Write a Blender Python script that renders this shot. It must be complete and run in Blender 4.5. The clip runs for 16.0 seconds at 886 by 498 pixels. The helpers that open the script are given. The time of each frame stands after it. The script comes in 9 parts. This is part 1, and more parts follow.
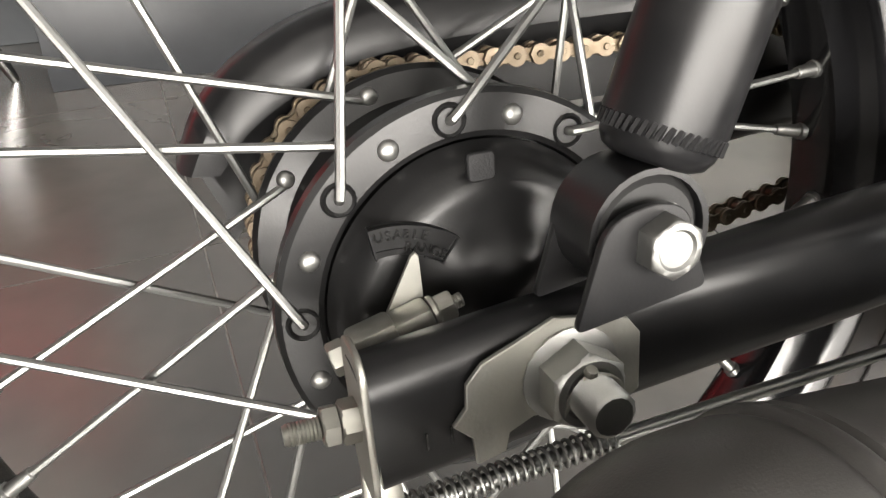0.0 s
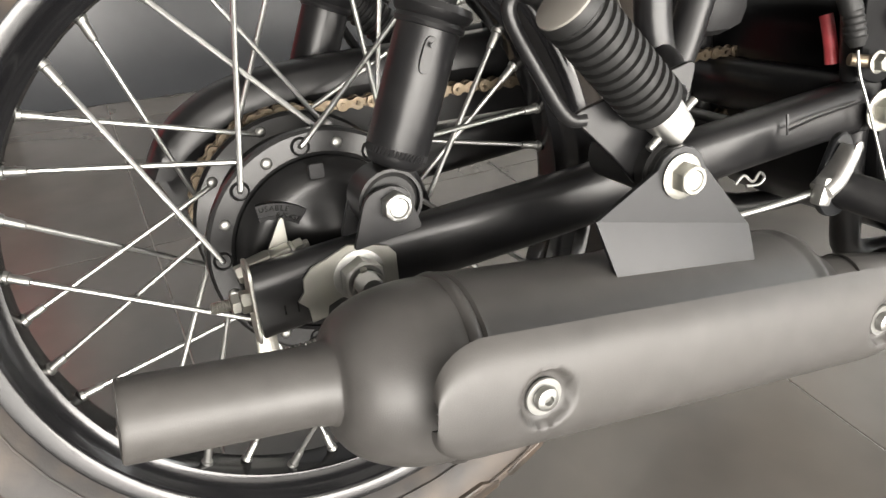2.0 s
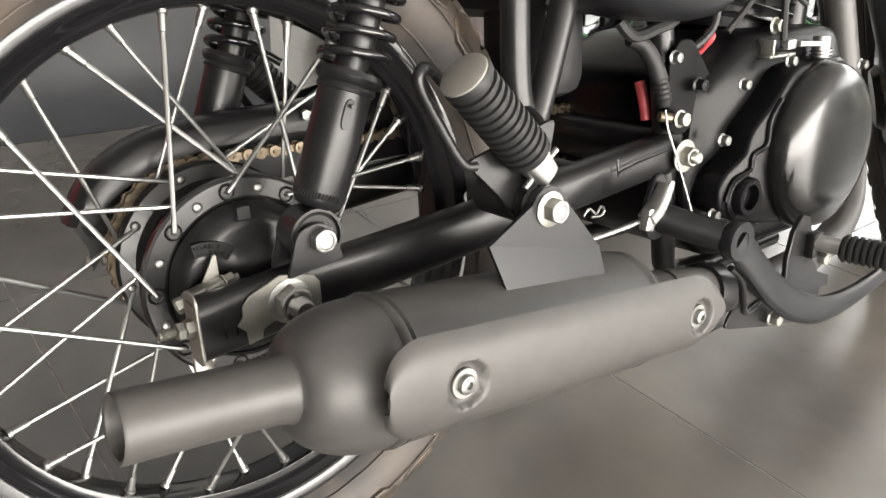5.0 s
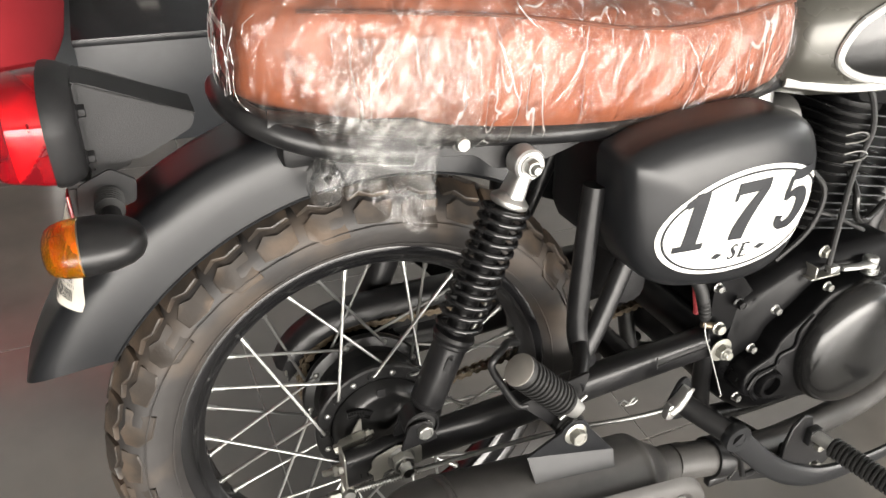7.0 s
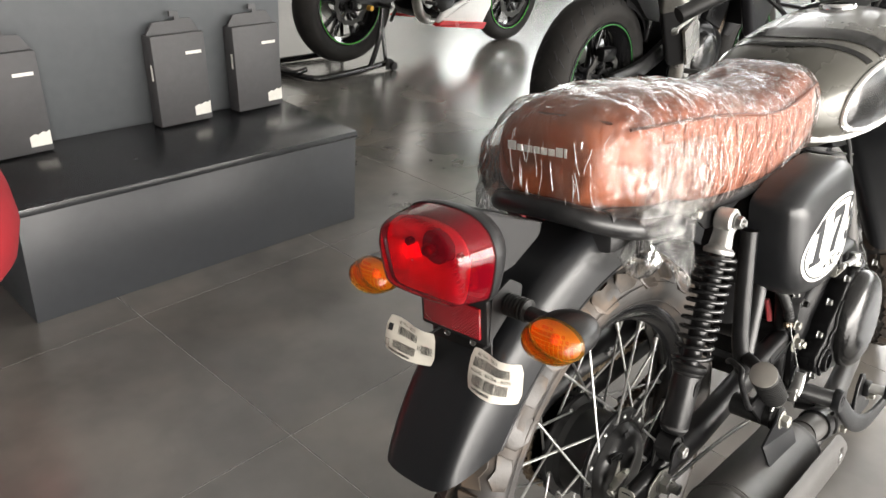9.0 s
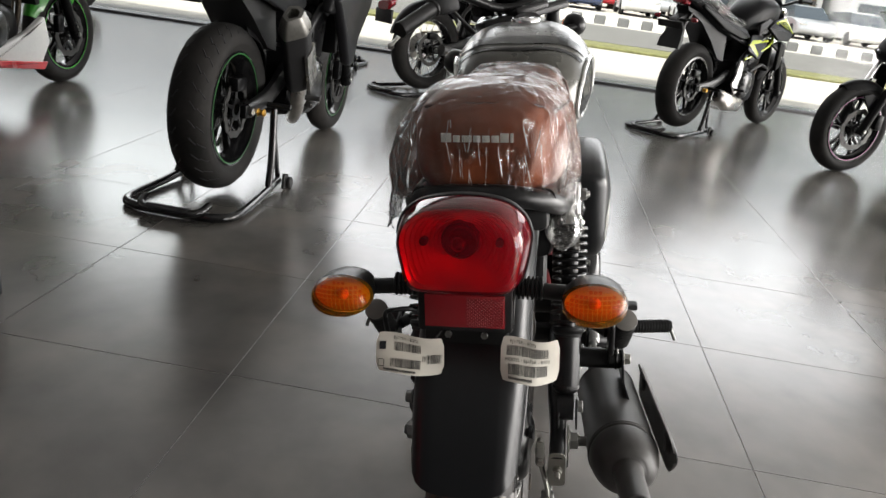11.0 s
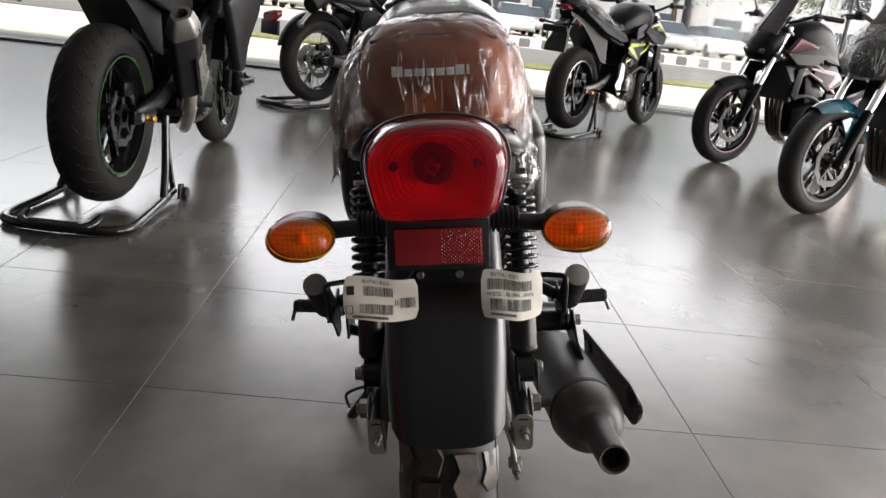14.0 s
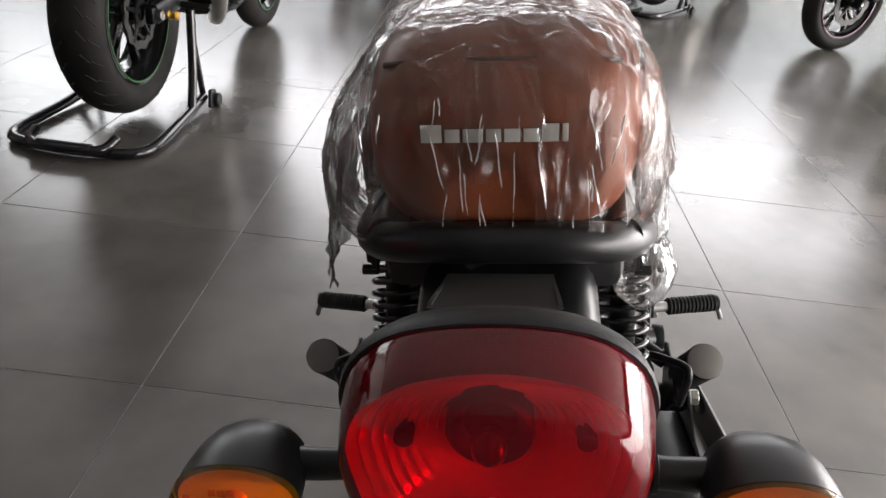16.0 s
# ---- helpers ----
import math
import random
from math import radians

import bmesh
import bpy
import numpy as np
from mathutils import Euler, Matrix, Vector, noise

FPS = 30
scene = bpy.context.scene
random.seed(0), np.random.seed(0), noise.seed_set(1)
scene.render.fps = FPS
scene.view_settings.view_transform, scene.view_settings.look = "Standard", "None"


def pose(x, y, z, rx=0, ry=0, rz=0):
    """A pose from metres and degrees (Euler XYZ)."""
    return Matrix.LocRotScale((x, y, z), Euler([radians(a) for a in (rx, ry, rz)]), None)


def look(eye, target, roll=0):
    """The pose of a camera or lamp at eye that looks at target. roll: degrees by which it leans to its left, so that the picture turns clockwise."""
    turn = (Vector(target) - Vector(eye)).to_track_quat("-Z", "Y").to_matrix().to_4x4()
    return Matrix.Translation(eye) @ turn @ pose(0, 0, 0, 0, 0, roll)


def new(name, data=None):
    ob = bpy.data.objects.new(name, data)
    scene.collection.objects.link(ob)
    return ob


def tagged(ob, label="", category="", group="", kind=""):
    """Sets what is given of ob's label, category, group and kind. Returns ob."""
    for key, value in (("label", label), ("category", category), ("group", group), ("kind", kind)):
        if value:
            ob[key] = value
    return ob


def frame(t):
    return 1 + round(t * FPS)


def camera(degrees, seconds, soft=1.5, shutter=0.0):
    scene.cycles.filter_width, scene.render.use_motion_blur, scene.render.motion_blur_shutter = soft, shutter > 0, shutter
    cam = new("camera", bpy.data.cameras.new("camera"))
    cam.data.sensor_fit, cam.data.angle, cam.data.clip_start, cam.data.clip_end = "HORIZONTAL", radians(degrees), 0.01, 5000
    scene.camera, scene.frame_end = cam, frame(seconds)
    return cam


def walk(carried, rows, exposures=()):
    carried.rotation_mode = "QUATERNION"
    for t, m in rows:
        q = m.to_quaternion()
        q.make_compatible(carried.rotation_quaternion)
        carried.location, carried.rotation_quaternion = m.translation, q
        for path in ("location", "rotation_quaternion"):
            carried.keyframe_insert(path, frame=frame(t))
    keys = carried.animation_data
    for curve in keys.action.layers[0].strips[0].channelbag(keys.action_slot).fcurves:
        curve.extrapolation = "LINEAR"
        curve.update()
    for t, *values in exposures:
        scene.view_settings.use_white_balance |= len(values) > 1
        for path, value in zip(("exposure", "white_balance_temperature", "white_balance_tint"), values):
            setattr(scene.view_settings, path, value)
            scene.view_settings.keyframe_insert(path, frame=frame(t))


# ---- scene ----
cam = camera(60.5, 16.0)
PATH = [
    (0, (-0.093, -0.273, 0.483), (0.482, 1.344, -0.544), -1.5),
    (0.5, (-0.087, -0.278, 0.477), (0.460, 1.360, -0.531), -2.0),
    (1, (-0.092, -0.313, 0.489), (0.465, 1.318, -0.526), -2.0),
    (1.5, (-0.101, -0.414, 0.517), (0.495, 1.224, -0.464), -1.7),
    (2, (-0.110, -0.496, 0.575), (0.597, 1.080, -0.432), -1.0),
    (2.5, (-0.097, -0.548, 0.602), (0.805, 0.932, -0.396), 1.0),
    (3, (-0.148, -0.548, 0.604), (0.870, 0.887, -0.348), 1.6),
    (3.2, (-0.170, -0.546, 0.610), (0.871, 0.880, -0.328), 1.5),
    (5.3, (-0.201, -0.543, 0.607), (0.915, 0.857, -0.285), 3.5),
    (5.5, (-0.199, -0.542, 0.608), (0.895, 0.865, -0.300), 3.7),
    (6, (-0.189, -0.544, 0.617), (0.814, 0.896, -0.343), 4.0),
    (6.5, (-0.174, -0.558, 0.783), (0.66, 0.884, -0.324), 4.6),
    (7, (-0.203, -0.63, 1.036), (0.475, 0.832, -0.148), 4.5),
    (7.5, (-0.265, -0.704, 1.087), (0.313, 0.781, -0.121), 2.2),
    (8, (-0.489, -0.676, 1.081), (0.277, 0.808, -0.019), 2.6),
    (8.5, (-0.661, -0.591, 1.093), (0.353, 0.813, 0.092), 3.2),
    (9, (-0.796, -0.407, 1.062), (0.521, 0.793, 0.154), 4.2),
    (9.5, (-0.923, -0.275, 1.078), (0.698, 0.581, 0.279), 4.6),
    (10, (-0.996, -0.155, 1.056), (0.769, 0.437, 0.327), 4.6),
    (10.2, (-0.987, -0.116, 1.041), (0.807, 0.384, 0.314), 5.4),
    (12.3, (-0.974, 0.074, 0.853), (0.930, 0.045, 0.241), 7.4),
    (12.5, (-0.970, 0.071, 0.852), (0.937, 0.028, 0.249), 7.0),
    (13, (-0.967, 0.070, 0.848), (0.945, 0.002, 0.265), 6.9),
    (13.5, (-0.962, 0.067, 0.848), (0.950, -0.014, 0.267), 6.8),
    (14, (-0.954, 0.067, 0.846), (0.951, 0.006, 0.238), 6.7),
    (14.5, (-0.926, 0.050, 0.869), (0.961, 0.042, 0.207), 6.5),
    (15, (-0.771, 0.029, 0.878), (1.081, 0.102, 0.126), 6.3),
    (15.5, (-0.613, 0.041, 0.902), (1.194, 0.173, 0.055), 6.2),
    (16, (-0.531, 0.083, 0.923), (1.225, 0.142, -0.032), 6.8),
]
EXPOSURES = [(0, 2.5, 6900, 11), (1.6, 2.36, 6900, 11), (3, 2.26, 6900, 11), (6, 2.2, 6900, 11), (7.5, 1.96, 6900, 11), (9, 2.26, 6850, 11), (9.5, 2.12, 6800, 11), (10.2, 1.46, 6700, 11), (12.3, 1.26, 6600, 12), (15, 1.28, 6650, 15), (16, 1.5, 6650, 15)]
walk(cam, [(t, look(eye, target, roll)) for t, eye, target, roll in PATH], EXPOSURES)

# ---- world, sun and daylight ----
world = bpy.data.worlds.new("overcast_day")
scene.world = world
world.use_nodes = True
wn = world.node_tree.nodes
sky = wn.new("ShaderNodeTexSky")
sky.sky_type = "NISHITA"
sky.sun_disc = False
sky.sun_elevation = radians(60)
sky.sun_rotation = radians(-50)
sky.air_density, sky.dust_density, sky.ozone_density = 1.0, 4.0, 1.0
hsv = wn.new("ShaderNodeHueSaturation")
hsv.inputs["Saturation"].default_value = 0.25
world.node_tree.links.new(sky.outputs[0], hsv.inputs["Color"])
world.node_tree.links.new(hsv.outputs[0], wn["Background"].inputs[0])
wn["Background"].inputs[1].default_value = 0.15
sun_data = bpy.data.lights.new("sun", "SUN")
sun_data.energy, sun_data.angle, sun_data.color = 2.8, radians(3), (1.0, 0.96, 0.9)
sun = new("sun", sun_data)
sun.matrix_world = look((-3, 5, 14), (3, 0, 0))


# ---- materials ----
def material(name, color, rough=0.5, metal=0.0, vary=0.12, grain=60.0, bump=0.0, bump_scale=300.0, coat=0.0,
             rough_vary=0.08, stain=None, stain_scale=9.0, stain_amount=0.3, spec=0.5, transmission=0.0, ior=1.45):
    m = bpy.data.materials.new(name)
    m.use_nodes = True
    nt = m.node_tree
    b = nt.nodes["Principled BSDF"]
    tc = nt.nodes.new("ShaderNodeTexCoord")
    n1 = nt.nodes.new("ShaderNodeTexNoise")
    n1.inputs["Scale"].default_value, n1.inputs["Detail"].default_value = grain, 5.0
    nt.links.new(tc.outputs["Object"], n1.inputs["Vector"])
    n2 = nt.nodes.new("ShaderNodeTexNoise")
    n2.inputs["Scale"].default_value, n2.inputs["Detail"].default_value = stain_scale, 4.0
    nt.links.new(tc.outputs["Object"], n2.inputs["Vector"])
    ramp = nt.nodes.new("ShaderNodeValToRGB")
    dark = [c * (1 - vary) for c in color]
    lite = [min(1.0, c * (1 + vary)) for c in color]
    ramp.color_ramp.elements[0].position, ramp.color_ramp.elements[1].position = 0.3, 0.7
    ramp.color_ramp.elements[0].color, ramp.color_ramp.elements[1].color = (*dark, 1), (*lite, 1)
    nt.links.new(n1.outputs["Fac"], ramp.inputs[0])
    out = ramp.outputs[0]
    if stain:
        mask = nt.nodes.new("ShaderNodeMapRange")
        mask.inputs["From Min"].default_value, mask.inputs["From Max"].default_value = 0.45, 0.7
        mask.inputs["To Max"].default_value = stain_amount
        nt.links.new(n2.outputs["Fac"], mask.inputs["Value"])
        mix = nt.nodes.new("ShaderNodeMix")
        mix.data_type = "RGBA"
        nt.links.new(mask.outputs[0], mix.inputs["Factor"])
        nt.links.new(out, mix.inputs["A"])
        mix.inputs["B"].default_value = (*stain, 1)
        out = mix.outputs["Result"]
    nt.links.new(out, b.inputs["Base Color"])
    rr = nt.nodes.new("ShaderNodeMapRange")
    rr.inputs["To Min"].default_value = max(0.02, rough - rough_vary)
    rr.inputs["To Max"].default_value = min(1.0, rough + rough_vary)
    nt.links.new(n2.outputs["Fac"], rr.inputs["Value"])
    nt.links.new(rr.outputs[0], b.inputs["Roughness"])
    b.inputs["Metallic"].default_value = metal
    b.inputs["Coat Weight"].default_value = coat
    b.inputs["Coat Roughness"].default_value = 0.06
    b.inputs["Specular IOR Level"].default_value = spec
    b.inputs["Transmission Weight"].default_value = transmission
    b.inputs["IOR"].default_value = ior
    if bump:
        n3 = nt.nodes.new("ShaderNodeTexNoise")
        n3.inputs["Scale"].default_value, n3.inputs["Detail"].default_value = bump_scale, 3.0
        nt.links.new(tc.outputs["Object"], n3.inputs["Vector"])
        bp = nt.nodes.new("ShaderNodeBump")
        bp.inputs["Strength"].default_value, bp.inputs["Distance"].default_value = bump, 0.001
        nt.links.new(n3.outputs["Fac"], bp.inputs["Height"])
        nt.links.new(bp.outputs[0], b.inputs["Normal"])
    return m


def film_material(name, gloss=0.03, haze=0.085, scale=15.0, strength=0.74, crease=0.75, sharp=0.42, hairs=0.0):
    """Thin clear wrapping film: soft folds, fine wrinkles, and crease glints painted as white streaks."""
    m = bpy.data.materials.new(name)
    m.use_nodes = True
    nt = m.node_tree
    nt.nodes.clear()

    def math_node(op, a, b=None, c=None):
        n = nt.nodes.new("ShaderNodeMath")
        n.operation, n.use_clamp = op, op == "MULTIPLY_ADD"
        for k, v in enumerate((a, b, c)):
            if isinstance(v, (int, float)):
                n.inputs[k].default_value = v
            elif v is not None:
                nt.links.new(v, n.inputs[k])
        return n.outputs[0]

    def noise(size, detail, distort):
        n = nt.nodes.new("ShaderNodeTexNoise")
        n.inputs["Scale"].default_value, n.inputs["Detail"].default_value, n.inputs["Distortion"].default_value = size, detail, distort
        nt.links.new(warp.outputs[0], n.inputs["Vector"])
        return n.outputs["Fac"]

    out = nt.nodes.new("ShaderNodeOutputMaterial")
    tc = nt.nodes.new("ShaderNodeTexCoord")
    warp = nt.nodes.new("ShaderNodeMapping")
    lean = nt.nodes.new("ShaderNodeMapping")
    lean.inputs["Rotation"].default_value = (0.1, -0.6, 0.1)
    warp.inputs["Scale"].default_value = (1.0, 0.8, 0.3)
    nt.links.new(tc.outputs["Object"], lean.inputs[0])
    nt.links.new(lean.outputs[0], warp.inputs[0])
    folds, fine = noise(scale, 3.0, 1.6), noise(scale * 4.5, 3.0, 1.2)
    pull = nt.nodes.new("ShaderNodeMapping")
    pull.inputs["Scale"].default_value = (1.3, 1.3, 0.16)
    pull.inputs["Rotation"].default_value = (0.1, 0.12, 0.0)
    nt.links.new(tc.outputs["Object"], pull.inputs[0])
    lines = nt.nodes.new("ShaderNodeTexNoise")
    lines.inputs["Scale"].default_value, lines.inputs["Detail"].default_value, lines.inputs["Distortion"].default_value = scale * 1.8, 1.0, 0.5
    nt.links.new(pull.outputs[0], lines.inputs["Vector"])
    line = math_node("ABSOLUTE", math_node("SUBTRACT", lines.outputs["Fac"], 0.5))
    ridge = math_node("MULTIPLY_ADD", line, -60.0, 1.0)
    where = math_node("MULTIPLY_ADD", noise(scale * 0.5, 2.0, 0.5), 7.0, -2.9)
    pull_fine = nt.nodes.new("ShaderNodeTexNoise")
    pull_fine.inputs["Scale"].default_value, pull_fine.inputs["Detail"].default_value, pull_fine.inputs["Distortion"].default_value = scale * 4.6, 1.5, 0.9
    nt.links.new(pull.outputs[0], pull_fine.inputs["Vector"])
    hair = math_node("MULTIPLY_ADD", math_node("ABSOLUTE", math_node("SUBTRACT", pull_fine.outputs["Fac"], 0.52)), -90.0, 1.0)
    patch = math_node("MULTIPLY_ADD", noise(scale * 0.9, 2.0, 0.4), 9.0, -4.75)
    # glints along the creases, put in as streaks of white haze
    white = math_node("MAXIMUM", math_node("MULTIPLY", ridge, where), math_node("MULTIPLY", math_node("MULTIPLY", hair, patch), hairs))
    slant = nt.nodes.new("ShaderNodeMapping")
    slant.inputs["Scale"].default_value = (1.0, 1.0, 0.28)
    slant.inputs["Rotation"].default_value = (0.15, -0.75, 0.2)
    nt.links.new(tc.outputs["Object"], slant.inputs[0])
    facet = nt.nodes.new("ShaderNodeTexNoise")
    facet.inputs["Scale"].default_value, facet.inputs["Detail"].default_value, facet.inputs["Distortion"].default_value = scale * 2.2, 2.0, 0.7
    nt.links.new(slant.outputs[0], facet.inputs["Vector"])
    fold_lines = math_node("MULTIPLY", math_node("ABSOLUTE", math_node("SUBTRACT", facet.outputs["Fac"], 0.5)), -2.0 * sharp)
    height = math_node("ADD", math_node("ADD", folds, math_node("MULTIPLY", fine, 0.17)), math_node("ADD", math_node("MULTIPLY", white, 0.12), fold_lines))
    bp = nt.nodes.new("ShaderNodeBump")
    bp.inputs["Strength"].default_value, bp.inputs["Distance"].default_value = strength, 0.025
    nt.links.new(height, bp.inputs["Height"])
    clear = nt.nodes.new("ShaderNodeBsdfTransparent")
    clear.inputs[0].default_value = (0.97, 0.97, 0.96, 1)
    shine = nt.nodes.new("ShaderNodeBsdfGlossy")
    shine.inputs["Roughness"].default_value = 0.16
    milk, glow, both = nt.nodes.new("ShaderNodeBsdfDiffuse"), nt.nodes.new("ShaderNodeBsdfTranslucent"), nt.nodes.new("ShaderNodeMixShader")
    milk.inputs[0].default_value = glow.inputs[0].default_value = (0.85, 0.84, 0.81, 1)
    nt.links.new(milk.outputs[0], both.inputs[1])
    nt.links.new(glow.outputs[0], both.inputs[2])
    for n in (shine, milk):
        nt.links.new(bp.outputs[0], n.inputs["Normal"])
    fres = nt.nodes.new("ShaderNodeFresnel")
    fres.inputs["IOR"].default_value = 1.4
    nt.links.new(bp.outputs[0], fres.inputs["Normal"])
    a, c = nt.nodes.new("ShaderNodeMixShader"), nt.nodes.new("ShaderNodeMixShader")
    nt.links.new(math_node("MULTIPLY_ADD", white, crease, haze), a.inputs[0])
    nt.links.new(clear.outputs[0], a.inputs[1])
    nt.links.new(both.outputs[0], a.inputs[2])
    nt.links.new(math_node("MULTIPLY_ADD", fres.outputs[0], 0.8, gloss), c.inputs[0])
    nt.links.new(a.outputs[0], c.inputs[1])
    nt.links.new(shine.outputs[0], c.inputs[2])
    nt.links.new(c.outputs[0], out.inputs[0])
    return m


def lens_material(name, color, gloss=0.05, ribs=0.0, scale=300.0, body=0.05):
    """Tinted clear plastic that lets light straight through, with a polished face."""
    m = bpy.data.materials.new(name)
    m.use_nodes = True
    nt = m.node_tree
    nt.nodes.clear()
    out, mix, tint, face, fres, gain = (nt.nodes.new(n) for n in ("ShaderNodeOutputMaterial", "ShaderNodeMixShader", "ShaderNodeBsdfTransparent", "ShaderNodeBsdfGlossy", "ShaderNodeFresnel", "ShaderNodeMath"))
    milk, inner = nt.nodes.new("ShaderNodeBsdfDiffuse"), nt.nodes.new("ShaderNodeMixShader")
    milk.inputs[0].default_value = (*[c * 0.8 for c in color], 1)
    inner.inputs[0].default_value = body
    tint.inputs[0].default_value = (*color, 1)
    face.inputs["Roughness"].default_value = 0.04
    fres.inputs["IOR"].default_value = 1.4
    gain.operation, gain.use_clamp = "ADD", True
    gain.inputs[1].default_value = gloss
    nt.links.new(fres.outputs[0], gain.inputs[0])
    nt.links.new(gain.outputs[0], mix.inputs[0])
    nt.links.new(tint.outputs[0], inner.inputs[1])
    nt.links.new(milk.outputs[0], inner.inputs[2])
    nt.links.new(inner.outputs[0], mix.inputs[1])
    nt.links.new(face.outputs[0], mix.inputs[2])
    nt.links.new(mix.outputs[0], out.inputs[0])
    if ribs:
        tc, n, bp = (nt.nodes.new(k) for k in ("ShaderNodeTexCoord", "ShaderNodeTexNoise", "ShaderNodeBump"))
        n.inputs["Scale"].default_value = scale
        bp.inputs["Strength"].default_value, bp.inputs["Distance"].default_value = ribs, 0.002
        nt.links.new(tc.outputs["Object"], n.inputs["Vector"])
        nt.links.new(n.outputs["Fac"], bp.inputs["Height"])
        nt.links.new(bp.outputs[0], face.inputs["Normal"])
    return m


M_MUFFLER = material("matte_black_exhaust_paint", (0.043, 0.041, 0.039), 0.46, bump=0.12, bump_scale=1400, stain=(0.06, 0.055, 0.05), stain_amount=0.25)
M_SATIN = material("satin_black_frame_paint", (0.007, 0.007, 0.0075), 0.33, spec=0.38, bump=0.04, bump_scale=900, stain=(0.03, 0.029, 0.028), stain_scale=40, stain_amount=0.2)
M_FENDER = material("matte_dark_grey_fender_paint", (0.008, 0.0085, 0.0095), 0.32, spec=0.38, vary=0.06, bump=0.05, bump_scale=1600)
M_GLOSSBLACK = material("gloss_black_rim_paint", (0.006, 0.006, 0.0065), 0.16, coat=0.15, rough_vary=0.04)
M_HUB = material("black_cast_hub_paint", (0.006, 0.006, 0.0062), 0.29, bump=0.05, bump_scale=900, rough_vary=0.03, spec=0.4)
M_ENGINE = material("black_engine_paint", (0.0035, 0.0035, 0.0038), 0.29, bump=0.08, bump_scale=500, rough_vary=0.06, spec=0.12)
M_COVER = material("satin_grey_clutch_cover_paint", (0.007, 0.007, 0.007), 0.2, vary=0.06, bump=0.04, bump_scale=700)
M_ZINC = material("zinc_plated_steel", (0.34, 0.335, 0.305), 0.45, 0.9, bump=0.1, bump_scale=700, stain=(0.24, 0.23, 0.19), stain_scale=60, stain_amount=0.35)
M_BRIGHT = material("bright_zinc_bolt", (0.26, 0.26, 0.25), 0.4, 0.95, bump=0.06, bump_scale=800)
M_SPOKE = material("galvanised_spoke_wire", (0.28, 0.283, 0.275), 0.42, 1.0, bump=0.12, bump_scale=1200, stain=(0.22, 0.215, 0.2), stain_scale=70, stain_amount=0.35)
M_ALLOY = material("bare_cast_aluminium", (0.5, 0.5, 0.485), 0.42, 1.0, bump=0.15, bump_scale=500)
M_RUBBER = material("black_rubber", (0.012, 0.012, 0.012), 0.52, spec=0.35, bump=0.1, bump_scale=600)
M_TYRE = material("dusty_tyre_rubber", (0.026, 0.024, 0.023), 0.6, bump=0.12, bump_scale=500, stain=(0.085, 0.064, 0.048), stain_scale=14, stain_amount=0.7)
M_TREAD = material("brown_dusty_tread_rubber", (0.03, 0.025, 0.021), 0.45, bump=0.3, bump_scale=260, stain=(0.10, 0.07, 0.048), stain_scale=24, stain_amount=0.7, rough_vary=0.2)
M_CHAIN = material("oiled_chain_steel", (0.21, 0.17, 0.125), 0.42, 0.85, bump=0.15, bump_scale=700, stain=(0.12, 0.085, 0.05), stain_scale=80, stain_amount=0.6)
M_CAP = material("scuffed_grey_end_cap", (0.17, 0.16, 0.145), 0.5, bump=0.1, bump_scale=400, stain=(0.1, 0.095, 0.085), stain_scale=60)
M_LEATHER = material("tan_brown_seat_vinyl", (0.21, 0.058, 0.024), 0.42, vary=0.08, bump=0.25, bump_scale=650)
M_PIPING = material("dark_brown_seam", (0.1, 0.035, 0.02), 0.5)
M_FILM = film_material("crumpled_clear_film", gloss=0.02, haze=0.03, crease=0.55, hairs=0.15)
M_FOLD = film_material("folded_film_edge", gloss=0.25, haze=0.6)
M_FLAP = film_material("hanging_clear_film", gloss=0.005, haze=0.025, scale=16.0, strength=0.5, crease=0.5, sharp=0.45, hairs=0.6)
M_TAPE = film_material("layered_clear_film", gloss=0.04, haze=0.09, scale=22.0, strength=0.8, crease=0.6, hairs=0.5)
M_TANK = material("dark_silver_tank_paint", (0.06, 0.058, 0.05), 0.28, 0.3, vary=0.04, grain=900, coat=0.15)
M_STRIPE = material("gloss_black_stripe_paint", (0.004, 0.004, 0.004), 0.2, spec=0.2, vary=0.05, rough_vary=0.03)
M_SILVER = material("silver_stripe_paint", (0.6, 0.6, 0.58), 0.28, 0.5, coat=0.6)
M_DECAL = material("white_oval_decal", (0.68, 0.68, 0.64), 0.3, vary=0.03)
M_INK = material("charcoal_print", (0.018, 0.019, 0.021), 0.45, spec=0.2)
M_PAPER = material("creased_label_paper", (0.52, 0.495, 0.435), 0.7, vary=0.06, bump=0.2, bump_scale=180, stain=(0.45, 0.4, 0.3), stain_amount=0.3)
M_REDLENS = lens_material("red_tail_lens", (1.0, 0.012, 0.045), gloss=0.008, body=0.10)
M_REFLECTOR = material("red_reflector", (0.2, 0.005, 0.01), 0.18, vary=0.05, coat=0.7)
M_BOWL = material("silvered_lamp_bowl", (0.95, 0.94, 0.92), 0.2, 0.3, vary=0.03)
M_ORANGE = lens_material("orange_indicator_lens", (1.0, 0.43, 0.02), gloss=0.0, ribs=0.4, body=0.09)
M_BULB = material("amber_bulb", (0.8, 0.3, 0.03), 0.2, vary=0.05)
M_PLASTIC = material("black_textured_plastic", (0.01, 0.01, 0.0105), 0.5, spec=0.3, bump=0.25, bump_scale=900)
M_REDHOSE = material("pink_red_rubber_hose", (0.45, 0.06, 0.07), 0.4)
M_CHROME = material("chrome", (0.8, 0.8, 0.8), 0.08, 1.0, rough_vary=0.03)
M_GLASSDARK = material("dark_glass", (0.02, 0.022, 0.025), 0.05, coat=0.5)


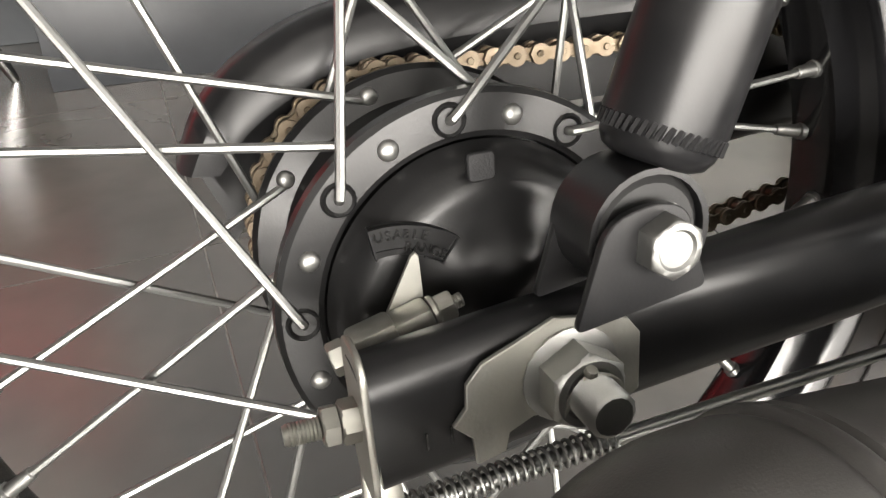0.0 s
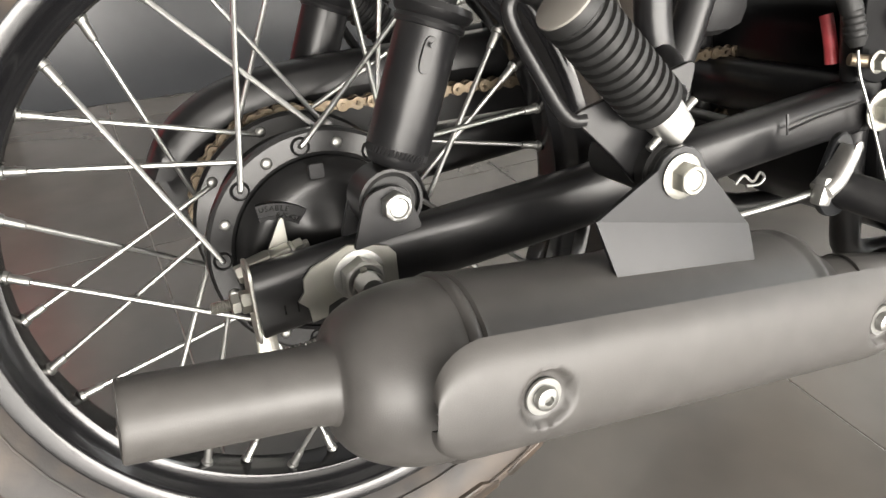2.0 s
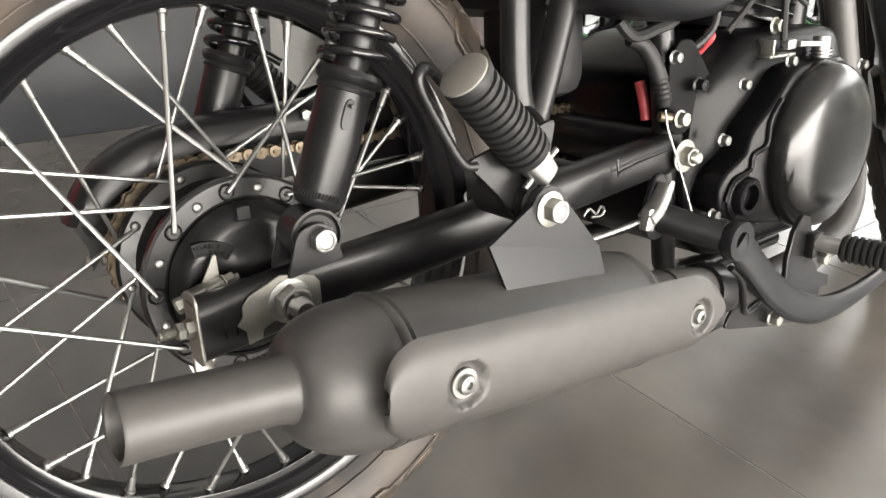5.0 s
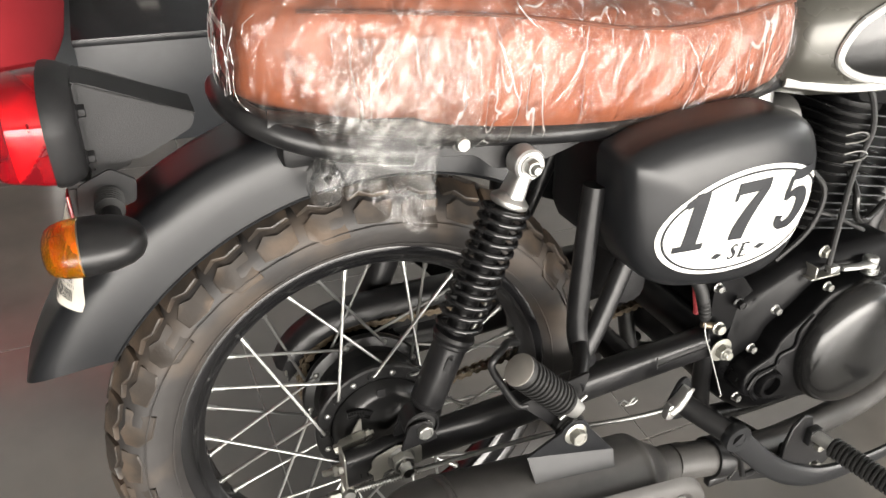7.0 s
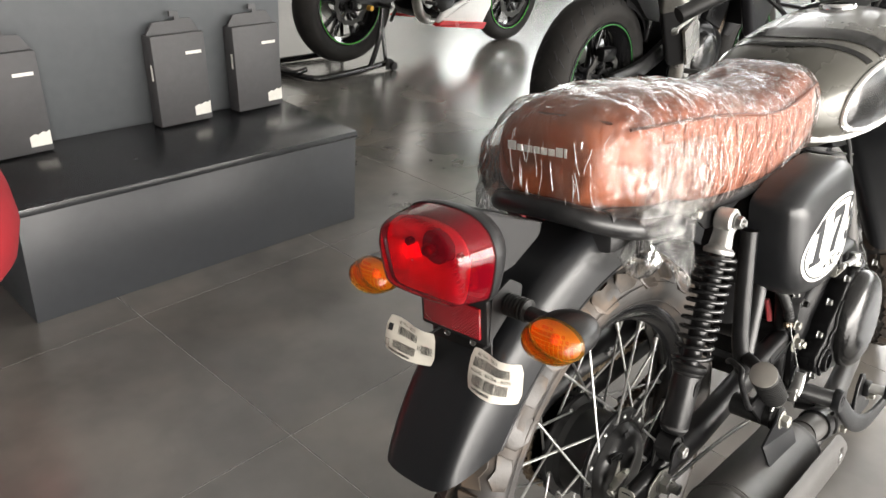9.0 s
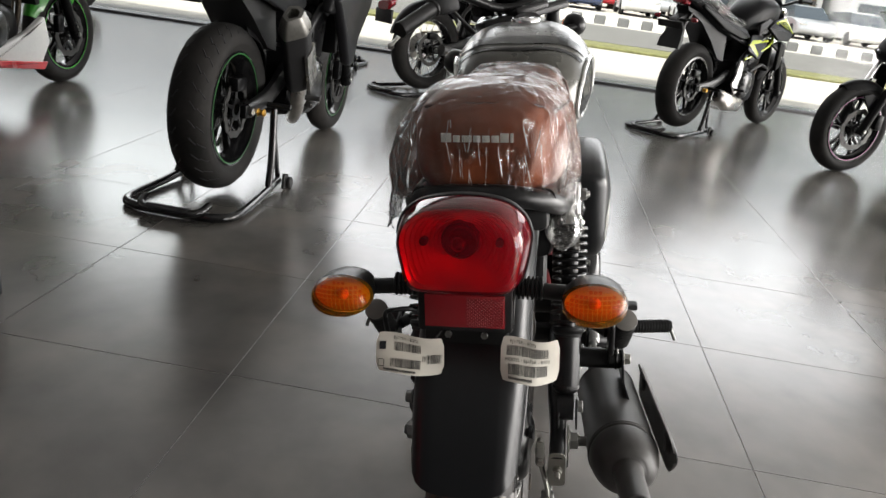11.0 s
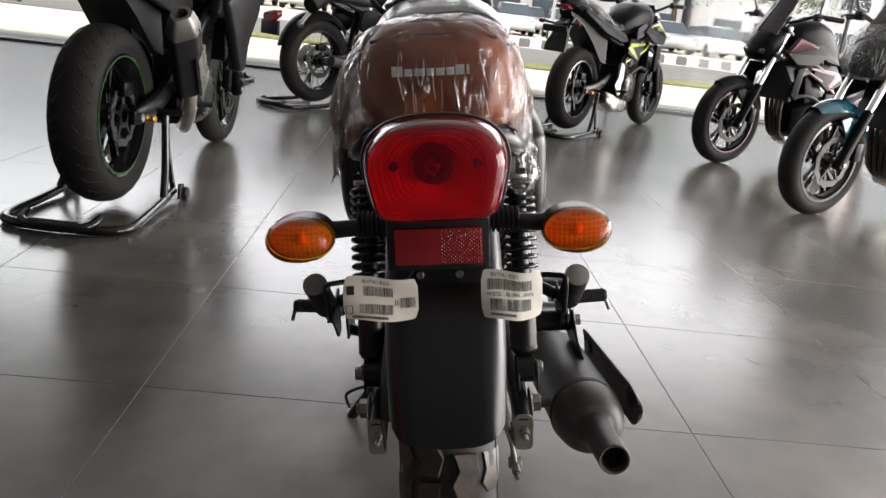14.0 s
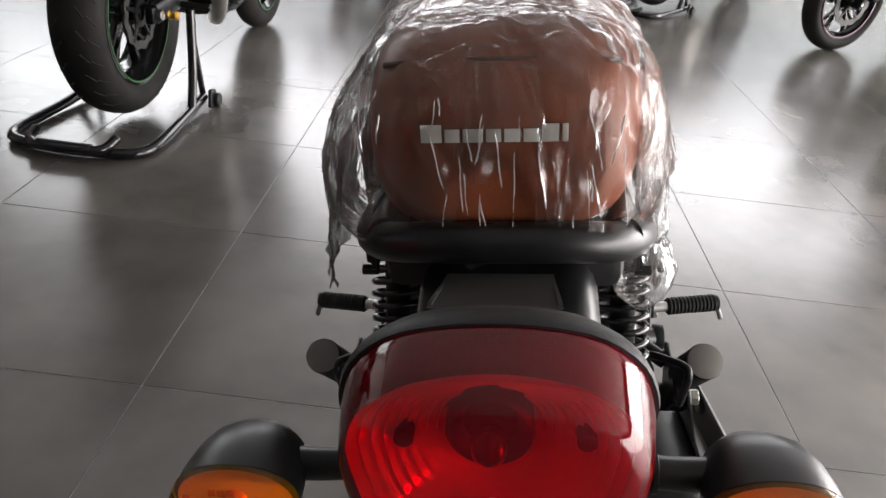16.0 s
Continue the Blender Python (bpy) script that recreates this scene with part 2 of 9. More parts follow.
# ---- modelling helpers ----
def part(name, bm, mat, parent, label="", smooth=40):
    """One bmesh as one mesh object, under a thing or a part."""
    bmesh.ops.remove_doubles(bm, verts=bm.verts, dist=1e-6)
    bmesh.ops.recalc_face_normals(bm, faces=bm.faces)
    me = bpy.data.meshes.new(name)
    bm.to_mesh(me)
    bm.free()
    if smooth:
        me.polygons.foreach_set("use_smooth", [True] * len(me.polygons))
        me.set_sharp_from_angle(angle=radians(smooth))
    me.materials.append(mat)
    ob = new(name, me)
    ob.parent = parent
    if label:
        tagged(ob, label)
    return ob


def share(ob, m=None, parent=None):
    """Another object on the same mesh."""
    o = new(ob.name.split(".")[0], ob.data)
    o.parent = parent or ob.parent
    if m is not None:
        o.matrix_basis = m
    return o


def root(name, label, category, m=None, group=""):
    ob = new(name)
    ob.empty_display_size = 0.1
    if m is not None:
        ob.matrix_basis = m
    return tagged(ob, label, category, group)


def basis(axis):
    a = Vector(axis).normalized()
    u = a.orthogonal().normalized()
    return u, a.cross(u), a


def ringverts(bm, pts):
    return [bm.verts.new(p) for p in pts]


def bridge(bm, a, b, close=True):
    n = len(a)
    for i in range(n if close else n - 1):
        j = (i + 1) % n
        bm.faces.new((a[i], a[j], b[j], b[i]))


def loft(bm, rings, caps=True, wrap=False):
    vs = [ringverts(bm, r) for r in rings]
    for a, b in zip(vs, vs[1:]):
        bridge(bm, a, b)
    if wrap:
        bridge(bm, vs[-1], vs[0])
    elif caps:
        bm.faces.new(vs[0][::-1])
        bm.faces.new(vs[-1])
    return bm


def lathe(bm, profile, at, axis, seg=32, closed=False):
    """profile: (radius, height along axis)."""
    u, v, a = basis(axis)
    at = Vector(at)
    rows = []
    for r, h in profile:
        if r < 1e-6:
            rows.append([bm.verts.new(at + a * h)])
        else:
            rows.append([bm.verts.new(at + a * h + (u * math.cos(k) + v * math.sin(k)) * r) for k in (2 * math.pi * i / seg for i in range(seg))])
    pairs = list(zip(rows, rows[1:])) + ([(rows[-1], rows[0])] if closed else [])
    for p, q in pairs:
        for i in range(seg):
            j = (i + 1) % seg
            if len(p) == 1 and len(q) == 1:
                continue
            if len(p) == 1:
                bm.faces.new((p[0], q[j], q[i]))
            elif len(q) == 1:
                bm.faces.new((p[i], p[j], q[0]))
            else:
                bm.faces.new((p[i], p[j], q[j], q[i]))
    return bm


def rod(bm, p, q, r, r2=None, seg=12, ends=0.0):
    """A round bar from p to q, with chamfered ends."""
    p, q = Vector(p), Vector(q)
    d = (q - p).length
    r2 = r if r2 is None else r2
    e = ends or min(r, r2) * 0.15
    return lathe(bm, [(0, 0), (r - e, 0), (r, e), (r2, d - e), (r2 - e, d), (0, d)], p, q - p, seg)


def curve(points, n=6, closed=False):
    """A smooth line through the points (Catmull-Rom)."""
    p = [Vector(x) for x in points]
    out, count = [], len(p)
    for i in range(count if closed else count - 1):
        if closed:
            a, b, c, d = p[i - 1], p[i], p[(i + 1) % count], p[(i + 2) % count]
        else:
            a, b, c, d = p[max(i - 1, 0)], p[i], p[i + 1], p[min(i + 2, count - 1)]
        for k in range(n):
            t = k / n
            out.append(0.5 * ((2 * b) + (c - a) * t + (2 * a - 5 * b + 4 * c - d) * t * t + (3 * b - a - 3 * c + d) * t ** 3))
    if not closed:
        out.append(p[-1])
    return out


def tube(bm, points, r, seg=10, n=6, closed=False, flat=None):
    """A bent bar through the points; r a number or one per given point; flat: (width, height) factors and an up direction."""
    line = curve(points, n, closed)
    if isinstance(r, (int, float)):
        radii = [r] * len(line)
    else:
        radii = [np.interp(i / n, range(len(r)), r) for i in range(len(line))]
    rings, u = [], None
    for i, c in enumerate(line):
        if closed:
            t = line[(i + 1) % len(line)] - line[i - 1]
        else:
            t = line[min(i + 1, len(line) - 1)] - line[max(i - 1, 0)]
        t.normalize()
        if flat:
            u = Vector(flat[2]).cross(t).normalized()
        elif u is None:
            u = t.orthogonal().normalized()
        else:
            u = (u - t * u.dot(t)).normalized()
        v = t.cross(u)
        fu, fv = (flat[0], flat[1]) if flat else (1, 1)
        ring = []
        for k in range(seg):
            a = 2 * math.pi * k / seg
            ca, sa = math.cos(a), math.sin(a)
            if flat:
                ca, sa = math.copysign(abs(ca) ** 0.6, ca), math.copysign(abs(sa) ** 0.6, sa)
            ring.append(c + (u * ca * fu + v * sa * fv) * radii[i])
        rings.append(ring)
    return loft(bm, rings, caps=not closed, wrap=closed)


def merge(bm, other):
    me = bpy.data.meshes.new("tmp")
    other.to_mesh(me)
    other.free()
    bm.from_mesh(me)
    bpy.data.meshes.remove(me)
    return bm


def block(bm, at, size, bevel=0.0, turn=None, seg=2):
    """A box with rounded edges; turn: a 3x3 or 4x4 rotation."""
    t = bmesh.new()
    bmesh.ops.create_cube(t, size=1)
    bmesh.ops.scale(t, vec=size, verts=t.verts)
    if bevel:
        bmesh.ops.bevel(t, geom=t.edges[:], offset=bevel, segments=seg, profile=0.5, affect="EDGES")
    if turn is not None:
        bmesh.ops.transform(t, matrix=turn.to_4x4(), verts=t.verts)
    bmesh.ops.translate(t, vec=at, verts=t.verts)
    return merge(bm, t)


def rounded(outline, radius, n=4):
    """A 2D outline with its corners rounded; radius a number or one per corner."""
    out, count = [], len(outline)
    for i, p in enumerate(outline):
        p = Vector((p[0], p[1]))
        a, b = Vector(outline[i - 1][:2]) - p, Vector(outline[(i + 1) % count][:2]) - p
        r = radius[i] if isinstance(radius, (list, tuple)) else radius
        r = min(r, a.length * 0.49, b.length * 0.49)
        a.normalize(), b.normalize()
        for k in range(n + 1):
            t = k / n
            out.append(p + a * r * (1 - t) ** 2 + b * r * t ** 2)
    return out


def plate(bm, outline, at, u, v, thick, bevel=0.0):
    """A flat piece: a 2D outline in the plane (u, v) through at, from it to thick along u x v, with a small chamfer."""
    u, v, at = Vector(u), Vector(v), Vector(at)
    w = u.cross(v).normalized()
    mid = sum((Vector((p[0], p[1])) for p in outline), Vector((0, 0))) / len(outline)

    def ring(h, inset):
        pts = []
        for p in outline:
            q = Vector((p[0], p[1]))
            d = (mid - q)
            q = q + d.normalized() * min(inset, d.length * 0.5)
            pts.append(at + u * q.x + v * q.y + w * h)
        return pts

    rows = [ring(0, bevel), ring(bevel, 0), ring(thick - bevel, 0), ring(thick, bevel)] if bevel else [ring(0, 0), ring(thick, 0)]
    return loft(bm, rows)


def sheet(bm, rows, thick=0.0):
    """A curved sheet through rows of points, made solid when thick is given."""
    t = bmesh.new()
    vs = [[t.verts.new(p) for p in row] for row in rows]
    for a, b in zip(vs, vs[1:]):
        bridge(t, a, b, close=False)
    bmesh.ops.recalc_face_normals(t, faces=t.faces)
    if thick:
        bmesh.ops.solidify(t, geom=t.faces[:], thickness=thick)
    return merge(bm, t)


def hexhead(bm, at, axis, across=0.012, height=0.007, flange=0.0, stub=0.0, stub_r=0.0, turn=0.0):
    """A hexagon head or nut standing on at, along axis, with flange and the end of its thread."""
    u, v, a = basis(axis)
    at = Vector(at)
    base = 0.0
    if flange:
        lathe(bm, [(0, 0), (flange * 0.97, 0), (flange, 0.0006), (flange, 0.0014), (flange * 0.75, 0.0026), (0, 0.0026)], at, axis, 20)
        base = 0.0022
    flat = across / 2

    def ring(h, most=1.0, k=24):
        """The hexagon cut to a circle of most times the flat's distance where it is chamfered."""
        out = []
        for i in range(k):
            t = 2 * math.pi * i / k
            r = flat / math.cos((t + math.pi / 6) % (math.pi / 3) - math.pi / 6)
            r = min(r, flat * most)
            out.append(at + a * h + (u * math.cos(t + turn) + v * math.sin(t + turn)) * r)
        return out

    top = base + height
    loft(bm, [ring(base, 1.1), ring(base + 0.0004, 1.16), ring(top - height * 0.14, 1.16), ring(top - height * 0.06, 1.05), ring(top, 0.95), ring(top, 0.76), ring(top - 0.0009, 0.66)])
    if stub:
        rr = stub_r or across * 0.28
        rows = [(0, base + height)]
        h, flip = base + height, 0
        while h < base + height + stub:
            rows.append((rr * (1.0 if flip else 0.9), h))
            flip, h = 1 - flip, h + 0.0006
        rows += [(rr * 0.8, base + height + stub + 0.0006), (0, base + height + stub + 0.0006)]
        lathe(bm, rows, at, axis, 14)
    return bm


def ellipse(cx, cy, a, b, n=32, power=2.0, start=0.0):
    """A 2D ellipse; power over 2 squares it off."""
    out = []
    for k in range(n):
        t = start + 2 * math.pi * k / n
        c, s = math.cos(t), math.sin(t)
        out.append((cx + a * math.copysign(abs(c) ** (2 / power), c), cy + b * math.copysign(abs(s) ** (2 / power), s)))
    return out


def bolt(parent, at, axis, across=0.012, height=0.007, flange=0.0, stub=0.0, stub_r=0.0, mat=None, name="bolt", turn=0.3):
    return part(name, hexhead(bmesh.new(), at, axis, across, height, flange, stub, stub_r, turn), mat or M_BRIGHT, parent, smooth=30)


def words(text, size, m, mat, parent, name="print", depth=0.0, stretch=1.0):
    """Raised or flat lettering as a mesh, laid at pose m."""
    c = bpy.data.curves.new(name, "FONT")
    c.body, c.size, c.extrude = text, size, depth
    c.align_x, c.align_y = "CENTER", "CENTER"
    ob = bpy.data.objects.new(name, c)
    scene.collection.objects.link(ob)
    me = bpy.data.meshes.new_from_object(ob.evaluated_get(bpy.context.evaluated_depsgraph_get()))
    bpy.data.objects.remove(ob)
    me.transform(m @ Matrix.Diagonal((stretch, 1, 1, 1)))
    me.materials.clear()
    me.materials.append(mat)
    o = new(name, me)
    o.parent = parent
    return o


# ---- the motorcycle: built upright over its rear axle, x ahead, then leant on its side stand ----
BIKE = root("motorcycle", "black retro motorcycle with film-wrapped tan seat, leaning on its side stand", "motorcycle",
            Matrix.Translation((0, -0.04, 0.011)) @ Matrix.Rotation(radians(-8.7), 4, "X"))
CY = -0.005                       # its middle plane
WX, WZ = 0.005, 0.298             # rear axle
RIGHT, FORE, UP = Vector((0, -1, 0)), Vector((1, 0, 0)), Vector((0, 0, 1))


def bk(name, bm, mat, label="", smooth=40):
    return part(name, bm, mat, BIKE, label, smooth)


# -- spoked wheel --
RIM = [(0.2325, -0.0305), (0.2325, -0.028), (0.224, -0.0245), (0.2205, -0.0175), (0.208, -0.0125), (0.2055, 0), (0.208, 0.0125),
       (0.2205, 0.0175), (0.224, 0.0245), (0.2325, 0.028), (0.2325, 0.0305), (0.2295, 0.0315), (0.2215, 0.029), (0.2175, 0.0265),
       (0.2155, 0.0195), (0.2045, 0.0145), (0.2025, 0.006), (0.2035, 0), (0.2025, -0.006), (0.2045, -0.0145), (0.2155, -0.0195),
       (0.2175, -0.0265), (0.2215, -0.029), (0.2295, -0.0315)]
CARCASS = [(0.226, -0.0235), (0.2355, -0.0355), (0.247, -0.0445), (0.262, -0.0500), (0.2740, -0.0490), (0.2845, -0.0435), (0.2930, -0.0325),
           (0.2980, -0.017), (0.2996, 0), (0.2980, 0.017), (0.2930, 0.0325), (0.2845, 0.0435), (0.2740, 0.0490), (0.262, 0.0500),
           (0.247, 0.0445), (0.2355, 0.0355), (0.226, 0.0235), (0.232, 0.018), (0.232, -0.018)]


def tread_point(s, depth):
    """Across the tread, s from -1 to 1: radius and side."""
    a = s * radians(72)
    return 0.2485 + (0.054 + depth) * math.cos(a), (0.054 + depth) * math.sin(a) * 0.93


def tread_block(bm, c, cells, start, pitch, depth=0.0065):
    """One rubber block on the tread: cells (along, across)."""
    def spot(u, s, d):
        r, y = tread_point(s, d)
        a = start + u * pitch
        return Vector((c[0] + r * math.cos(a), c[1] + y, c[2] + r * math.sin(a)))
    mu, ms = sum(p[0] for p in cells) / len(cells), sum(p[1] for p in cells) / len(cells)
    small = [(mu + (u - mu) * 0.9, ms + (s - ms) * 0.92) for u, s in cells]
    low, mid, top = ([spot(u, s, d) for u, s in k] for k, d in ((cells, -0.008), (cells, depth * 0.85), (small, depth)))
    vs = [ringverts(bm, r) for r in (low, mid, top)]
    bridge(bm, vs[0], vs[1])
    bridge(bm, vs[1], vs[2])
    bm.faces.new(vs[2])


SHOULDER_LONG = [(0.06, -1.04), (0.62, -1.04), (0.90, -0.86), (0.88, -0.66), (0.66, -0.54), (0.40, -0.62), (0.08, -0.58)]
SHOULDER_SHORT = [(0.10, -0.86), (0.36, -0.92), (0.86, -0.88), (0.88, -0.66), (0.66, -0.54), (0.40, -0.62), (0.08, -0.58)]
MIDDLE = [(0.08, -0.46), (0.42, -0.50), (0.68, -0.40), (0.92, -0.48), (0.96, -0.14), (0.62, -0.05), (0.35, -0.17), (0.06, -0.10)]


def spoked_wheel(c, thing, name, turn=None):
    """A wire-spoked wheel with a block-tread tyre; c: its centre in the thing."""
    c = Vector(c)
    wheel = part(name, lathe(bmesh.new(), RIM, c, (0, 1, 0), 96, closed=True), M_GLOSSBLACK, thing, "gloss black steel rim with wire spokes", 50)
    tyre = part("tyre", lathe(bmesh.new(), CARCASS, c, (0, 1, 0), 96, closed=True), M_TYRE, wheel, "dusty black tyre with brown-stained tread", 60)
    bm = bmesh.new()
    n = 34
    pitch = 2 * math.pi / n
    for i in range(n):
        for side in (1, -1):
            off = 0.0 if side > 0 else 0.5
            for cells in (SHOULDER_LONG if i % 2 else SHOULDER_SHORT, MIDDLE):
                cc = [(u + off, s * side) for u, s in cells]
                tread_block(bm, c, cc if side > 0 else cc[::-1], i * pitch, pitch)
    part("tread", bm, M_TREAD, wheel, "brown dusty tyre tread blocks", 35)
    ribs = bmesh.new()   # moulding rings on the wall of the tyre
    for h in (-1, 1):
        for r, y in ((0.2405, 0.0405), (0.2700, 0.0514)):
            tube(ribs, [(c.x + r * math.cos(a), c.y + h * y, c.z + r * math.sin(a)) for a in (2 * math.pi * k / 48 for k in range(48))], 0.0008, 6, 1, True)
    part("sidewall_ring", ribs, M_TYRE, wheel)
    return wheel


def lace(wheel, c, outward, inward, base=17):
    """36 spokes with nipples between the flanges and the rim; outward, inward: side of the two flanges."""
    c = Vector(c)
    spoke_mesh = nipple_mesh = head_mesh = None

    def at(r, deg, y):
        return Vector((c.x + r * math.cos(radians(deg)), c.y + y, c.z + r * math.sin(radians(deg))))
    for flange, y, shift in ((0, outward, 0), (1, inward, 10)):
        s = -1 if y < 0 else 1
        for k in range(9):
            for out in (True, False):
                hole = base - shift + 40 * k + (0 if out else 20)
                end = hole - 40 if out else hole + 40
                yh = y + s * (0.0035 if out else -0.0075)
                p, q = at(0.0712, hole, yh), at(0.2005, end, s * 0.006)
                d = (q - p).normalized()
                bm = bmesh.new()
                inner = at(0.0712, hole, y - s * (0.006 if out else -0.002))
                tube(bm, [inner, inner.lerp(p, 0.7), p + d * 0.004, p + d * 0.03, p.lerp(q, 0.6), q], 0.0019, 8, 3)
                part("spoke", bm, M_SPOKE, wheel)
                bm = bmesh.new()
                lathe(bm, [(0.0021, 0), (0.0028, 0.0005), (0.0031, 0.003), (0.0033, 0.013), (0.0044, 0.0135), (0.0046, 0.0165), (0.003, 0.0175)], q - d * 0.0135, d, 10)
                part("nipple", bm, M_BRIGHT, wheel)
                if not out:
                    bm = bmesh.new()
                    hd = at(0.0712, hole, y)
                    lathe(bm, [(0.0042, -0.0005), (0.0041, 0.0012), (0.003, 0.0026), (0.0014, 0.0031), (0, 0.0032)], hd, (0, s, 0), 14)
                    part("spoke_head", bm, M_BRIGHT, wheel)


def hub_shell(c):
    bm = bmesh.new()
    lathe(bm, [(0.0, -0.030), (0.0622, -0.030), (0.0632, -0.0425), (0.0655, -0.0438), (0.079, -0.0432), (0.0812, -0.0418), (0.0815, -0.037),
               (0.077, -0.0335), (0.0665, -0.031), (0.064, -0.02), (0.064, 0.012), (0.068, 0.02), (0.079, 0.024), (0.081, 0.028),
               (0.0805, 0.032), (0.06, 0.034), (0.05, 0.046), (0.0, 0.046)], c, (0, 1, 0), 72)
    return bm


def hub_bosses(hub, c):
    for k in range(9):
        a = radians(17 + 40 * k)
        bm = lathe(bmesh.new(), [(0.0046, 0.0003), (0.0058, 0.0014), (0.0068, 0.0002)], (c[0] + 0.0712 * math.cos(a), c[1] - 0.0432, c[2] + 0.0712 * math.sin(a)), (0, -1, 0), 16)
        part("spoke_boss", bm, M_HUB, hub)


WHEEL_C = (WX, CY, WZ)
rear_wheel = spoked_wheel(WHEEL_C, BIKE, "rear_wheel")
hub_bosses(part("hub", hub_shell(WHEEL_C), M_HUB, rear_wheel, "black cast drum hub", 18), WHEEL_C)
lace(rear_wheel, WHEEL_C, -0.0425, 0.030)

for k in range(9):
    a = radians(27 + 40 * k)
    bm = lathe(bmesh.new(), [(0.0042, -0.0005), (0.0041, 0.0012), (0.003, 0.0026), (0.0014, 0.0031), (0, 0.0032)], (WX + 0.0735 * math.cos(a), CY + 0.0225, WZ + 0.0735 * math.sin(a)), (0, -1, 0), 12)
    part("spoke_head", bm, M_BRIGHT, rear_wheel)

# -- brake panel with its swells, plug and wear scale --
bm = bmesh.new()
rows = []
SWELLS = ((-0.030, 0.333, 0.016, 0.004), (0.019, 0.316, 0.013, 0.010), (-0.010, 0.318, 0.012, 0.006), (0.004, 0.300, 0.016, 0.012), (0.03, 0.275, 0.02, 0.004))
for i in range(15):
    r = 0.0622 * (1 - i / 14.6)
    ring = []
    for k in range(64):
        a = 2 * math.pi * k / 64
        x, z = WX + r * math.cos(a), WZ + r * math.sin(a)
        t = min(1.0, (0.0622 - r) / 0.016)
        h = 0.0425 + 0.0135 * (1 - (1 - t) ** 2.2) + 0.0016 * (1 - (r / 0.0622) ** 2)
        h -= 0.0012 if 0.0595 < r < 0.0618 else 0
        for sx, sz, w, g in SWELLS:
            h += g * 0.55 * math.exp(-((x - sx) ** 2 + (z - sz) ** 2) / (w * w))
        ring.append(Vector((x, CY - h, z)))
    rows.append(ring)
loft(bm, rows)
brake_panel = bk("brake_panel", bm, M_HUB, "black cast brake panel with a wear scale", 60)
PF = CY - 0.0585
bm = bmesh.new()
plate(bm, rounded([(-0.0052, -0.0052), (0.0052, -0.0052), (0.0052, 0.0052), (-0.0052, 0.0052)], 0.002), (0.001, CY - 0.0575, 0.355), FORE, UP, 0.003, 0.0006)
part("inspection_plug", bm, M_PLASTIC, brake_panel)
SC = Vector((-0.036, PF - 0.0052, 0.298))   # hub of the scale's arc


def arc_bar(bm, r0, r1, a0, a1, y, thick, n=10):
    out = [(r1 * math.cos(radians(a0 + (a1 - a0) * k / n)), r1 * math.sin(radians(a0 + (a1 - a0) * k / n))) for k in range(n + 1)]
    out += [(r0 * math.cos(radians(a1 + (a0 - a1) * k / n)), r0 * math.sin(radians(a1 + (a0 - a1) * k / n))) for k in range(n + 1)]
    return plate(bm, out, (SC.x, y, SC.z), FORE, UP, thick, 0.0003)


bm = bmesh.new()
arc_bar(bm, 0.0315, 0.0425, 98, 52, PF + 0.001, 0.0042)
part("scale_plate", bm, M_HUB, brake_panel)
bm = bmesh.new()
for r0, r1, a0, a1 in ((0.0418, 0.0427, 98, 52), (0.0333, 0.0342, 98, 80), (0.0313, 0.0321, 66, 52), (0.0313, 0.0427, 98.6, 97.4), (0.0313, 0.0427, 53, 51.8)):
    arc_bar(bm, r0, r1, a0, a1, PF - 0.003, 0.0012, 8)
part("scale_border", bm, M_HUB, brake_panel)
for text, r, mid, step in (("USABLE", 0.0392, 82, 4.9), ("RANGE", 0.0347, 66.5, 5.6)):
    for i, ch in enumerate(text):
        a = mid + (len(text) - 1) / 2 * step - i * step
        m = Matrix.Translation((SC.x + r * math.cos(radians(a)), PF - 0.0036, SC.z + r * math.sin(radians(a)))) @ Matrix.Rotation(radians(90), 4, "X") @ Matrix.Rotation(radians(a - 90), 4, "Z")
        words(ch, 0.0048, m, M_COVER, brake_panel, "raised_letter", 0.0009)

# -- brake cam: pointer, lever clamp, rod and springs --
bm = bmesh.new()
plate(bm, [(-0.0445, 0.3065), (-0.0405, 0.3105), (-0.0295, 0.3305), (-0.028, 0.3315), (-0.0268, 0.330), (-0.0262, 0.306), (-0.032, 0.300)], (0, PF - 0.0075, 0), FORE, UP, 0.0016, 0.0003)
bk("wear_pointer", bm, M_ZINC, "zinc plated wear pointer")
bm = bmesh.new()
turn = Matrix.Rotation(radians(-14), 3, "Y")
block(bm, (-0.0475, PF - 0.016, 0.3065), (0.017, 0.013, 0.011), 0.0022, turn)
block(bm, (-0.0335, PF - 0.015, 0.3085), (0.016, 0.013, 0.011), 0.0026, turn)
block(bm, (-0.041, PF - 0.015, 0.301), (0.026, 0.011, 0.008), 0.002, turn)
tube(bm, [(-0.042, PF - 0.014, 0.302), (-0.05, PF - 0.02, 0.285), (-0.053, PF - 0.026, 0.262), (-0.053, PF - 0.028, 0.244)], [0.0075, 0.0065, 0.0065, 0.008], 10, 5, flat=(0.5, 1.0, (1, 0, 0)))
bk("brake_lever", bm, M_ZINC, "zinc plated brake cam lever")
bolt(BIKE, (-0.055, PF - 0.017, 0.3045), (-1, 0, -0.25), 0.0105, 0.006, flange=0.0062, mat=M_ZINC, name="clamp_bolt")
bolt(BIKE, (-0.0258, PF - 0.015, 0.3105), (1, 0, 0.25), 0.0098, 0.006, flange=0.0062, stub=0.003, mat=M_ZINC, name="clamp_nut")
bm = bmesh.new()
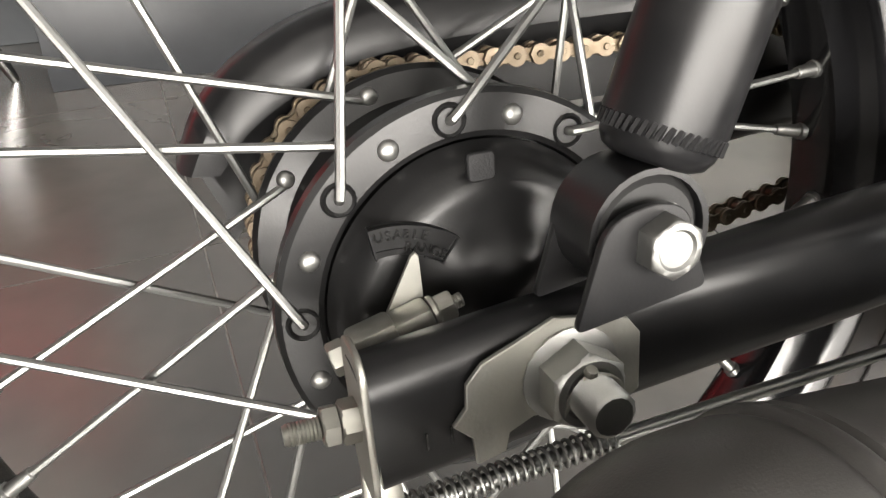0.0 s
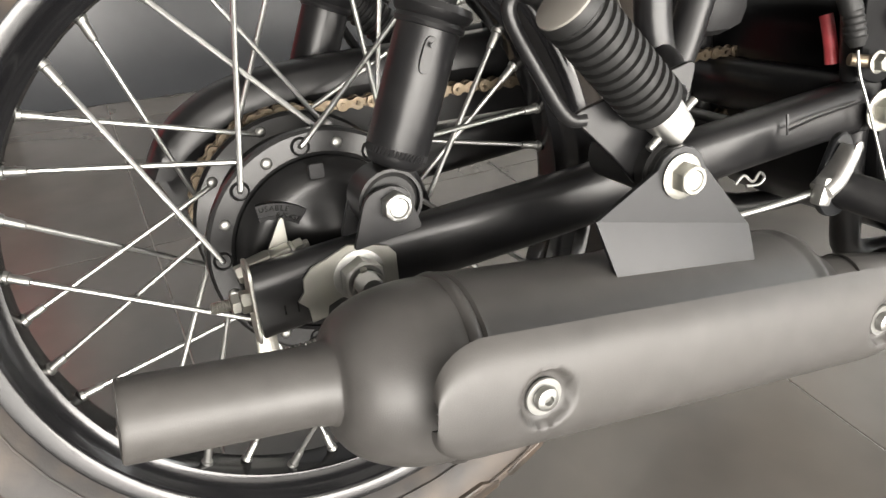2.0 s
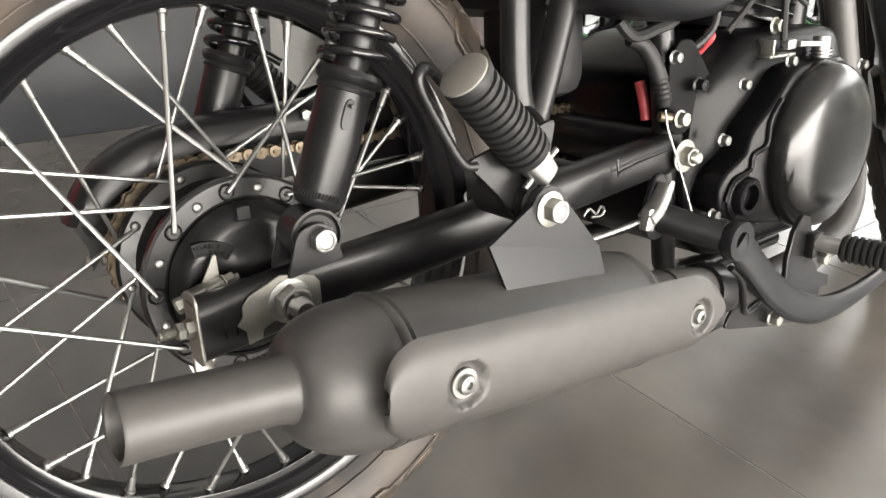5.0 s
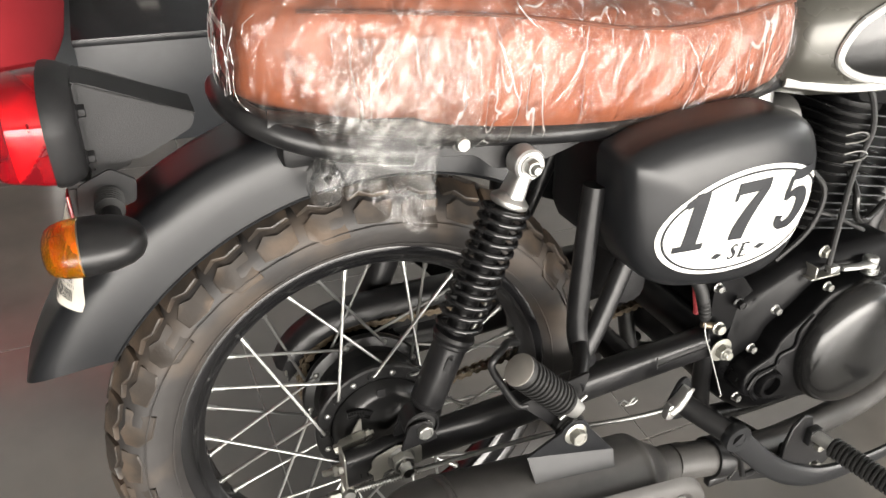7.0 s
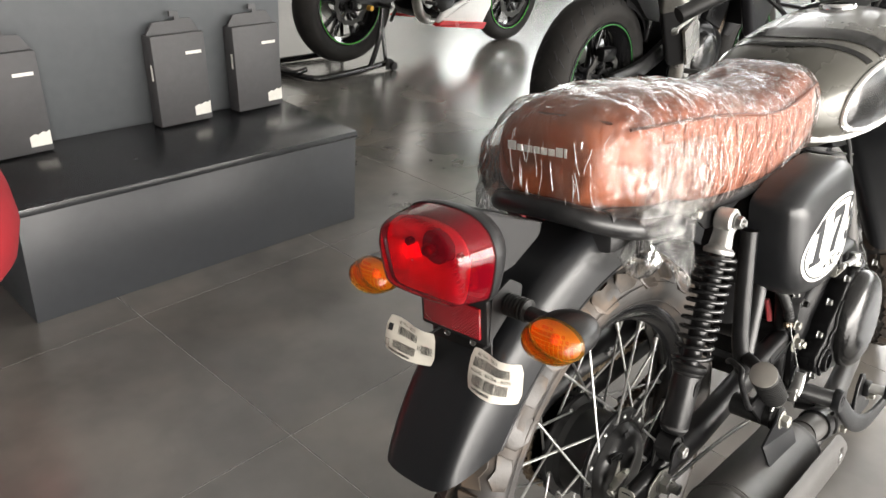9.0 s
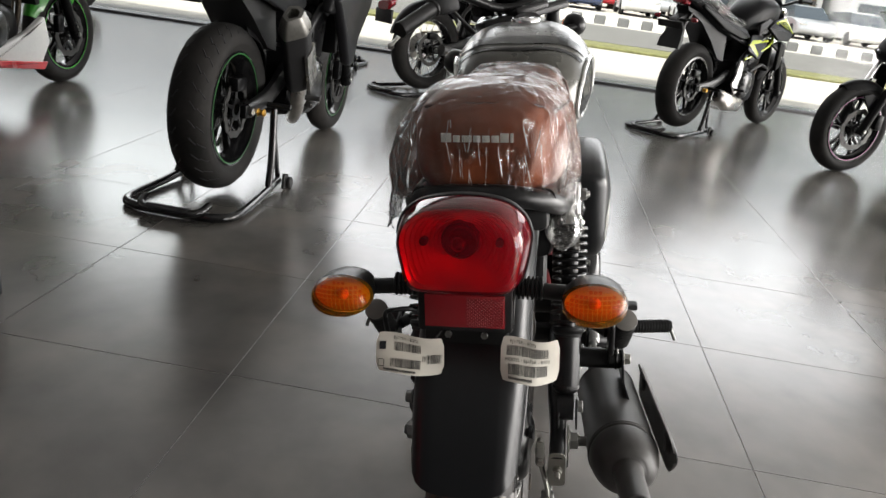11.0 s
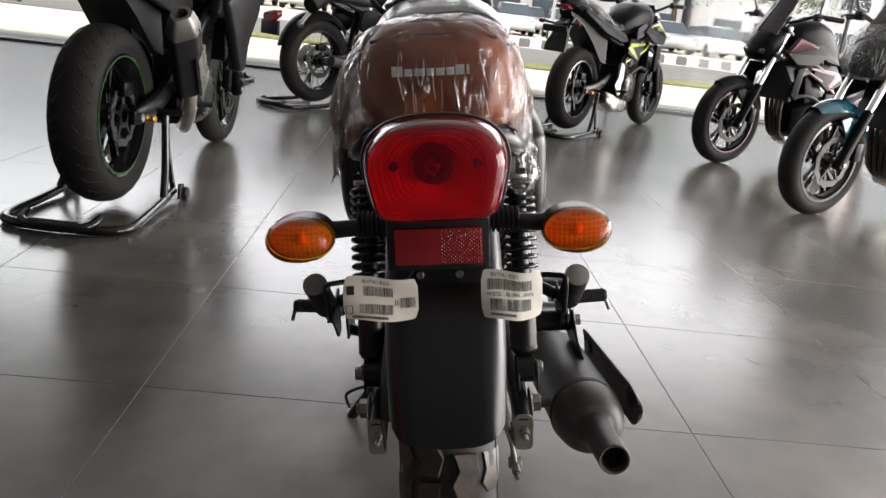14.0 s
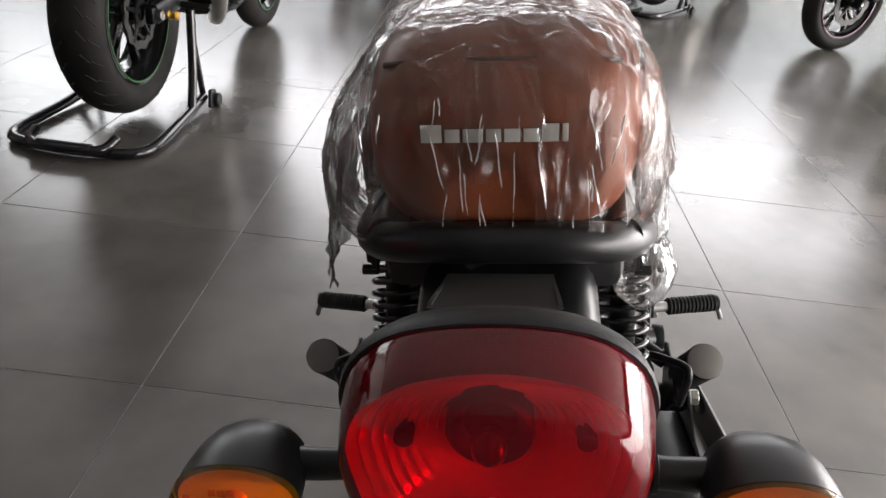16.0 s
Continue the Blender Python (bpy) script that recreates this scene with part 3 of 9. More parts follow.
lathe(bm, [(0, -0.009), (0.007, -0.009), (0.0078, -0.008), (0.0078, 0.008), (0.007, 0.009), (0, 0.009)], (-0.053, PF - 0.028, 0.243), (0, 1, 0), 20)
bk("rod_trunnion", bm, M_BRIGHT)
bm = bmesh.new()
tube(bm, [(-0.09, PF - 0.028, 0.2425), (-0.053, PF - 0.028, 0.243), (0.05, -0.098, 0.252), (0.20, -0.12, 0.272), (0.30, -0.15, 0.2885), (0.36, -0.163, 0.2985)], 0.0029, 10, 6)
bk("brake_rod", bm, M_SPOKE, "long steel brake rod")
bm = bmesh.new()
coil = []
for i in range(400):
    t = i / 399
    a = t * 2 * math.pi * 25
    base = Vector((-0.046, PF - 0.028, 0.2437)).lerp(Vector((0.036, -0.097, 0.2515)), t)
    coil.append(base + Vector((0, math.cos(a) * 0.0047, math.sin(a) * 0.0047)))
tube(bm, coil, 0.0008, 6, 1)
bk("rod_spring", bm, M_BRIGHT)
bolt(BIKE, (-0.062, PF - 0.028, 0.2425), (-1, 0, 0), 0.011, 0.014, mat=M_ZINC, name="rod_adjuster_nut")

# -- swing arm --
def arm(bm, side):
    y = CY + side * 0.0985
    pts = [(-0.0585, y, 0.2915), (0.0, y, 0.297), (0.07, y, 0.3035), (0.18, y - side * 0.002, 0.311), (0.30, y - side * 0.004, 0.3215), (0.44, y - side * 0.004, 0.3335)]
    return tube(bm, pts, [0.0230, 0.0230, 0.0218, 0.0205, 0.0205, 0.0205], 20, 6, flat=(0.82, 1.0, (0, 0, 1)))


bm = arm(arm(bmesh.new(), -1), 1)
for v in bm.verts:   # narrower towards the axle
    mid = CY + math.copysign(0.0985, v.co.y - CY)
    v.co.y = mid + (v.co.y - mid) * float(np.interp(v.co.x, [0.03, 0.13], [0.63, 1.0]))
rod(bm, (0.452, CY - 0.105, 0.334), (0.452, CY + 0.105, 0.334), 0.024, seg=24)
block(bm, (0.33, CY, 0.324), (0.03, 0.18, 0.03), 0.008)
swing_arm = bk("swing_arm", bm, M_SATIN, "satin black tubular swing arm")
bm = bmesh.new()   # weld lines near the pivot
tube(bm, [(0.352, -0.1195, 0.345), (0.3525, -0.1212, 0.329)], 0.0011, 6, 4)
tube(bm, [(0.3525, -0.1222, 0.333), (0.38, -0.1222, 0.338), (0.415, -0.1222, 0.3415), (0.433, -0.1222, 0.343)], 0.0011, 6, 4)
part("weld_seam", bm, M_SATIN, swing_arm)
for side in (-1, 1):
    y = CY + side * 0.0985
    bm = bmesh.new()
    plate(bm, rounded([(-0.0122, -0.027), (0.0122, -0.027), (0.0122, 0.0265), (-0.0122, 0.0265)], 0.009, 5), (-0.0582, y, 0.2935), (0, -1, 0), (0, 0, 1), 0.0022, 0.0005)
    bk("arm_end_plate", bm, M_ZINC, "zinc plated chain adjuster end plate", 30)
    bolt(BIKE, (-0.0604, y - 0.001, 0.2945), (-1, 0, 0.03), 0.0125, 0.006, mat=M_ZINC, name="adjuster_nut")
    bolt(BIKE, (-0.0668, y - 0.001, 0.2947), (-1, 0, 0.03), 0.0115, 0.0052, stub=0.011, stub_r=0.0038, mat=M_ZINC, name="adjuster_bolt", turn=0.7)
    # axle slot plate
    o = [(-0.0345, 0.2925), (-0.030, 0.298), (-0.0295, 0.306), (-0.024, 0.312), (-0.012, 0.3165), (0.0, 0.3215), (0.010, 0.3195), (0.0185, 0.3175), (0.026, 0.315), (0.0305, 0.309),
         (0.0305, 0.288), (0.027, 0.286), (0.016, 0.2875), (-0.008, 0.2885), (-0.0165, 0.285), (-0.018, 0.2785), (-0.0275, 0.2765), (-0.0285, 0.2865)]
    bm = bmesh.new()
    if side < 0:
        plate(bm, o, (0, y - 0.0140, 0), FORE, UP, 0.0022, 0.0004)
    else:
        plate(bm, [(-a, b) for a, b in o], (0, y + 0.0140, 0), (-1, 0, 0), UP, 0.0022, 0.0004)
    bk("axle_plate", bm, M_ZINC, "zinc plated axle slot plate", 30)
    bolt(BIKE, (WX, y + side * 0.0161, WZ + 0.003), (0, side, 0), 0.0235, 0.0115, flange=0.0165, stub=0.012 if side < 0 else 0.004, stub_r=0.0078, mat=M_BRIGHT, name="axle_nut", turn=0.25)
bm = bmesh.new()
tube(bm, [(WX - 0.010, -0.132, WZ - 0.004), (WX - 0.002, -0.134, WZ + 0.0095), (WX + 0.010, -0.1325, WZ + 0.004), (WX + 0.009, -0.1325, WZ - 0.008)], 0.0011, 6, 5)
lathe(bm, [(0, 0), (0.002, 0), (0.0023, 0.001), (0.0018, 0.0022), (0, 0.0025)], (WX - 0.001, -0.134, WZ + 0.0108), (0.1, -0.4, 1), 10)
bk("cotter_pin", bm, M_ZINC)
bm = bmesh.new()
for i in range(2):
    block(bm, (-0.0425 + i * 0.008, CY - 0.1122, 0.2885), (0.0007, 0.0006, 0.006))
bk("adjustment_mark", bm, M_COVER)
for x, y, z, a in ((0.4525, -0.121, 0.3325, 0.2),):
    bm = bmesh.new()
    lathe(bm, [(0, 0), (0.0165, 0), (0.017, 0.0008), (0.017, 0.002), (0.012, 0.0026), (0, 0.0026)], (x, y, z), RIGHT, 28)
    bk("pivot_washer", bm, M_ZINC)
    bolt(BIKE, (x, y - 0.0026, z), RIGHT, 0.018, 0.010, stub=0.006, stub_r=0.006, mat=M_ZINC, name="pivot_nut")

# -- shock absorbers --
def shock(side):
    """A twin shock with black spring; from the swing arm to the frame."""
    y = CY + side * 0.1085
    lo, hi = Vector((0.029, y, 0.3445)), Vector((0.1465, y, 0.640))
    d = (hi - lo).normalized()
    L = (hi - lo).length
    bm = bmesh.new()
    lathe(bm, [(0, 0.0195), (0.0125, 0.0198), (0.0158, 0.0215), (0.0178, 0.025), (0.0182, 0.0285), (0.0193, 0.0325), (0.0193, 0.103), (0.0205, 0.1035),
               (0.0215, 0.106), (0.0205, 0.1085), (0.0225, 0.110), (0.024, 0.114), (0.0225, 0.118), (0.0125, 0.119), (0.0125, L - 0.045), (0, L - 0.045)], lo, d, 40)
    body = bk("shock_absorber", bm, M_SATIN, "black twin shock absorber with coil spring")
    bm = bmesh.new()
    pts, turns = [], 12.0
    for i in range(int(turns * 20) + 1):
        a = 2 * math.pi * i / 20
        t = i / (turns * 20)
        h = 0.1195 + (L - 0.045 - 0.122) * (t ** 0.88) 
        u, v, _ = basis(d)
        pts.append(lo + d * h + (u * math.cos(a) + v * math.sin(a)) * 0.0232)
    tube(bm, pts, 0.0034, 8, 1)
    part("coil_spring", bm, M_GLOSSBLACK, body, "gloss black coil spring", 80)
    bm = bmesh.new()
    lathe(bm, [(0, L - 0.047), (0.019, L - 0.047), (0.0205, L - 0.045), (0.0205, L - 0.041), (0.016, L - 0.037), (0.010, L - 0.033), (0, L - 0.033)], lo, d, 32)
    tube(bm, [lo + d * (L - 0.040), lo + d * (L - 0.018), hi], [0.0125, 0.0105, 0.012], 14, 5, flat=(0.9, 1.25, (0, 1, 0)))
    rod(bm, hi + Vector((0, -0.0125, 0)), hi + Vector((0, 0.0125, 0)), 0.0168, seg=28)
    part("top_eye", bm, M_ALLOY, body, "bare cast aluminium upper eye")
    bm = bmesh.new()
    lathe(bm, [(0, 0), (0.0115, 0), (0.0115, 0.002), (0, 0.002)], hi + Vector((0, side * 0.0125, 0)), (0, side, 0), 24)
    hexhead(bm, hi + Vector((0, side * 0.0145, 0)), (0, side, 0), 0.0155, 0.008, stub=0.004, stub_r=0.005)
    part("top_nut", bm, M_BRIGHT, body)
    bm = bmesh.new()
    rod(bm, lo + Vector((0, -0.011, 0)), lo + Vector((0, 0.011, 0)), 0.0185, seg=28)
    part("lower_eye", bm, M_RUBBER, body)
    bm = bmesh.new()   # ripple of the weld round the tube's foot
    u, v, _ = basis(d)
    for k in range(46):
        a = 2 * math.pi * k / 46
        q = lo + d * 0.0292 + (u * math.cos(a) + v * math.sin(a)) * 0.0184
        tube(bm, [q - d * 0.0022 + u * 0.0002, q + d * 0.0022 + (v * math.cos(a) - u * math.sin(a)) * 0.0012], 0.0011, 5, 1)
    tagged(part("weld_ripple", bm, M_SATIN, body), kind="stuff")
    bm = bmesh.new()   # tabs of the lower mounting, welded to the arm
    tab = rounded([(-0.026, -0.0235), (0.0185, -0.0175), (0.0105, 0.009), (0.001, 0.0125), (-0.0155, 0.0095)], [0.003, 0.003, 0.009, 0.010, 0.008], 4)
    for yy in (0.0118, -0.0148):
        plate(bm, tab, (lo.x - 0.002, y + yy, lo.z), FORE, UP, 0.003, 0.0004)
    lathe(bm, [(0.0185, -0.012), (0.0205, -0.012), (0.0205, 0.012), (0.0185, 0.012)], lo, (0, 1, 0), 28, closed=True)
    part("lower_bracket", bm, M_SATIN, body)
    bm = bmesh.new()
    hexhead(bm, lo + Vector((0, side * 0.0148, 0)), (0, side, 0), 0.0165, 0.0085, flange=0.0115, turn=0.2)
    part("lower_bolt", bm, M_BRIGHT, body)
    bm = bmesh.new()   # slotted tab on the tube
    u = Vector((0, side, 0)).cross(d).normalized()
    mid = lo + d * 0.088 + Vector((0, side * 0.0192, 0)) + u * 0.004
    plate(bm, ellipse(0, 0, 0.0042, 0.011, 20, 3), mid, u if side < 0 else -u, d, 0.0022, 0.0005)
    lathe(bm, [(0, 0), (0.0016, 0), (0.0016, 0.001), (0, 0.001)], mid + d * 0.006 + Vector((0, side * 0.0022, 0)), (0, side, 0), 10)
    part("slotted_tab", bm, M_SATIN, body)
    return body


shock(-1)
shock(1)

# -- chain, sprocket and chain cover --
SY = CY + 0.062
bm = bmesh.new()
teeth = []
for k in range(43 * 4):
    a = 2 * math.pi * k / (43 * 4)
    r = 0.0715 if k % 4 in (0, 3) else 0.0765
    teeth.append((WX + r * math.cos(a), WZ + r * math.sin(a)))
plate(bm, teeth, (0, SY + 0.003, 0), FORE, UP, 0.006)
bk("rear_sprocket", bm, M_ENGINE, "black steel rear sprocket", 30)
bm = bmesh.new()
lathe(bm, [(0.0, -0.004), (0.060, -0.004), (0.063, -0.002), (0.063, 0.001), (0, 0.001)], (WX, SY - 0.006, WZ), (0, 1, 0), 48)
bk("sprocket_carrier", bm, M_ENGINE)
FX, FZ, FR = 0.50, 0.334, 0.027
chain_line = []
R = 0.0752
for k in range(15):
    a = radians(96 + (262 - 96) * k / 14)
    chain_line.append(Vector((WX + R * math.cos(a), SY, WZ + R * math.sin(a))))
chain_line += [Vector((FX + FR * math.cos(a), SY, FZ + FR * math.sin(a))) for a in (radians(-82 + 172 * k / 8) for k in range(9))]
closed = chain_line + [chain_line[0]]
dist, walk_pts = 0.0, []
STEP = 0.0127
need = 0.0
for a, b in zip(closed, closed[1:]):
    seg_len = (b - a).length
    while need <= dist + seg_len:
        walk_pts.append(a.lerp(b, (need - dist) / seg_len))
        need += STEP
    dist += seg_len
link_meshes = []
for wide in (0.0058, 0.0036):
    bm = bmesh.new()
    o = []
    for side in (1, -1):   # figure-of-eight plate
        for k in range(15):
            x = side * (0.0118 - 0.0236 * k / 14)
            o.append((x, side * max(math.sqrt(max(0.0, 0.0054 ** 2 - (abs(x) - 0.0064) ** 2)), 0.0033 if abs(x) < 0.006 else 0.0)))
    o = [q for i, q in enumerate(o) if i == 0 or math.dist(q, o[i - 1]) > 1e-5][:-1]
    for s in (-1, 1):
        plate(bm, o, (0, s * wide + (0.0008 if s > 0 else 0.0008), 0), FORE, UP, 0.0016, 0.0003)
    for s in (-1, 1):
        rod(bm, (s * 0.00635, -0.0076, 0), (s * 0.00635, 0.0076, 0), 0.0019, seg=10)
        rod(bm, (s * 0.00635, -0.003, 0), (s * 0.00635, 0.003, 0), 0.0039, seg=10)
    bmesh.ops.recalc_face_normals(bm, faces=bm.faces)
    me = bpy.data.meshes.new("chain_link")
    bm.to_mesh(me)
    bm.free()
    me.materials.append(M_CHAIN)
    link_meshes.append(me)
drive_chain = bk("drive_chain", rod(bmesh.new(), (FX, SY - 0.01, FZ), (FX, SY + 0.01, FZ), 0.024, seg=24), M_CHAIN, "oiled brown steel drive chain")
for i, p in enumerate(walk_pts):
    q = walk_pts[(i + 1) % len(walk_pts)]
    if (q - p).length > 0.02:
        continue
    d = (q - p)
    o = new("chain_link", link_meshes[i % 2])
    o.parent = drive_chain
    o.matrix_basis = Matrix.Translation((p + q) / 2) @ Matrix.Rotation(-math.atan2(d.z, d.x), 4, "Y")

bm = bmesh.new()   # chain cover: a rounded channel over the upper run, closing behind the sprocket
rows = []
top_line = [(-0.100, 0.340), (-0.086, 0.366), (-0.062, 0.387), (-0.025, 0.403), (0.03, 0.409), (0.10, 0.411), (0.20, 0.413), (0.30, 0.415), (0.38, 0.416)]
low_line = [(-0.082, 0.338), (-0.069, 0.353), (-0.050, 0.3655), (-0.02, 0.3785), (0.03, 0.385), (0.10, 0.387), (0.20, 0.387), (0.30, 0.387), (0.38, 0.387)]
a_line = curve([(x, 0, z) for x, z in top_line], 5)
b_line = curve([(x, 0, z) for x, z in low_line], 5)
for a, b in zip(a_line, b_line):
    y0, y1 = SY - 0.016, SY + 0.026
    rows.append([Vector((b.x, y0, b.z)), Vector((a.x * 0.7 + b.x * 0.3, y0 - 0.001, a.z * 0.7 + b.z * 0.3)), Vector((a.x, y0 + 0.008, a.z)), Vector((a.x, y1 - 0.008, a.z)),
                 Vector((a.x * 0.75 + b.x * 0.25, y1, a.z * 0.75 + b.z * 0.25)), Vector((b.x, y1, b.z - 0.03)), Vector((b.x, y1, b.z - 0.05))])
sheet(bm, rows, 0.0018)
bk("chain_cover", bm, M_SATIN, "satin black pressed steel chain cover", 60)
for x, z in ((0.11, 0.402), (0.30, 0.402)):
    bolt(BIKE, (x, SY - 0.0175, z), RIGHT, 0.009, 0.005, name="cover_bolt")

# -- exhaust silencer --
AX = [(-0.139, -0.208, 0.2985), (0.042, -0.199, 0.277), (0.31, -0.187, 0.2335)]
a0, a1 = Vector(AX[0]), Vector(AX[2])
ad = (a1 - a0).normalized()
AL = (a1 - a0).length


def on_axis(x):
    return a0 + ad * ((x - a0.x) / ad.x)


def hx(x):
    return (x - a0.x) / ad.x


bm = bmesh.new()
R, DROP = 0.0512, 0.003
prof = [(0.0158, hx(-0.09)), (0.0160, hx(-0.137)), (0.0166, hx(-0.1388)), (0.0190, hx(-0.1395)), (0.0199, hx(-0.1383)), (0.0199, hx(-0.136)),
        (0.0205, hx(-0.050)), (0.0213, hx(-0.047)), (0.0215, hx(-0.044)), (0.0222, hx(-0.042))]
for k in range(12):
    t = k / 11
    prof.append((0.0228 + (R - 0.0008 - 0.0228) * math.sin(t * math.pi / 2) ** 0.95, hx(-0.041) + (hx(0.0145) - hx(-0.041)) * (1 - math.cos(t * math.pi / 2)) ** 0.95))
prof += [(R - 0.0014, hx(0.017)), (R + 0.0006, hx(0.0185)), (R + 0.0012, hx(0.021)), (R + 0.0004, hx(0.0235)), (R - 0.0012, hx(0.025)), (R + 0.0006, hx(0.0268)), (R, hx(0.03)),
         (R, hx(0.265)), (R - 0.0008, hx(0.270)), (R + 0.0006, hx(0.2735)), (R + 0.0002, hx(0.278)), (R - 0.002, hx(0.281)), (R - 0.012, hx(0.295)), (0.030, hx(0.312)), (0.0245, hx(0.318)), (0.0235, hx(0.36)), (0, hx(0.36))]
lathe(bm, prof, a0, ad, 72)
UPA = (UP - ad * UP.dot(ad)).normalized()
for v in bm.verts:   # the tail pipe leaves the body above its middle
    h = (v.co - a0).dot(ad)
    rr = ((v.co - a0) - ad * h).length
    if h > hx(-0.044) and rr > 0.0235:
        v.co -= UPA * DROP * min(1.0, (rr - 0.0235) / (R - 0.0235))
silencer = bk("silencer", bm, M_MUFFLER, "matte black peashooter exhaust silencer", 50)
bm = bmesh.new()
lathe(bm, [(0, hx(-0.10)), (0.0157, hx(-0.10)), (0.0156, hx(-0.128)), (0.0125, hx(-0.1285)), (0.0122, hx(-0.115)), (0, hx(-0.115))], a0, ad, 40)
part("inner_outlet", bm, M_RUBBER, silencer)
# outer heat shield, following the silencer's side
bm = bmesh.new()
w0 = ad
up = (UP - ad * UP.dot(ad)).normalized()
side_v = ad.cross(up)    # to the right
if side_v.y > 0:
    side_v = -side_v
L0, L1 = hx(-0.016), hx(0.328)


def shield_half(s):
    """Upper and lower edge of the shield at s along the axis."""
    top, bot = 0.043, -0.019
    f = L1 - s
    if f < 0.040:
        q = math.sqrt(max(0, 1 - ((0.040 - f) / 0.040) ** 2))
        top, bot = 0.012 + 0.031 * q, 0.012 - 0.031 * q
    b = s - L0
    if b < 0.03:
        q = math.sqrt(max(0, 1 - ((0.03 - b) / 0.03) ** 2))
        top, bot = 0.020 + 0.023 * q, 0.004 - 0.023 * q
    return top, bot


rows = []
for i in range(181):
    s = L0 + (L1 - L0) * (0.5 - 0.5 * math.cos(math.pi * i / 180))
    top, bot = shield_half(s)
    row = []
    for k in range(33):
        v = bot + (top - bot) * k / 32
        edge = 1 - abs(2 * k / 32 - 1) ** 5
        h = 0.0725 - 0.004 * ((v - 0.006) / 0.03) ** 2
        dip = 0.0
        for sx in (0.042, 0.293):
            rr = math.hypot(s - hx(sx), v - 0.010)
            dip += 0.0058 * max(0.0, min(1.0, (0.0158 - rr) / 0.0028))
        row.append(a0 + ad * s + up * v + side_v * (h - 0.006 * (1 - edge) - dip))
    rows.append(row)
sheet(bm, rows, 0.0025)
shield = bk("heat_shield", bm, M_MUFFLER, "matte black heat shield over the silencer", 60)
for x in (0.042, 0.293):
    p = a0 + ad * hx(x) + side_v * 0.0670 + up * 0.010
    bm = bmesh.new()
    lathe(bm, [(0, 0), (0.0098, 0), (0.0102, 0.0008), (0.0098, 0.0016), (0, 0.0016)], p, side_v, 28)
    lathe(bm, [(0, 0.0016), (0.0062, 0.0016), (0.0066, 0.003), (0.0058, 0.0052), (0.0042, 0.006), (0.0026, 0.006), (0.0024, 0.0035), (0, 0.0035)], p, side_v, 20)
    part("shield_screw", bm, M_BRIGHT, shield, "bright button-head screw with washer")
# hanger plate welded to the silencer
HY = -0.205
bm = bmesh.new()
eye = [(0.1775 + 0.0178 * math.cos(radians(k)), 0.3515 + 0.0178 * math.sin(radians(k))) for k in (10, 35, 60, 85, 110, 135, 158)]
plate(bm, [(0.1192, 0.3355), (0.2318, 0.3100)] + eye, (0, HY + 0.002, 0), FORE, UP, 0.0032, 0.0005)
flare = Vector((0, -0.30, -0.954))   # the foot is bent outwards below the fold
fold = [Vector((0.1192, HY + 0.002, 0.3362)), Vector((0.2318, HY + 0.002, 0.3107))]
foot = [fold[1] + Vector((0.0008, 0, 0)) + flare * 0.0335, fold[0] + Vector((0.008, 0, 0)) + flare * 0.0365]
loft(bm, [[q + Vector((0, d, 0)) for q in (fold[0], fold[1], foot[0], foot[1])] for d in (0.0, -0.0032)])
bk("silencer_hanger", bm, M_FENDER, "matte black hanger plate welded to the silencer", 30)
bm = bmesh.new()
tube(bm, [(0.1275 + 0.0104 * k, HY - 0.0095 + 0.0008 * (k % 2), 0.3 - 0.00215 * k) for k in range(11)], 0.0022, 8, 2)
bk("weld_bead", bm, M_FENDER)
bolt(BIKE, (0.1775, HY - 0.0012, 0.3515), RIGHT, 0.0165, 0.0095, flange=0.0135, mat=M_ZINC, name="hanger_bolt")
bm = bmesh.new()
rod(bm, (0.1775, HY + 0.002, 0.3515), (0.1775, -0.135, 0.3515), 0.0165, seg=28)
lathe(bm, [(0.012, 0), (0.0175, 0), (0.0185, 0.002), (0.0175, 0.004), (0.012, 0.004)], (0.1775, HY + 0.008, 0.3515), (0, 1, 0), 28)
bk("hanger_bush", bm, M_RUBBER)

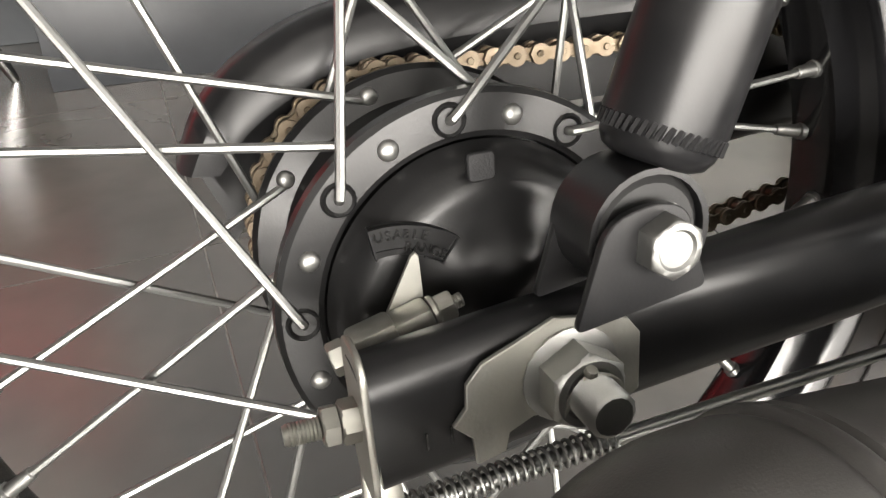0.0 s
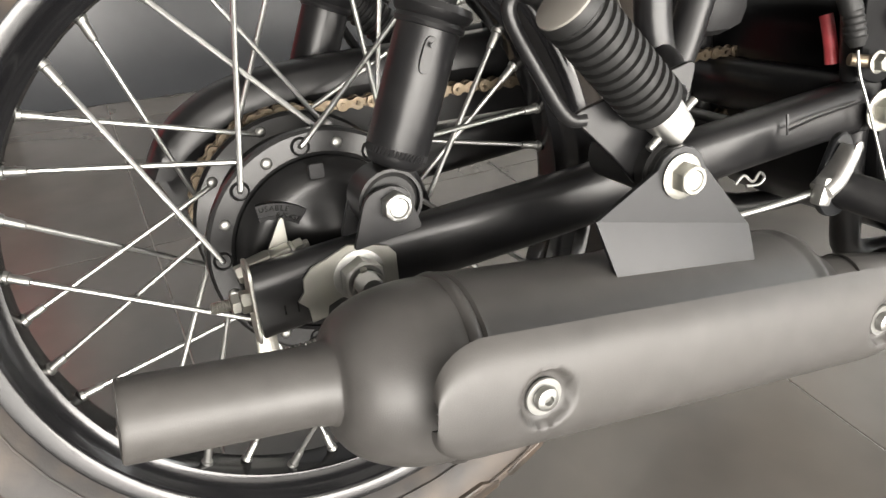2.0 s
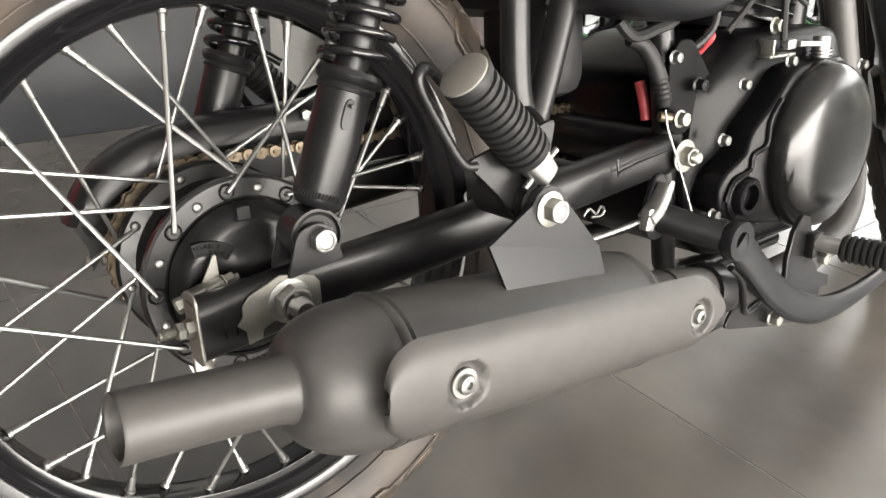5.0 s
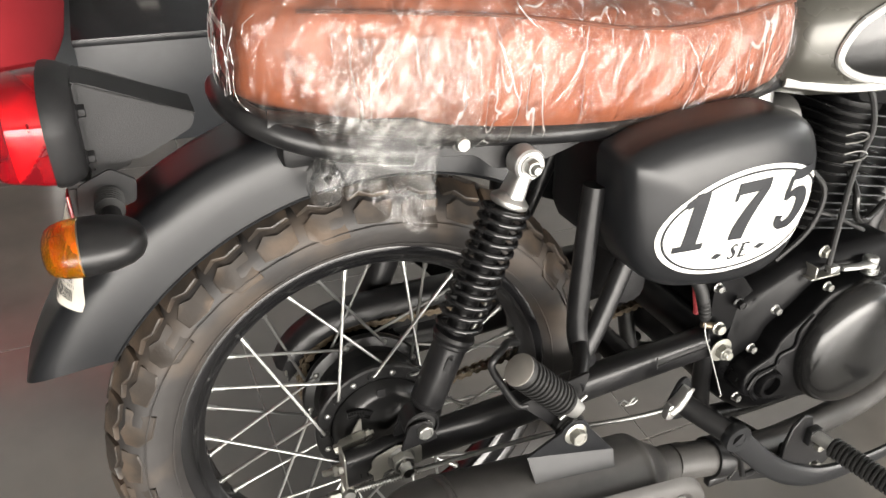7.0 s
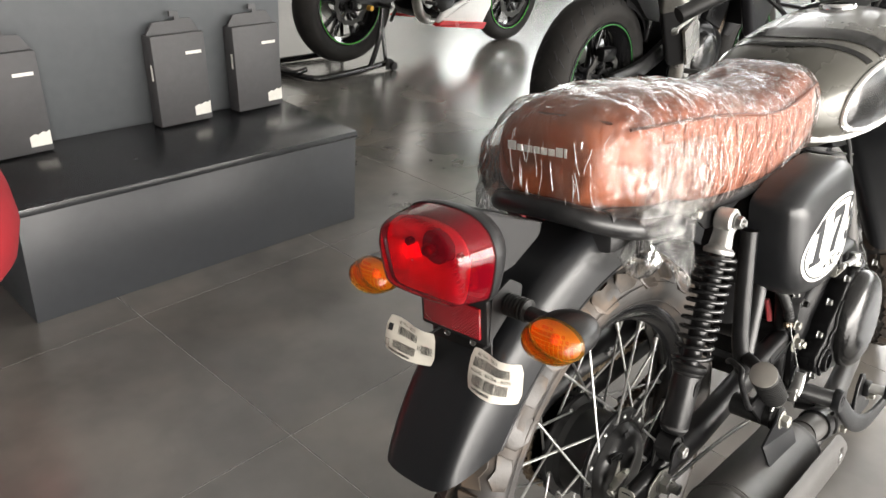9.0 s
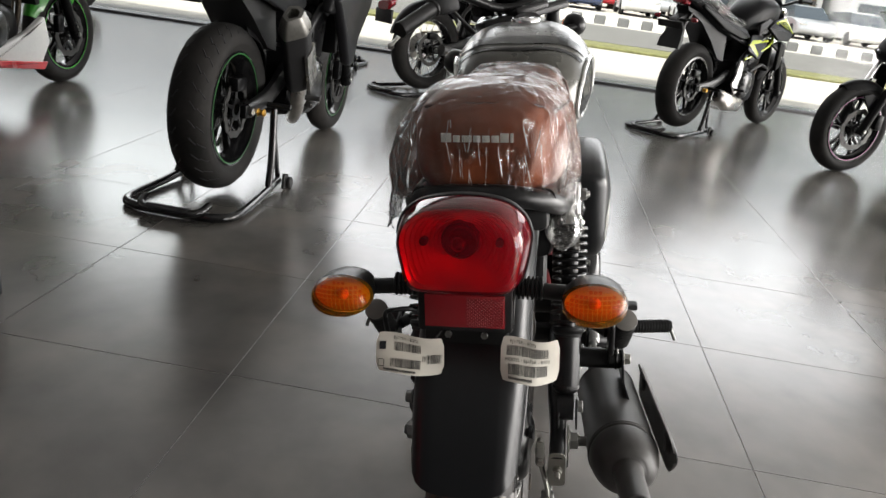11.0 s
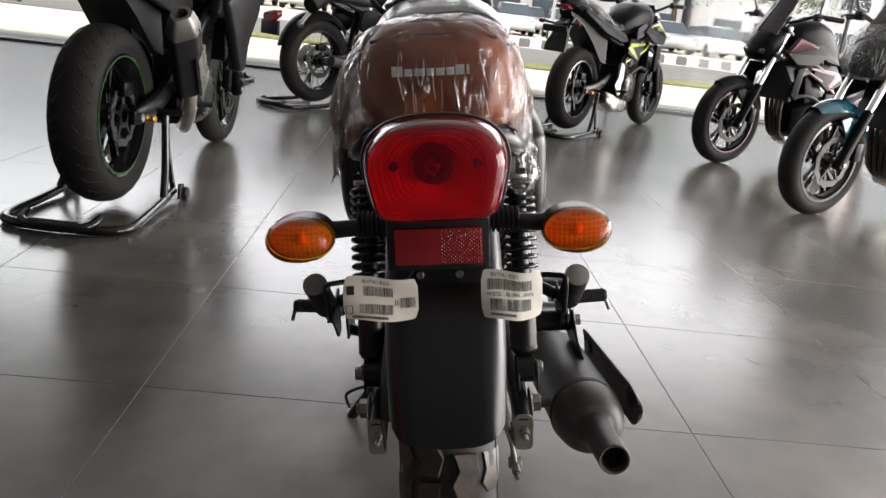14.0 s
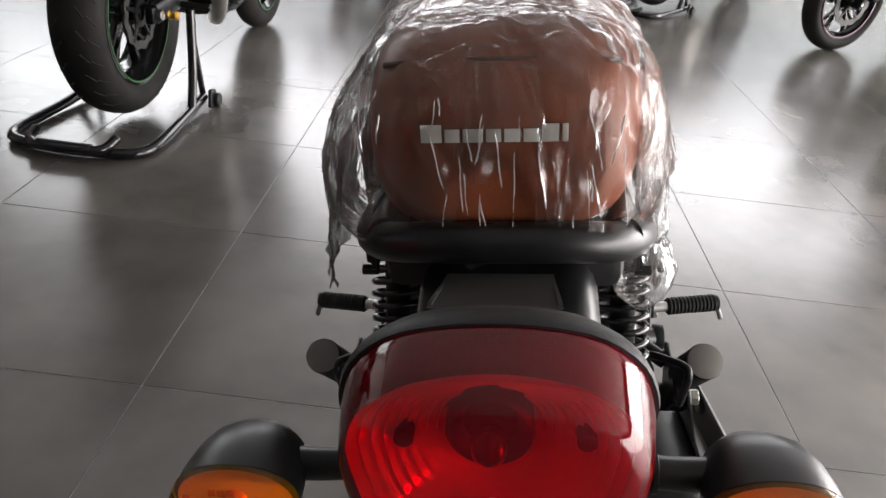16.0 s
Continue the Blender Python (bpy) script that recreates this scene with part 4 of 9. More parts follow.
# -- pillion foot pegs, folded up, on their brackets --
def pillion(side):
    def p(x, y, z):
        return Vector((x, y if side < 0 else 2 * CY - y, z))
    cap, foot = p(0.107, -0.200, 0.453), p(0.166, -0.196, 0.3925)
    d = (foot - cap).normalized()
    L = (foot - cap).length
    bm = bmesh.new()
    prof = [(0, -0.002), (0.0175, -0.002), (0.0185, 0.0), (0.0185, 0.005)]
    h = 0.007
    while h < L - 0.004:
        prof += [(0.0160, h), (0.0160, h + 0.0018), (0.0182, h + 0.0024), (0.0182, h + 0.0056)]
        h += 0.0068
    prof += [(0.0165, L), (0, L)]
    lathe(bm, prof, cap, d, 28)
    peg = bk("pillion_peg", bm, M_RUBBER, "ribbed black rubber pillion foot peg, folded up", 30)
    bm = bmesh.new()
    lathe(bm, [(0, -0.0035), (0.0165, -0.0035), (0.0178, -0.0028), (0.0178, -0.0015), (0, -0.0015)], cap, d, 28)
    part("end_cap", bm, M_CAP, peg, "scuffed grey end cap")
    bm = bmesh.new()
    tube(bm, [foot - d * 0.001, foot + d * 0.012, foot + d * 0.026], [0.0128, 0.0118, 0.010], 16, 4, flat=(1.0, 0.8, (0, 1, 0)))
    part("peg_shank", bm, M_ALLOY, peg, "bare aluminium peg shank")
    bm = bmesh.new()
    e = foot + d * 0.018
    rod(bm, e + Vector((-0.016, 0, -0.012)), e + Vector((0.016, 0, 0.012)), 0.0026, seg=10)
    part("hinge_pin", bm, M_BRIGHT, peg)
    bm = bmesh.new()
    o = rounded([(0.118, 0.392), (0.150, 0.400), (0.205, 0.412), (0.199, 0.385), (0.192, 0.345), (0.166, 0.340), (0.150, 0.360)], 0.006, 3)
    if side < 0:
        plate(bm, o, (0, -0.180, 0), FORE, UP, 0.004, 0.0006)
    else:
        plate(bm, [(-a, b) for a, b in o], (0, 2 * CY + 0.180, 0), (-1, 0, 0), UP, 0.004, 0.0006)
    tube(bm, [p(0.19, -0.18, 0.392), p(0.215, -0.15, 0.40), p(0.228, -0.123, 0.405)], 0.0095, 12, 5)
    tube(bm, [p(0.128, -0.182, 0.388), p(0.116, -0.182, 0.392), p(0.100, -0.181, 0.418), p(0.085, -0.180, 0.448), p(0.089, -0.178, 0.4585), p(0.104, -0.165, 0.456), p(0.118, -0.150, 0.452), p(0.135, -0.14, 0.440)], 0.0042, 10, 6)
    bk("peg_bracket", bm, M_SATIN, "black pillion peg bracket with a wire guard loop", 40)
    return peg


pillion(-1)
pillion(1)

# -- frame --
bm = bmesh.new()
for s in (-1, 1):
    def q(x, y, z, s=s):
        return (x, CY + s * y, z)
    tube(bm, [q(0.234, 0.106, 0.60), q(0.229, 0.108, 0.52), q(0.226, 0.112, 0.43), q(0.232, 0.116, 0.392), q(0.245, 0.112, 0.372)], 0.0125, 14, 6)
    tube(bm, [q(0.31, 0.102, 0.565), q(0.287, 0.108, 0.50), q(0.255, 0.113, 0.42), q(0.236, 0.116, 0.385)], 0.0120, 14, 6)
    tube(bm, [q(-0.10, 0.075, 0.700), q(0.05, 0.085, 0.675), q(0.25, 0.085, 0.655), q(0.45, 0.07, 0.665), q(0.80, 0.03, 0.76)], 0.0125, 14, 6)
    tube(bm, [q(0.40, 0.075, 0.66), q(0.43, 0.088, 0.50), q(0.45, 0.092, 0.36), q(0.46, 0.09, 0.24), q(0.50, 0.085, 0.185), q(0.70, 0.08, 0.18)], 0.0130, 14, 6)
tube(bm, [(0.90, CY, 0.78), (0.86, CY, 0.62), (0.83, CY, 0.42), (0.79, CY, 0.26)], 0.019, 16, 6)
tube(bm, [(0.93, CY, 0.86), (0.80, CY, 0.80), (0.55, CY, 0.70)], 0.019, 16, 6)
lathe(bm, [(0, 0), (0.03, 0), (0.03, 0.16), (0, 0.16)], (0.955, CY, 0.72), (-0.42, 0, 0.9), 24)
bk("frame", bm, M_SATIN, "satin black tubular steel frame")
for s in (-1, 1):   # side plates under the seat, where the shocks hang
    bm = bmesh.new()
    o = rounded([(-0.06, 0.672), (-0.06, 0.700), (0.23, 0.685), (0.23, 0.648), (0.165, 0.628), (0.12, 0.630), (0.10, 0.648), (0.02, 0.655)], 0.01, 3)
    if s < 0:
        plate(bm, o, (0, CY - 0.088, 0), FORE, UP, 0.004, 0.0006)
    else:
        plate(bm, [(-a, b) for a, b in o], (0, CY + 0.088, 0), (-1, 0, 0), UP, 0.004, 0.0006)
    bk("seat_rail_plate", bm, M_SATIN)
for s in (-1, 1):
    bolt(BIKE, (0.082, CY + s * 0.092, 0.664), (0, s, 0), 0.013, 0.008, flange=0.009, name="rail_bolt")
bm = bmesh.new()
block(bm, (0.36, CY, 0.56), (0.15, 0.17, 0.17), 0.03)
block(bm, (0.33, CY - 0.02, 0.45), (0.06, 0.10, 0.10), 0.02)
bk("air_box", bm, M_PLASTIC, "black plastic air box under the seat")

# -- rear mudguard --
def guard_rows(c, a_front, a_back, crown, lip, half, n=40, m=15, round_end=0.0, tail_lift=0.0):
    rows = []
    for i in range(n + 1):
        t = i / n
        row = []
        for k in range(m):
            w = -1 + 2 * k / (m - 1)
            aw = abs(w)
            end = a_back - round_end * aw ** 3
            a = radians(a_front + (end - a_front) * t)
            prof = 1 - max(0.0, (aw - 0.36) / 0.64) ** 2.2
            r = lip + (crown - lip) * prof
            y = half * math.sin(min(1.0, aw * 1.12) * math.pi / 2) * (1 if w > 0 else -1)
            y *= 1 - 0.07 * max(0.0, (t - 0.78) / 0.22) ** 2
            row.append(Vector((c[0] + r * math.cos(a), c[1] + y, c[2] + r * math.sin(a))))
        rows.append(row)
    return rows


bm = sheet(bmesh.new(), guard_rows((WX + 0.008, CY - 0.003, WZ - 0.002), 62, 156.2, 0.397, 0.332, 0.061, 48, 19, 9), 0.0016)
mudguard = bk("rear_mudguard", bm, M_FENDER, "matte dark grey steel rear mudguard", 50)
bm = bmesh.new()
for k in (0, 18):
    edge = [r[k] for r in guard_rows((WX + 0.008, CY - 0.003, WZ - 0.002), 62, 156.2, 0.397, 0.332, 0.061, 24, 19, 9)]
    tube(bm, edge, 0.0016, 6, 2)
part("rolled_edge", bm, M_FENDER, mudguard)

# -- grab rail --
bm = bmesh.new()
pts = [(0.03, CY - 0.098, 0.664), (-0.03, CY - 0.095, 0.674), (-0.073, CY - 0.087, 0.686), (-0.106, CY - 0.069, 0.699), (-0.123, CY - 0.041, 0.7075), (-0.127, CY, 0.7095)]
pts = pts + [(x, 2 * CY - y, z) for x, y, z in pts[-2::-1]]
tube(bm, pts, 0.0130, 16, 8)
bk("grab_rail", bm, M_SATIN, "satin black tubular grab rail behind the seat")
for s in (-1, 1):
    bm = bmesh.new()
    plate(bm, rounded([(-0.006, -0.022), (0.006, -0.022), (0.006, 0.02), (-0.006, 0.02)], 0.003), (-0.052, CY + s * 0.094 + 0.002, 0.672), FORE, UP, 0.004)
    rod(bm, (-0.052, CY + s * 0.092, 0.648), (-0.052, CY + s * 0.104, 0.648), 0.004, seg=10)
    rod(bm, (-0.052, CY + s * 0.097, 0.655), (-0.052, CY + s * 0.097, 0.690), 0.0035, seg=10)
    bk("rail_stay", bm, M_SATIN)


# -- seat --
def seat_ring(x, low, high, half, crown=0.012, grow=0.0, n=36):
    """Cross-section of the seat at x: flat below, bulging sides, crowned top."""
    mid, hh = (low + high) / 2, (high - low) / 2 + grow
    out = []
    for k in range(n):
        a = 2 * math.pi * k / n
        c, s = math.cos(a), math.sin(a)
        y = (half + grow) * math.copysign(abs(c) ** 0.55, c)
        z = hh * math.copysign(abs(s) ** 0.62, s)
        if s > 0:
            y *= 1 - 0.07 * (z / hh) ** 2
        out.append(Vector((x, CY + y, mid + z)))
    return out


SEAT = [(-0.1478, 0.7545, 0.7575, 0.004), (-0.1474, 0.744, 0.768, 0.020), (-0.146, 0.732, 0.780, 0.040), (-0.1435, 0.724, 0.797, 0.056), (-0.136, 0.719, 0.812, 0.068), (-0.120, 0.713, 0.824, 0.078), (-0.09, 0.704, 0.832, 0.0855),
        (-0.04, 0.692, 0.833, 0.092), (0.04, 0.678, 0.828, 0.098), (0.12, 0.668, 0.819, 0.102), (0.19, 0.664, 0.806, 0.104), (0.26, 0.662, 0.792, 0.104),
        (0.33, 0.662, 0.787, 0.102), (0.40, 0.665, 0.792, 0.0985), (0.45, 0.668, 0.799, 0.095), (0.48, 0.674, 0.798, 0.090), (0.497, 0.688, 0.786, 0.080), (0.503, 0.71, 0.765, 0.06)]


def tuck(x):
    """The back of the seat stops short of the lamp."""
    return x + 0.026 * min(1.0, max(0.0, (0.09 - x) / 0.2))


SEAT = [(tuck(x), lo - 0.009 - 0.012 * min(1.0, max(0.0, (x + 0.1) / 0.12)) * min(1.0, max(0.0, (0.47 - x) / 0.1)), hi - 0.009 * min(1.0, max(0.0, (0.15 - x) / 0.2)), half) for x, lo, hi, half in SEAT]
bm = loft(bmesh.new(), [seat_ring(*r) for r in SEAT])
seat = bk("seat", bm, M_LEATHER, "tan brown vinyl bench seat wrapped in clear film", 60)
bm = bmesh.new()
for s in (-1, 1):   # seam along the upper edge
    tube(bm, [(x, CY + s * h * (0.985 if x > -0.095 else 0.96), lo + (hi - lo) * 0.80) for x, lo, hi, h in SEAT[6:-2]], 0.0022, 6, 4)
tube(bm, [(-0.0975 + 3.2 * y * y, CY + y, 0.8115 - 1.2 * y * y) for y in (-0.07, -0.05, -0.03, 0, 0.03, 0.05, 0.07)], 0.002, 6, 4)
part("seat_seam", bm, M_PIPING, seat)
# white maker's mark on the back: plain bars in its place, brand not lettered
xs = 0.0405
for w in (0.012, 0.0085, 0.0115, 0.0085, 0.009, 0.0085, 0.0095, 0.0035):
    hgt = 0.0105 if w in (0.012, 0.0095, 0.0035) else 0.0078
    bm = block(bmesh.new(), (-0.1208, xs - w / 2, 0.7705 + hgt / 2), (0.0012, w, hgt), 0.0004)
    part("badge_bar", bm, M_DECAL, seat, "off-white embossed maker's mark")
    xs -= w + 0.0018
bm = bmesh.new()
block(bm, (0.16, CY, 0.668), (0.50, 0.16, 0.03), 0.01)
part("seat_base", bm, M_PLASTIC, seat)

# clear film round the seat: crumpled, bagging below the edge
def crumple(p, amp, f=26.0):
    v = noise.noise_vector(p * f)
    w = noise.noise_vector(p * f * 2.7 + Vector((7, 3, 1)))
    return p + (v + w * 0.45) * amp


FINE = []
for i in range(len(SEAT) - 1):
    for t in range(8 if i > 1 else 3):
        a, b = SEAT[i], SEAT[i + 1]
        FINE.append(tuple(a[k] + (b[k] - a[k]) * t / (8 if i > 1 else 3) for k in range(4)))
FINE.append(SEAT[-1])
rings = []
for x, lo, hi, half in FINE:
    ring = []
    bag = float(np.interp(x, [-0.12, -0.085, 0.045, 0.12, 0.22], [0.019, 0.034, 0.032, 0.011, 0.0]))
    for p in seat_ring(x + (-0.005 if x < -0.095 else 0.0), lo, hi, half, grow=0.0055, n=96):
        side = max(0.0, abs(p.y - CY) / half - 0.55) / 0.5
        drop = (hi - p.z) / (hi - lo)
        loose = bag * (1.0 if p.y > CY else 0.45) * min(1.0, side) * min(1.0, max(0.0, drop * 1.5))
        p.y += math.copysign(loose, p.y - CY) * (1 + 0.5 * noise.noise(p * 14))
        q = crumple(p, 0.0050 + 0.10 * loose)
        q += (noise.noise_vector(Vector((p.x * 90, p.y * 90, p.z * 45))) * 0.0016)
        if drop > 0.8 and x < 0.3:
            q.z -= 0.02 * (drop - 0.8) + 0.5 * loose
        ring.append(q)
    rings.append(ring)
film = bk("film_wrap", loft(bmesh.new(), rings, caps=False), M_FILM, "crumpled clear plastic film wrapped round the seat", 180)
# sharp pull folds standing proud of the film, their glints painted white
rnd = random.Random(11)
back = [q for ring in rings for q in ring if q.x < -0.085]
bm = bmesh.new()
for k in range(30):
    y = CY + rnd.uniform(-0.085, 0.085)
    z = rnd.uniform(0.728, 0.80)
    reach, lean = rnd.uniform(0.010, 0.042), rnd.uniform(-0.25, 0.25)
    line = []
    for i in range(9):
        zz = z - reach * i / 8
        yy = y + lean * (zz - z) + 0.0004 * math.sin(i * 1.1 + k)
        near = sorted(back, key=lambda q: (q.y - yy) ** 2 + (q.z - zz) ** 2)[:6]
        line.append(Vector((sum(q.x for q in near) / 6 - 0.0012, yy, zz)))
    line = [(line[max(0, i - 1)] + line[i] + line[min(8, i + 1)]) / 3 for i in range(9)]
    w = rnd.uniform(0.00025, 0.00055)
    tube(bm, line, [w * 0.3] + [w * rnd.uniform(0.6, 1.4) for i in range(7)] + [w * 0.3], 5, 2)
for k in range(26):
    i = rnd.randrange(40, 112)
    a, n, drift = rnd.choice((rnd.randrange(2, 20), rnd.randrange(28, 46))), rnd.randrange(4, 9), rnd.uniform(-0.6, 0.6)
    line = [rings[min(len(rings) - 1, int(i + j * drift))][(a + j) % 96] for j in range(n)]
    line = [(line[max(0, j - 1)] + line[j] + line[min(n - 1, j + 1)]) / 3 for j in range(n)]
    mid = Vector((line[0].x, CY, 0.74))
    line = [q + (q - mid).normalized() * 0.0008 for q in line]
    w = rnd.uniform(0.00025, 0.0005)
    tube(bm, line, [w * 0.3] + [w * rnd.uniform(0.6, 1.4) for j in range(n - 2)] + [w * 0.3], 5, 2)
tagged(part("film_fold", bm, M_FOLD, film, "fold lines in the film with their glints painted white", 60), kind="stuff")
# second, milkier layer in a band round the right of the seat
bm = bmesh.new()
rows = []
for i in range(26):
    x = -0.042 + 0.139 * i / 25
    lo, hi, half = (np.interp(x, [r[0] for r in SEAT], [r[k] for r in SEAT]) for k in (1, 2, 3))
    row = []
    ring = seat_ring(x, lo, hi, half, grow=0.0095, n=84)
    for p in ring[40:66]:
        if p.y < CY:
            row.append(crumple(p, 0.0036, 40))
    rows.append(row)
m = min(len(r) for r in rows)
sheet(bm, [r[:m] for r in rows])
part("film_band", bm, M_TAPE, film, "milky doubled band of film", 180)


def flap(points_top, points_low, n=12, m=16, amp=0.006, seed=0):
    """A hanging tongue of film between an upper and a lower line."""
    bm = bmesh.new()
    a, b = curve(points_top, m), curve(points_low, m)
    rows = []
    for i in range(n + 1):
        t = i / n
        rows.append([crumple(p.lerp(q, t) + Vector((0, 0, seed)), amp * (0.35 + t), 34) - Vector((0, 0, seed)) for p, q in zip(a, b)])
    return sheet(bm, rows)


part("film_flap", flap([(-0.040, -0.113, 0.712), (0.010, -0.1155, 0.70), (0.055, -0.116, 0.69)], [(-0.022, -0.118, 0.628), (0.012, -0.122, 0.596), (0.043, -0.119, 0.588)], seed=1), M_FLAP, film, smooth=180)
part("film_flap", flap([(-0.12, 0.082, 0.77), (-0.05, 0.104, 0.75), (0.05, 0.108, 0.74)], [(-0.10, 0.112, 0.665), (-0.03, 0.128, 0.640), (0.05, 0.122, 0.655)], seed=3, amp=0.008), M_FLAP, film, smooth=180)

part("film_flap", flap([(-0.080, CY - 0.088, 0.768), (-0.055, CY - 0.102, 0.758), (-0.005, CY - 0.110, 0.745)], [(-0.058, CY - 0.094, 0.655), (-0.040, CY - 0.118, 0.640), (-0.005, CY - 0.124, 0.645)], 22, 12, 0.008, 4), M_FLAP, film, smooth=180)
# the gathered end of the film, balled up above the indicator stalk
rows = []
for i in range(25):
    t = i / 24
    k = math.sin(math.pi * min(0.96, max(0.06, t))) ** 0.5
    rows.append([crumple(Vector((-0.055 + 0.016 * k * a, CY - 0.097 + 0.021 * k * b, 0.672 - 0.050 * t)), 0.005, 50) for a, b in ellipse(0, 0, 1, 1, 30, 2.6)])
part("film_knot", loft(bmesh.new(), rows, caps=False), M_FLAP, film, "crumpled knot of clear film", 180)

# -- side covers with the oval plate --
COVER_LINE = []


def cover(side):
    o = [(0.238, 0.640), (0.256, 0.652), (0.30, 0.664), (0.37, 0.672), (0.43, 0.672), (0.468, 0.660), (0.490, 0.632), (0.4985, 0.590), (0.4955, 0.545), (0.480, 0.500),
         (0.452, 0.476), (0.41, 0.468), (0.36, 0.472), (0.31, 0.482), (0.277, 0.500), (0.256, 0.530), (0.245, 0.570), (0.239, 0.610)]
    line = [(p.x, p.z) for p in curve([(x, 0, z) for x, z in o], 5, True)]
    mx, mz = 0.37, 0.568
    COVER_LINE[:] = sorted((math.atan2(z - mz, x - mx), math.hypot(x - mx, z - mz)) for x, z in line)
    rows = []
    for f, depth in ((1.0, 0.100), (1.0, 0.125), (0.995, 0.142), (0.975, 0.153), (0.93, 0.1605), (0.85, 0.166), (0.7, 0.1705), (0.5, 0.174), (0.25, 0.1755), (0.05, 0.176)):
        rows.append([Vector((mx + (x - mx) * f, CY + side * depth, mz + (z - mz) * f)) for x, z in line])
    c = bk("side_cover", loft(bmesh.new(), rows), M_FENDER, "matte dark grey side cover with an oval number plate", 60)
    return c


right_cover = cover(-1)
cover(1)
OC = Vector((0.387, CY, 0.561))


def skin(u, v):
    """Depth of the side cover's face, u and v from the middle of the oval."""
    x, z = OC.x + u - 0.37, OC.z + v - 0.568
    R = float(np.interp(math.atan2(z, x), [p[0] for p in COVER_LINE], [p[1] for p in COVER_LINE]))
    f = math.hypot(x, z) / R
    return float(np.interp(f, [0, 0.05, 0.25, 0.5, 0.7, 0.85, 0.93, 0.975, 1.0], [0.176, 0.176, 0.1755, 0.174, 0.1705, 0.166, 0.1605, 0.153, 0.142]))


def oval(bm, a, b, h, a_in=0.0, b_in=0.0):
    ux, vx = math.cos(radians(4)), math.sin(radians(4))
    rows = []
    for f in (1.0, 0.9, 0.8, 0.7, 0.5, 0.3, 0.02) if not a_in else (1.0, 0.5, 0.0):
        row = []
        for k in range(64):
            t = 2 * math.pi * k / 64
            if a_in:
                aa, bb = a_in + (a - a_in) * f, b_in + (b - b_in) * f
            else:
                aa, bb = a * f, b * f
            u, v = aa * math.cos(t), bb * math.sin(t)
            u, v = u * ux - v * vx, u * vx + v * ux
            row.append(OC + FORE * u + UP * v + Vector((0, -(skin(u, v) + h), 0)))
        rows.append(row)
    return loft(bm, rows, caps=not a_in)


part("oval_plate", oval(bmesh.new(), 0.114, 0.0625, 0.0008), M_DECAL, right_cover, "white oval number decal", 60)
part("oval_line", oval(bmesh.new(), 0.1082, 0.0578, 0.0013, 0.1052, 0.0552), M_INK, right_cover, smooth=60)


def serif_digit(strokes, at, h, shear=0.16):
    """A slab-serif digit from strokes: lists of (x, y, width) along each stroke, in units of its height."""
    bm = bmesh.new()
    for st in strokes:
        line = curve([(x, y, w) for x, y, w in st], 6)
        left, rt = [], []
        for i, p in enumerate(line):
            d = (line[min(i + 1, len(line) - 1)] - line[max(i - 1, 0)])
            nrm = Vector((-d.y, d.x)).normalized() if Vector((d.x, d.y)).length > 1e-6 else Vector((0, 1))
            for s, lst in ((1, left), (-1, rt)):
                x, y = p.x + s * nrm.x * p.z * 0.62, p.y + s * nrm.y * p.z * 0.62
                lst.append((x, y))
        rows = []
        for lst in (left, rt):
            row = []
            for x, y in lst:
                u, v = at[0] + (x + y * shear) * h, at[1] + y * h + x * h * 0.03
                row.append(OC + FORE * u + UP * v + Vector((0, -(skin(u, v) + 0.0016), 0)))
            rows.append(row)
        sheet(bm, rows)
    return bm


DIGITS = {"1": [[(0.32, 0.04, 0.22), (0.32, 0.5, 0.22), (0.32, 0.99, 0.22)], [(0.05, 0.045, 0.09), (0.32, 0.045, 0.09), (0.6, 0.045, 0.09)], [(0.06, 0.80, 0.10), (0.17, 0.86, 0.12), (0.32, 0.96, 0.10)]],
          "7": [[(0.05, 0.92, 0.16), (0.4, 0.92, 0.16), (0.72, 0.92, 0.16)], [(0.66, 0.9, 0.14), (0.45, 0.55, 0.2), (0.33, 0.25, 0.24), (0.3, 0.02, 0.24)], [(0.075, 0.86, 0.07), (0.07, 0.72, 0.05)]],
          "5": [[(0.16, 0.93, 0.13), (0.4, 0.93, 0.15), (0.64, 0.95, 0.13)], [(0.17, 0.93, 0.09), (0.15, 0.7, 0.09), (0.14, 0.52, 0.08)],
                [(0.14, 0.53, 0.07), (0.3, 0.62, 0.12), (0.5, 0.56, 0.19), (0.57, 0.34, 0.23), (0.46, 0.1, 0.17), (0.25, 0.05, 0.12), (0.12, 0.14, 0.13), (0.13, 0.25, 0.14)]]}
for ch, ax in (("1", -0.097), ("7", -0.034), ("5", 0.036)):
    part("digit", serif_digit(DIGITS[ch], (ax, -0.0215 + (ax + 0.03) * 0.03), 0.067), M_INK, right_cover, "", 0)
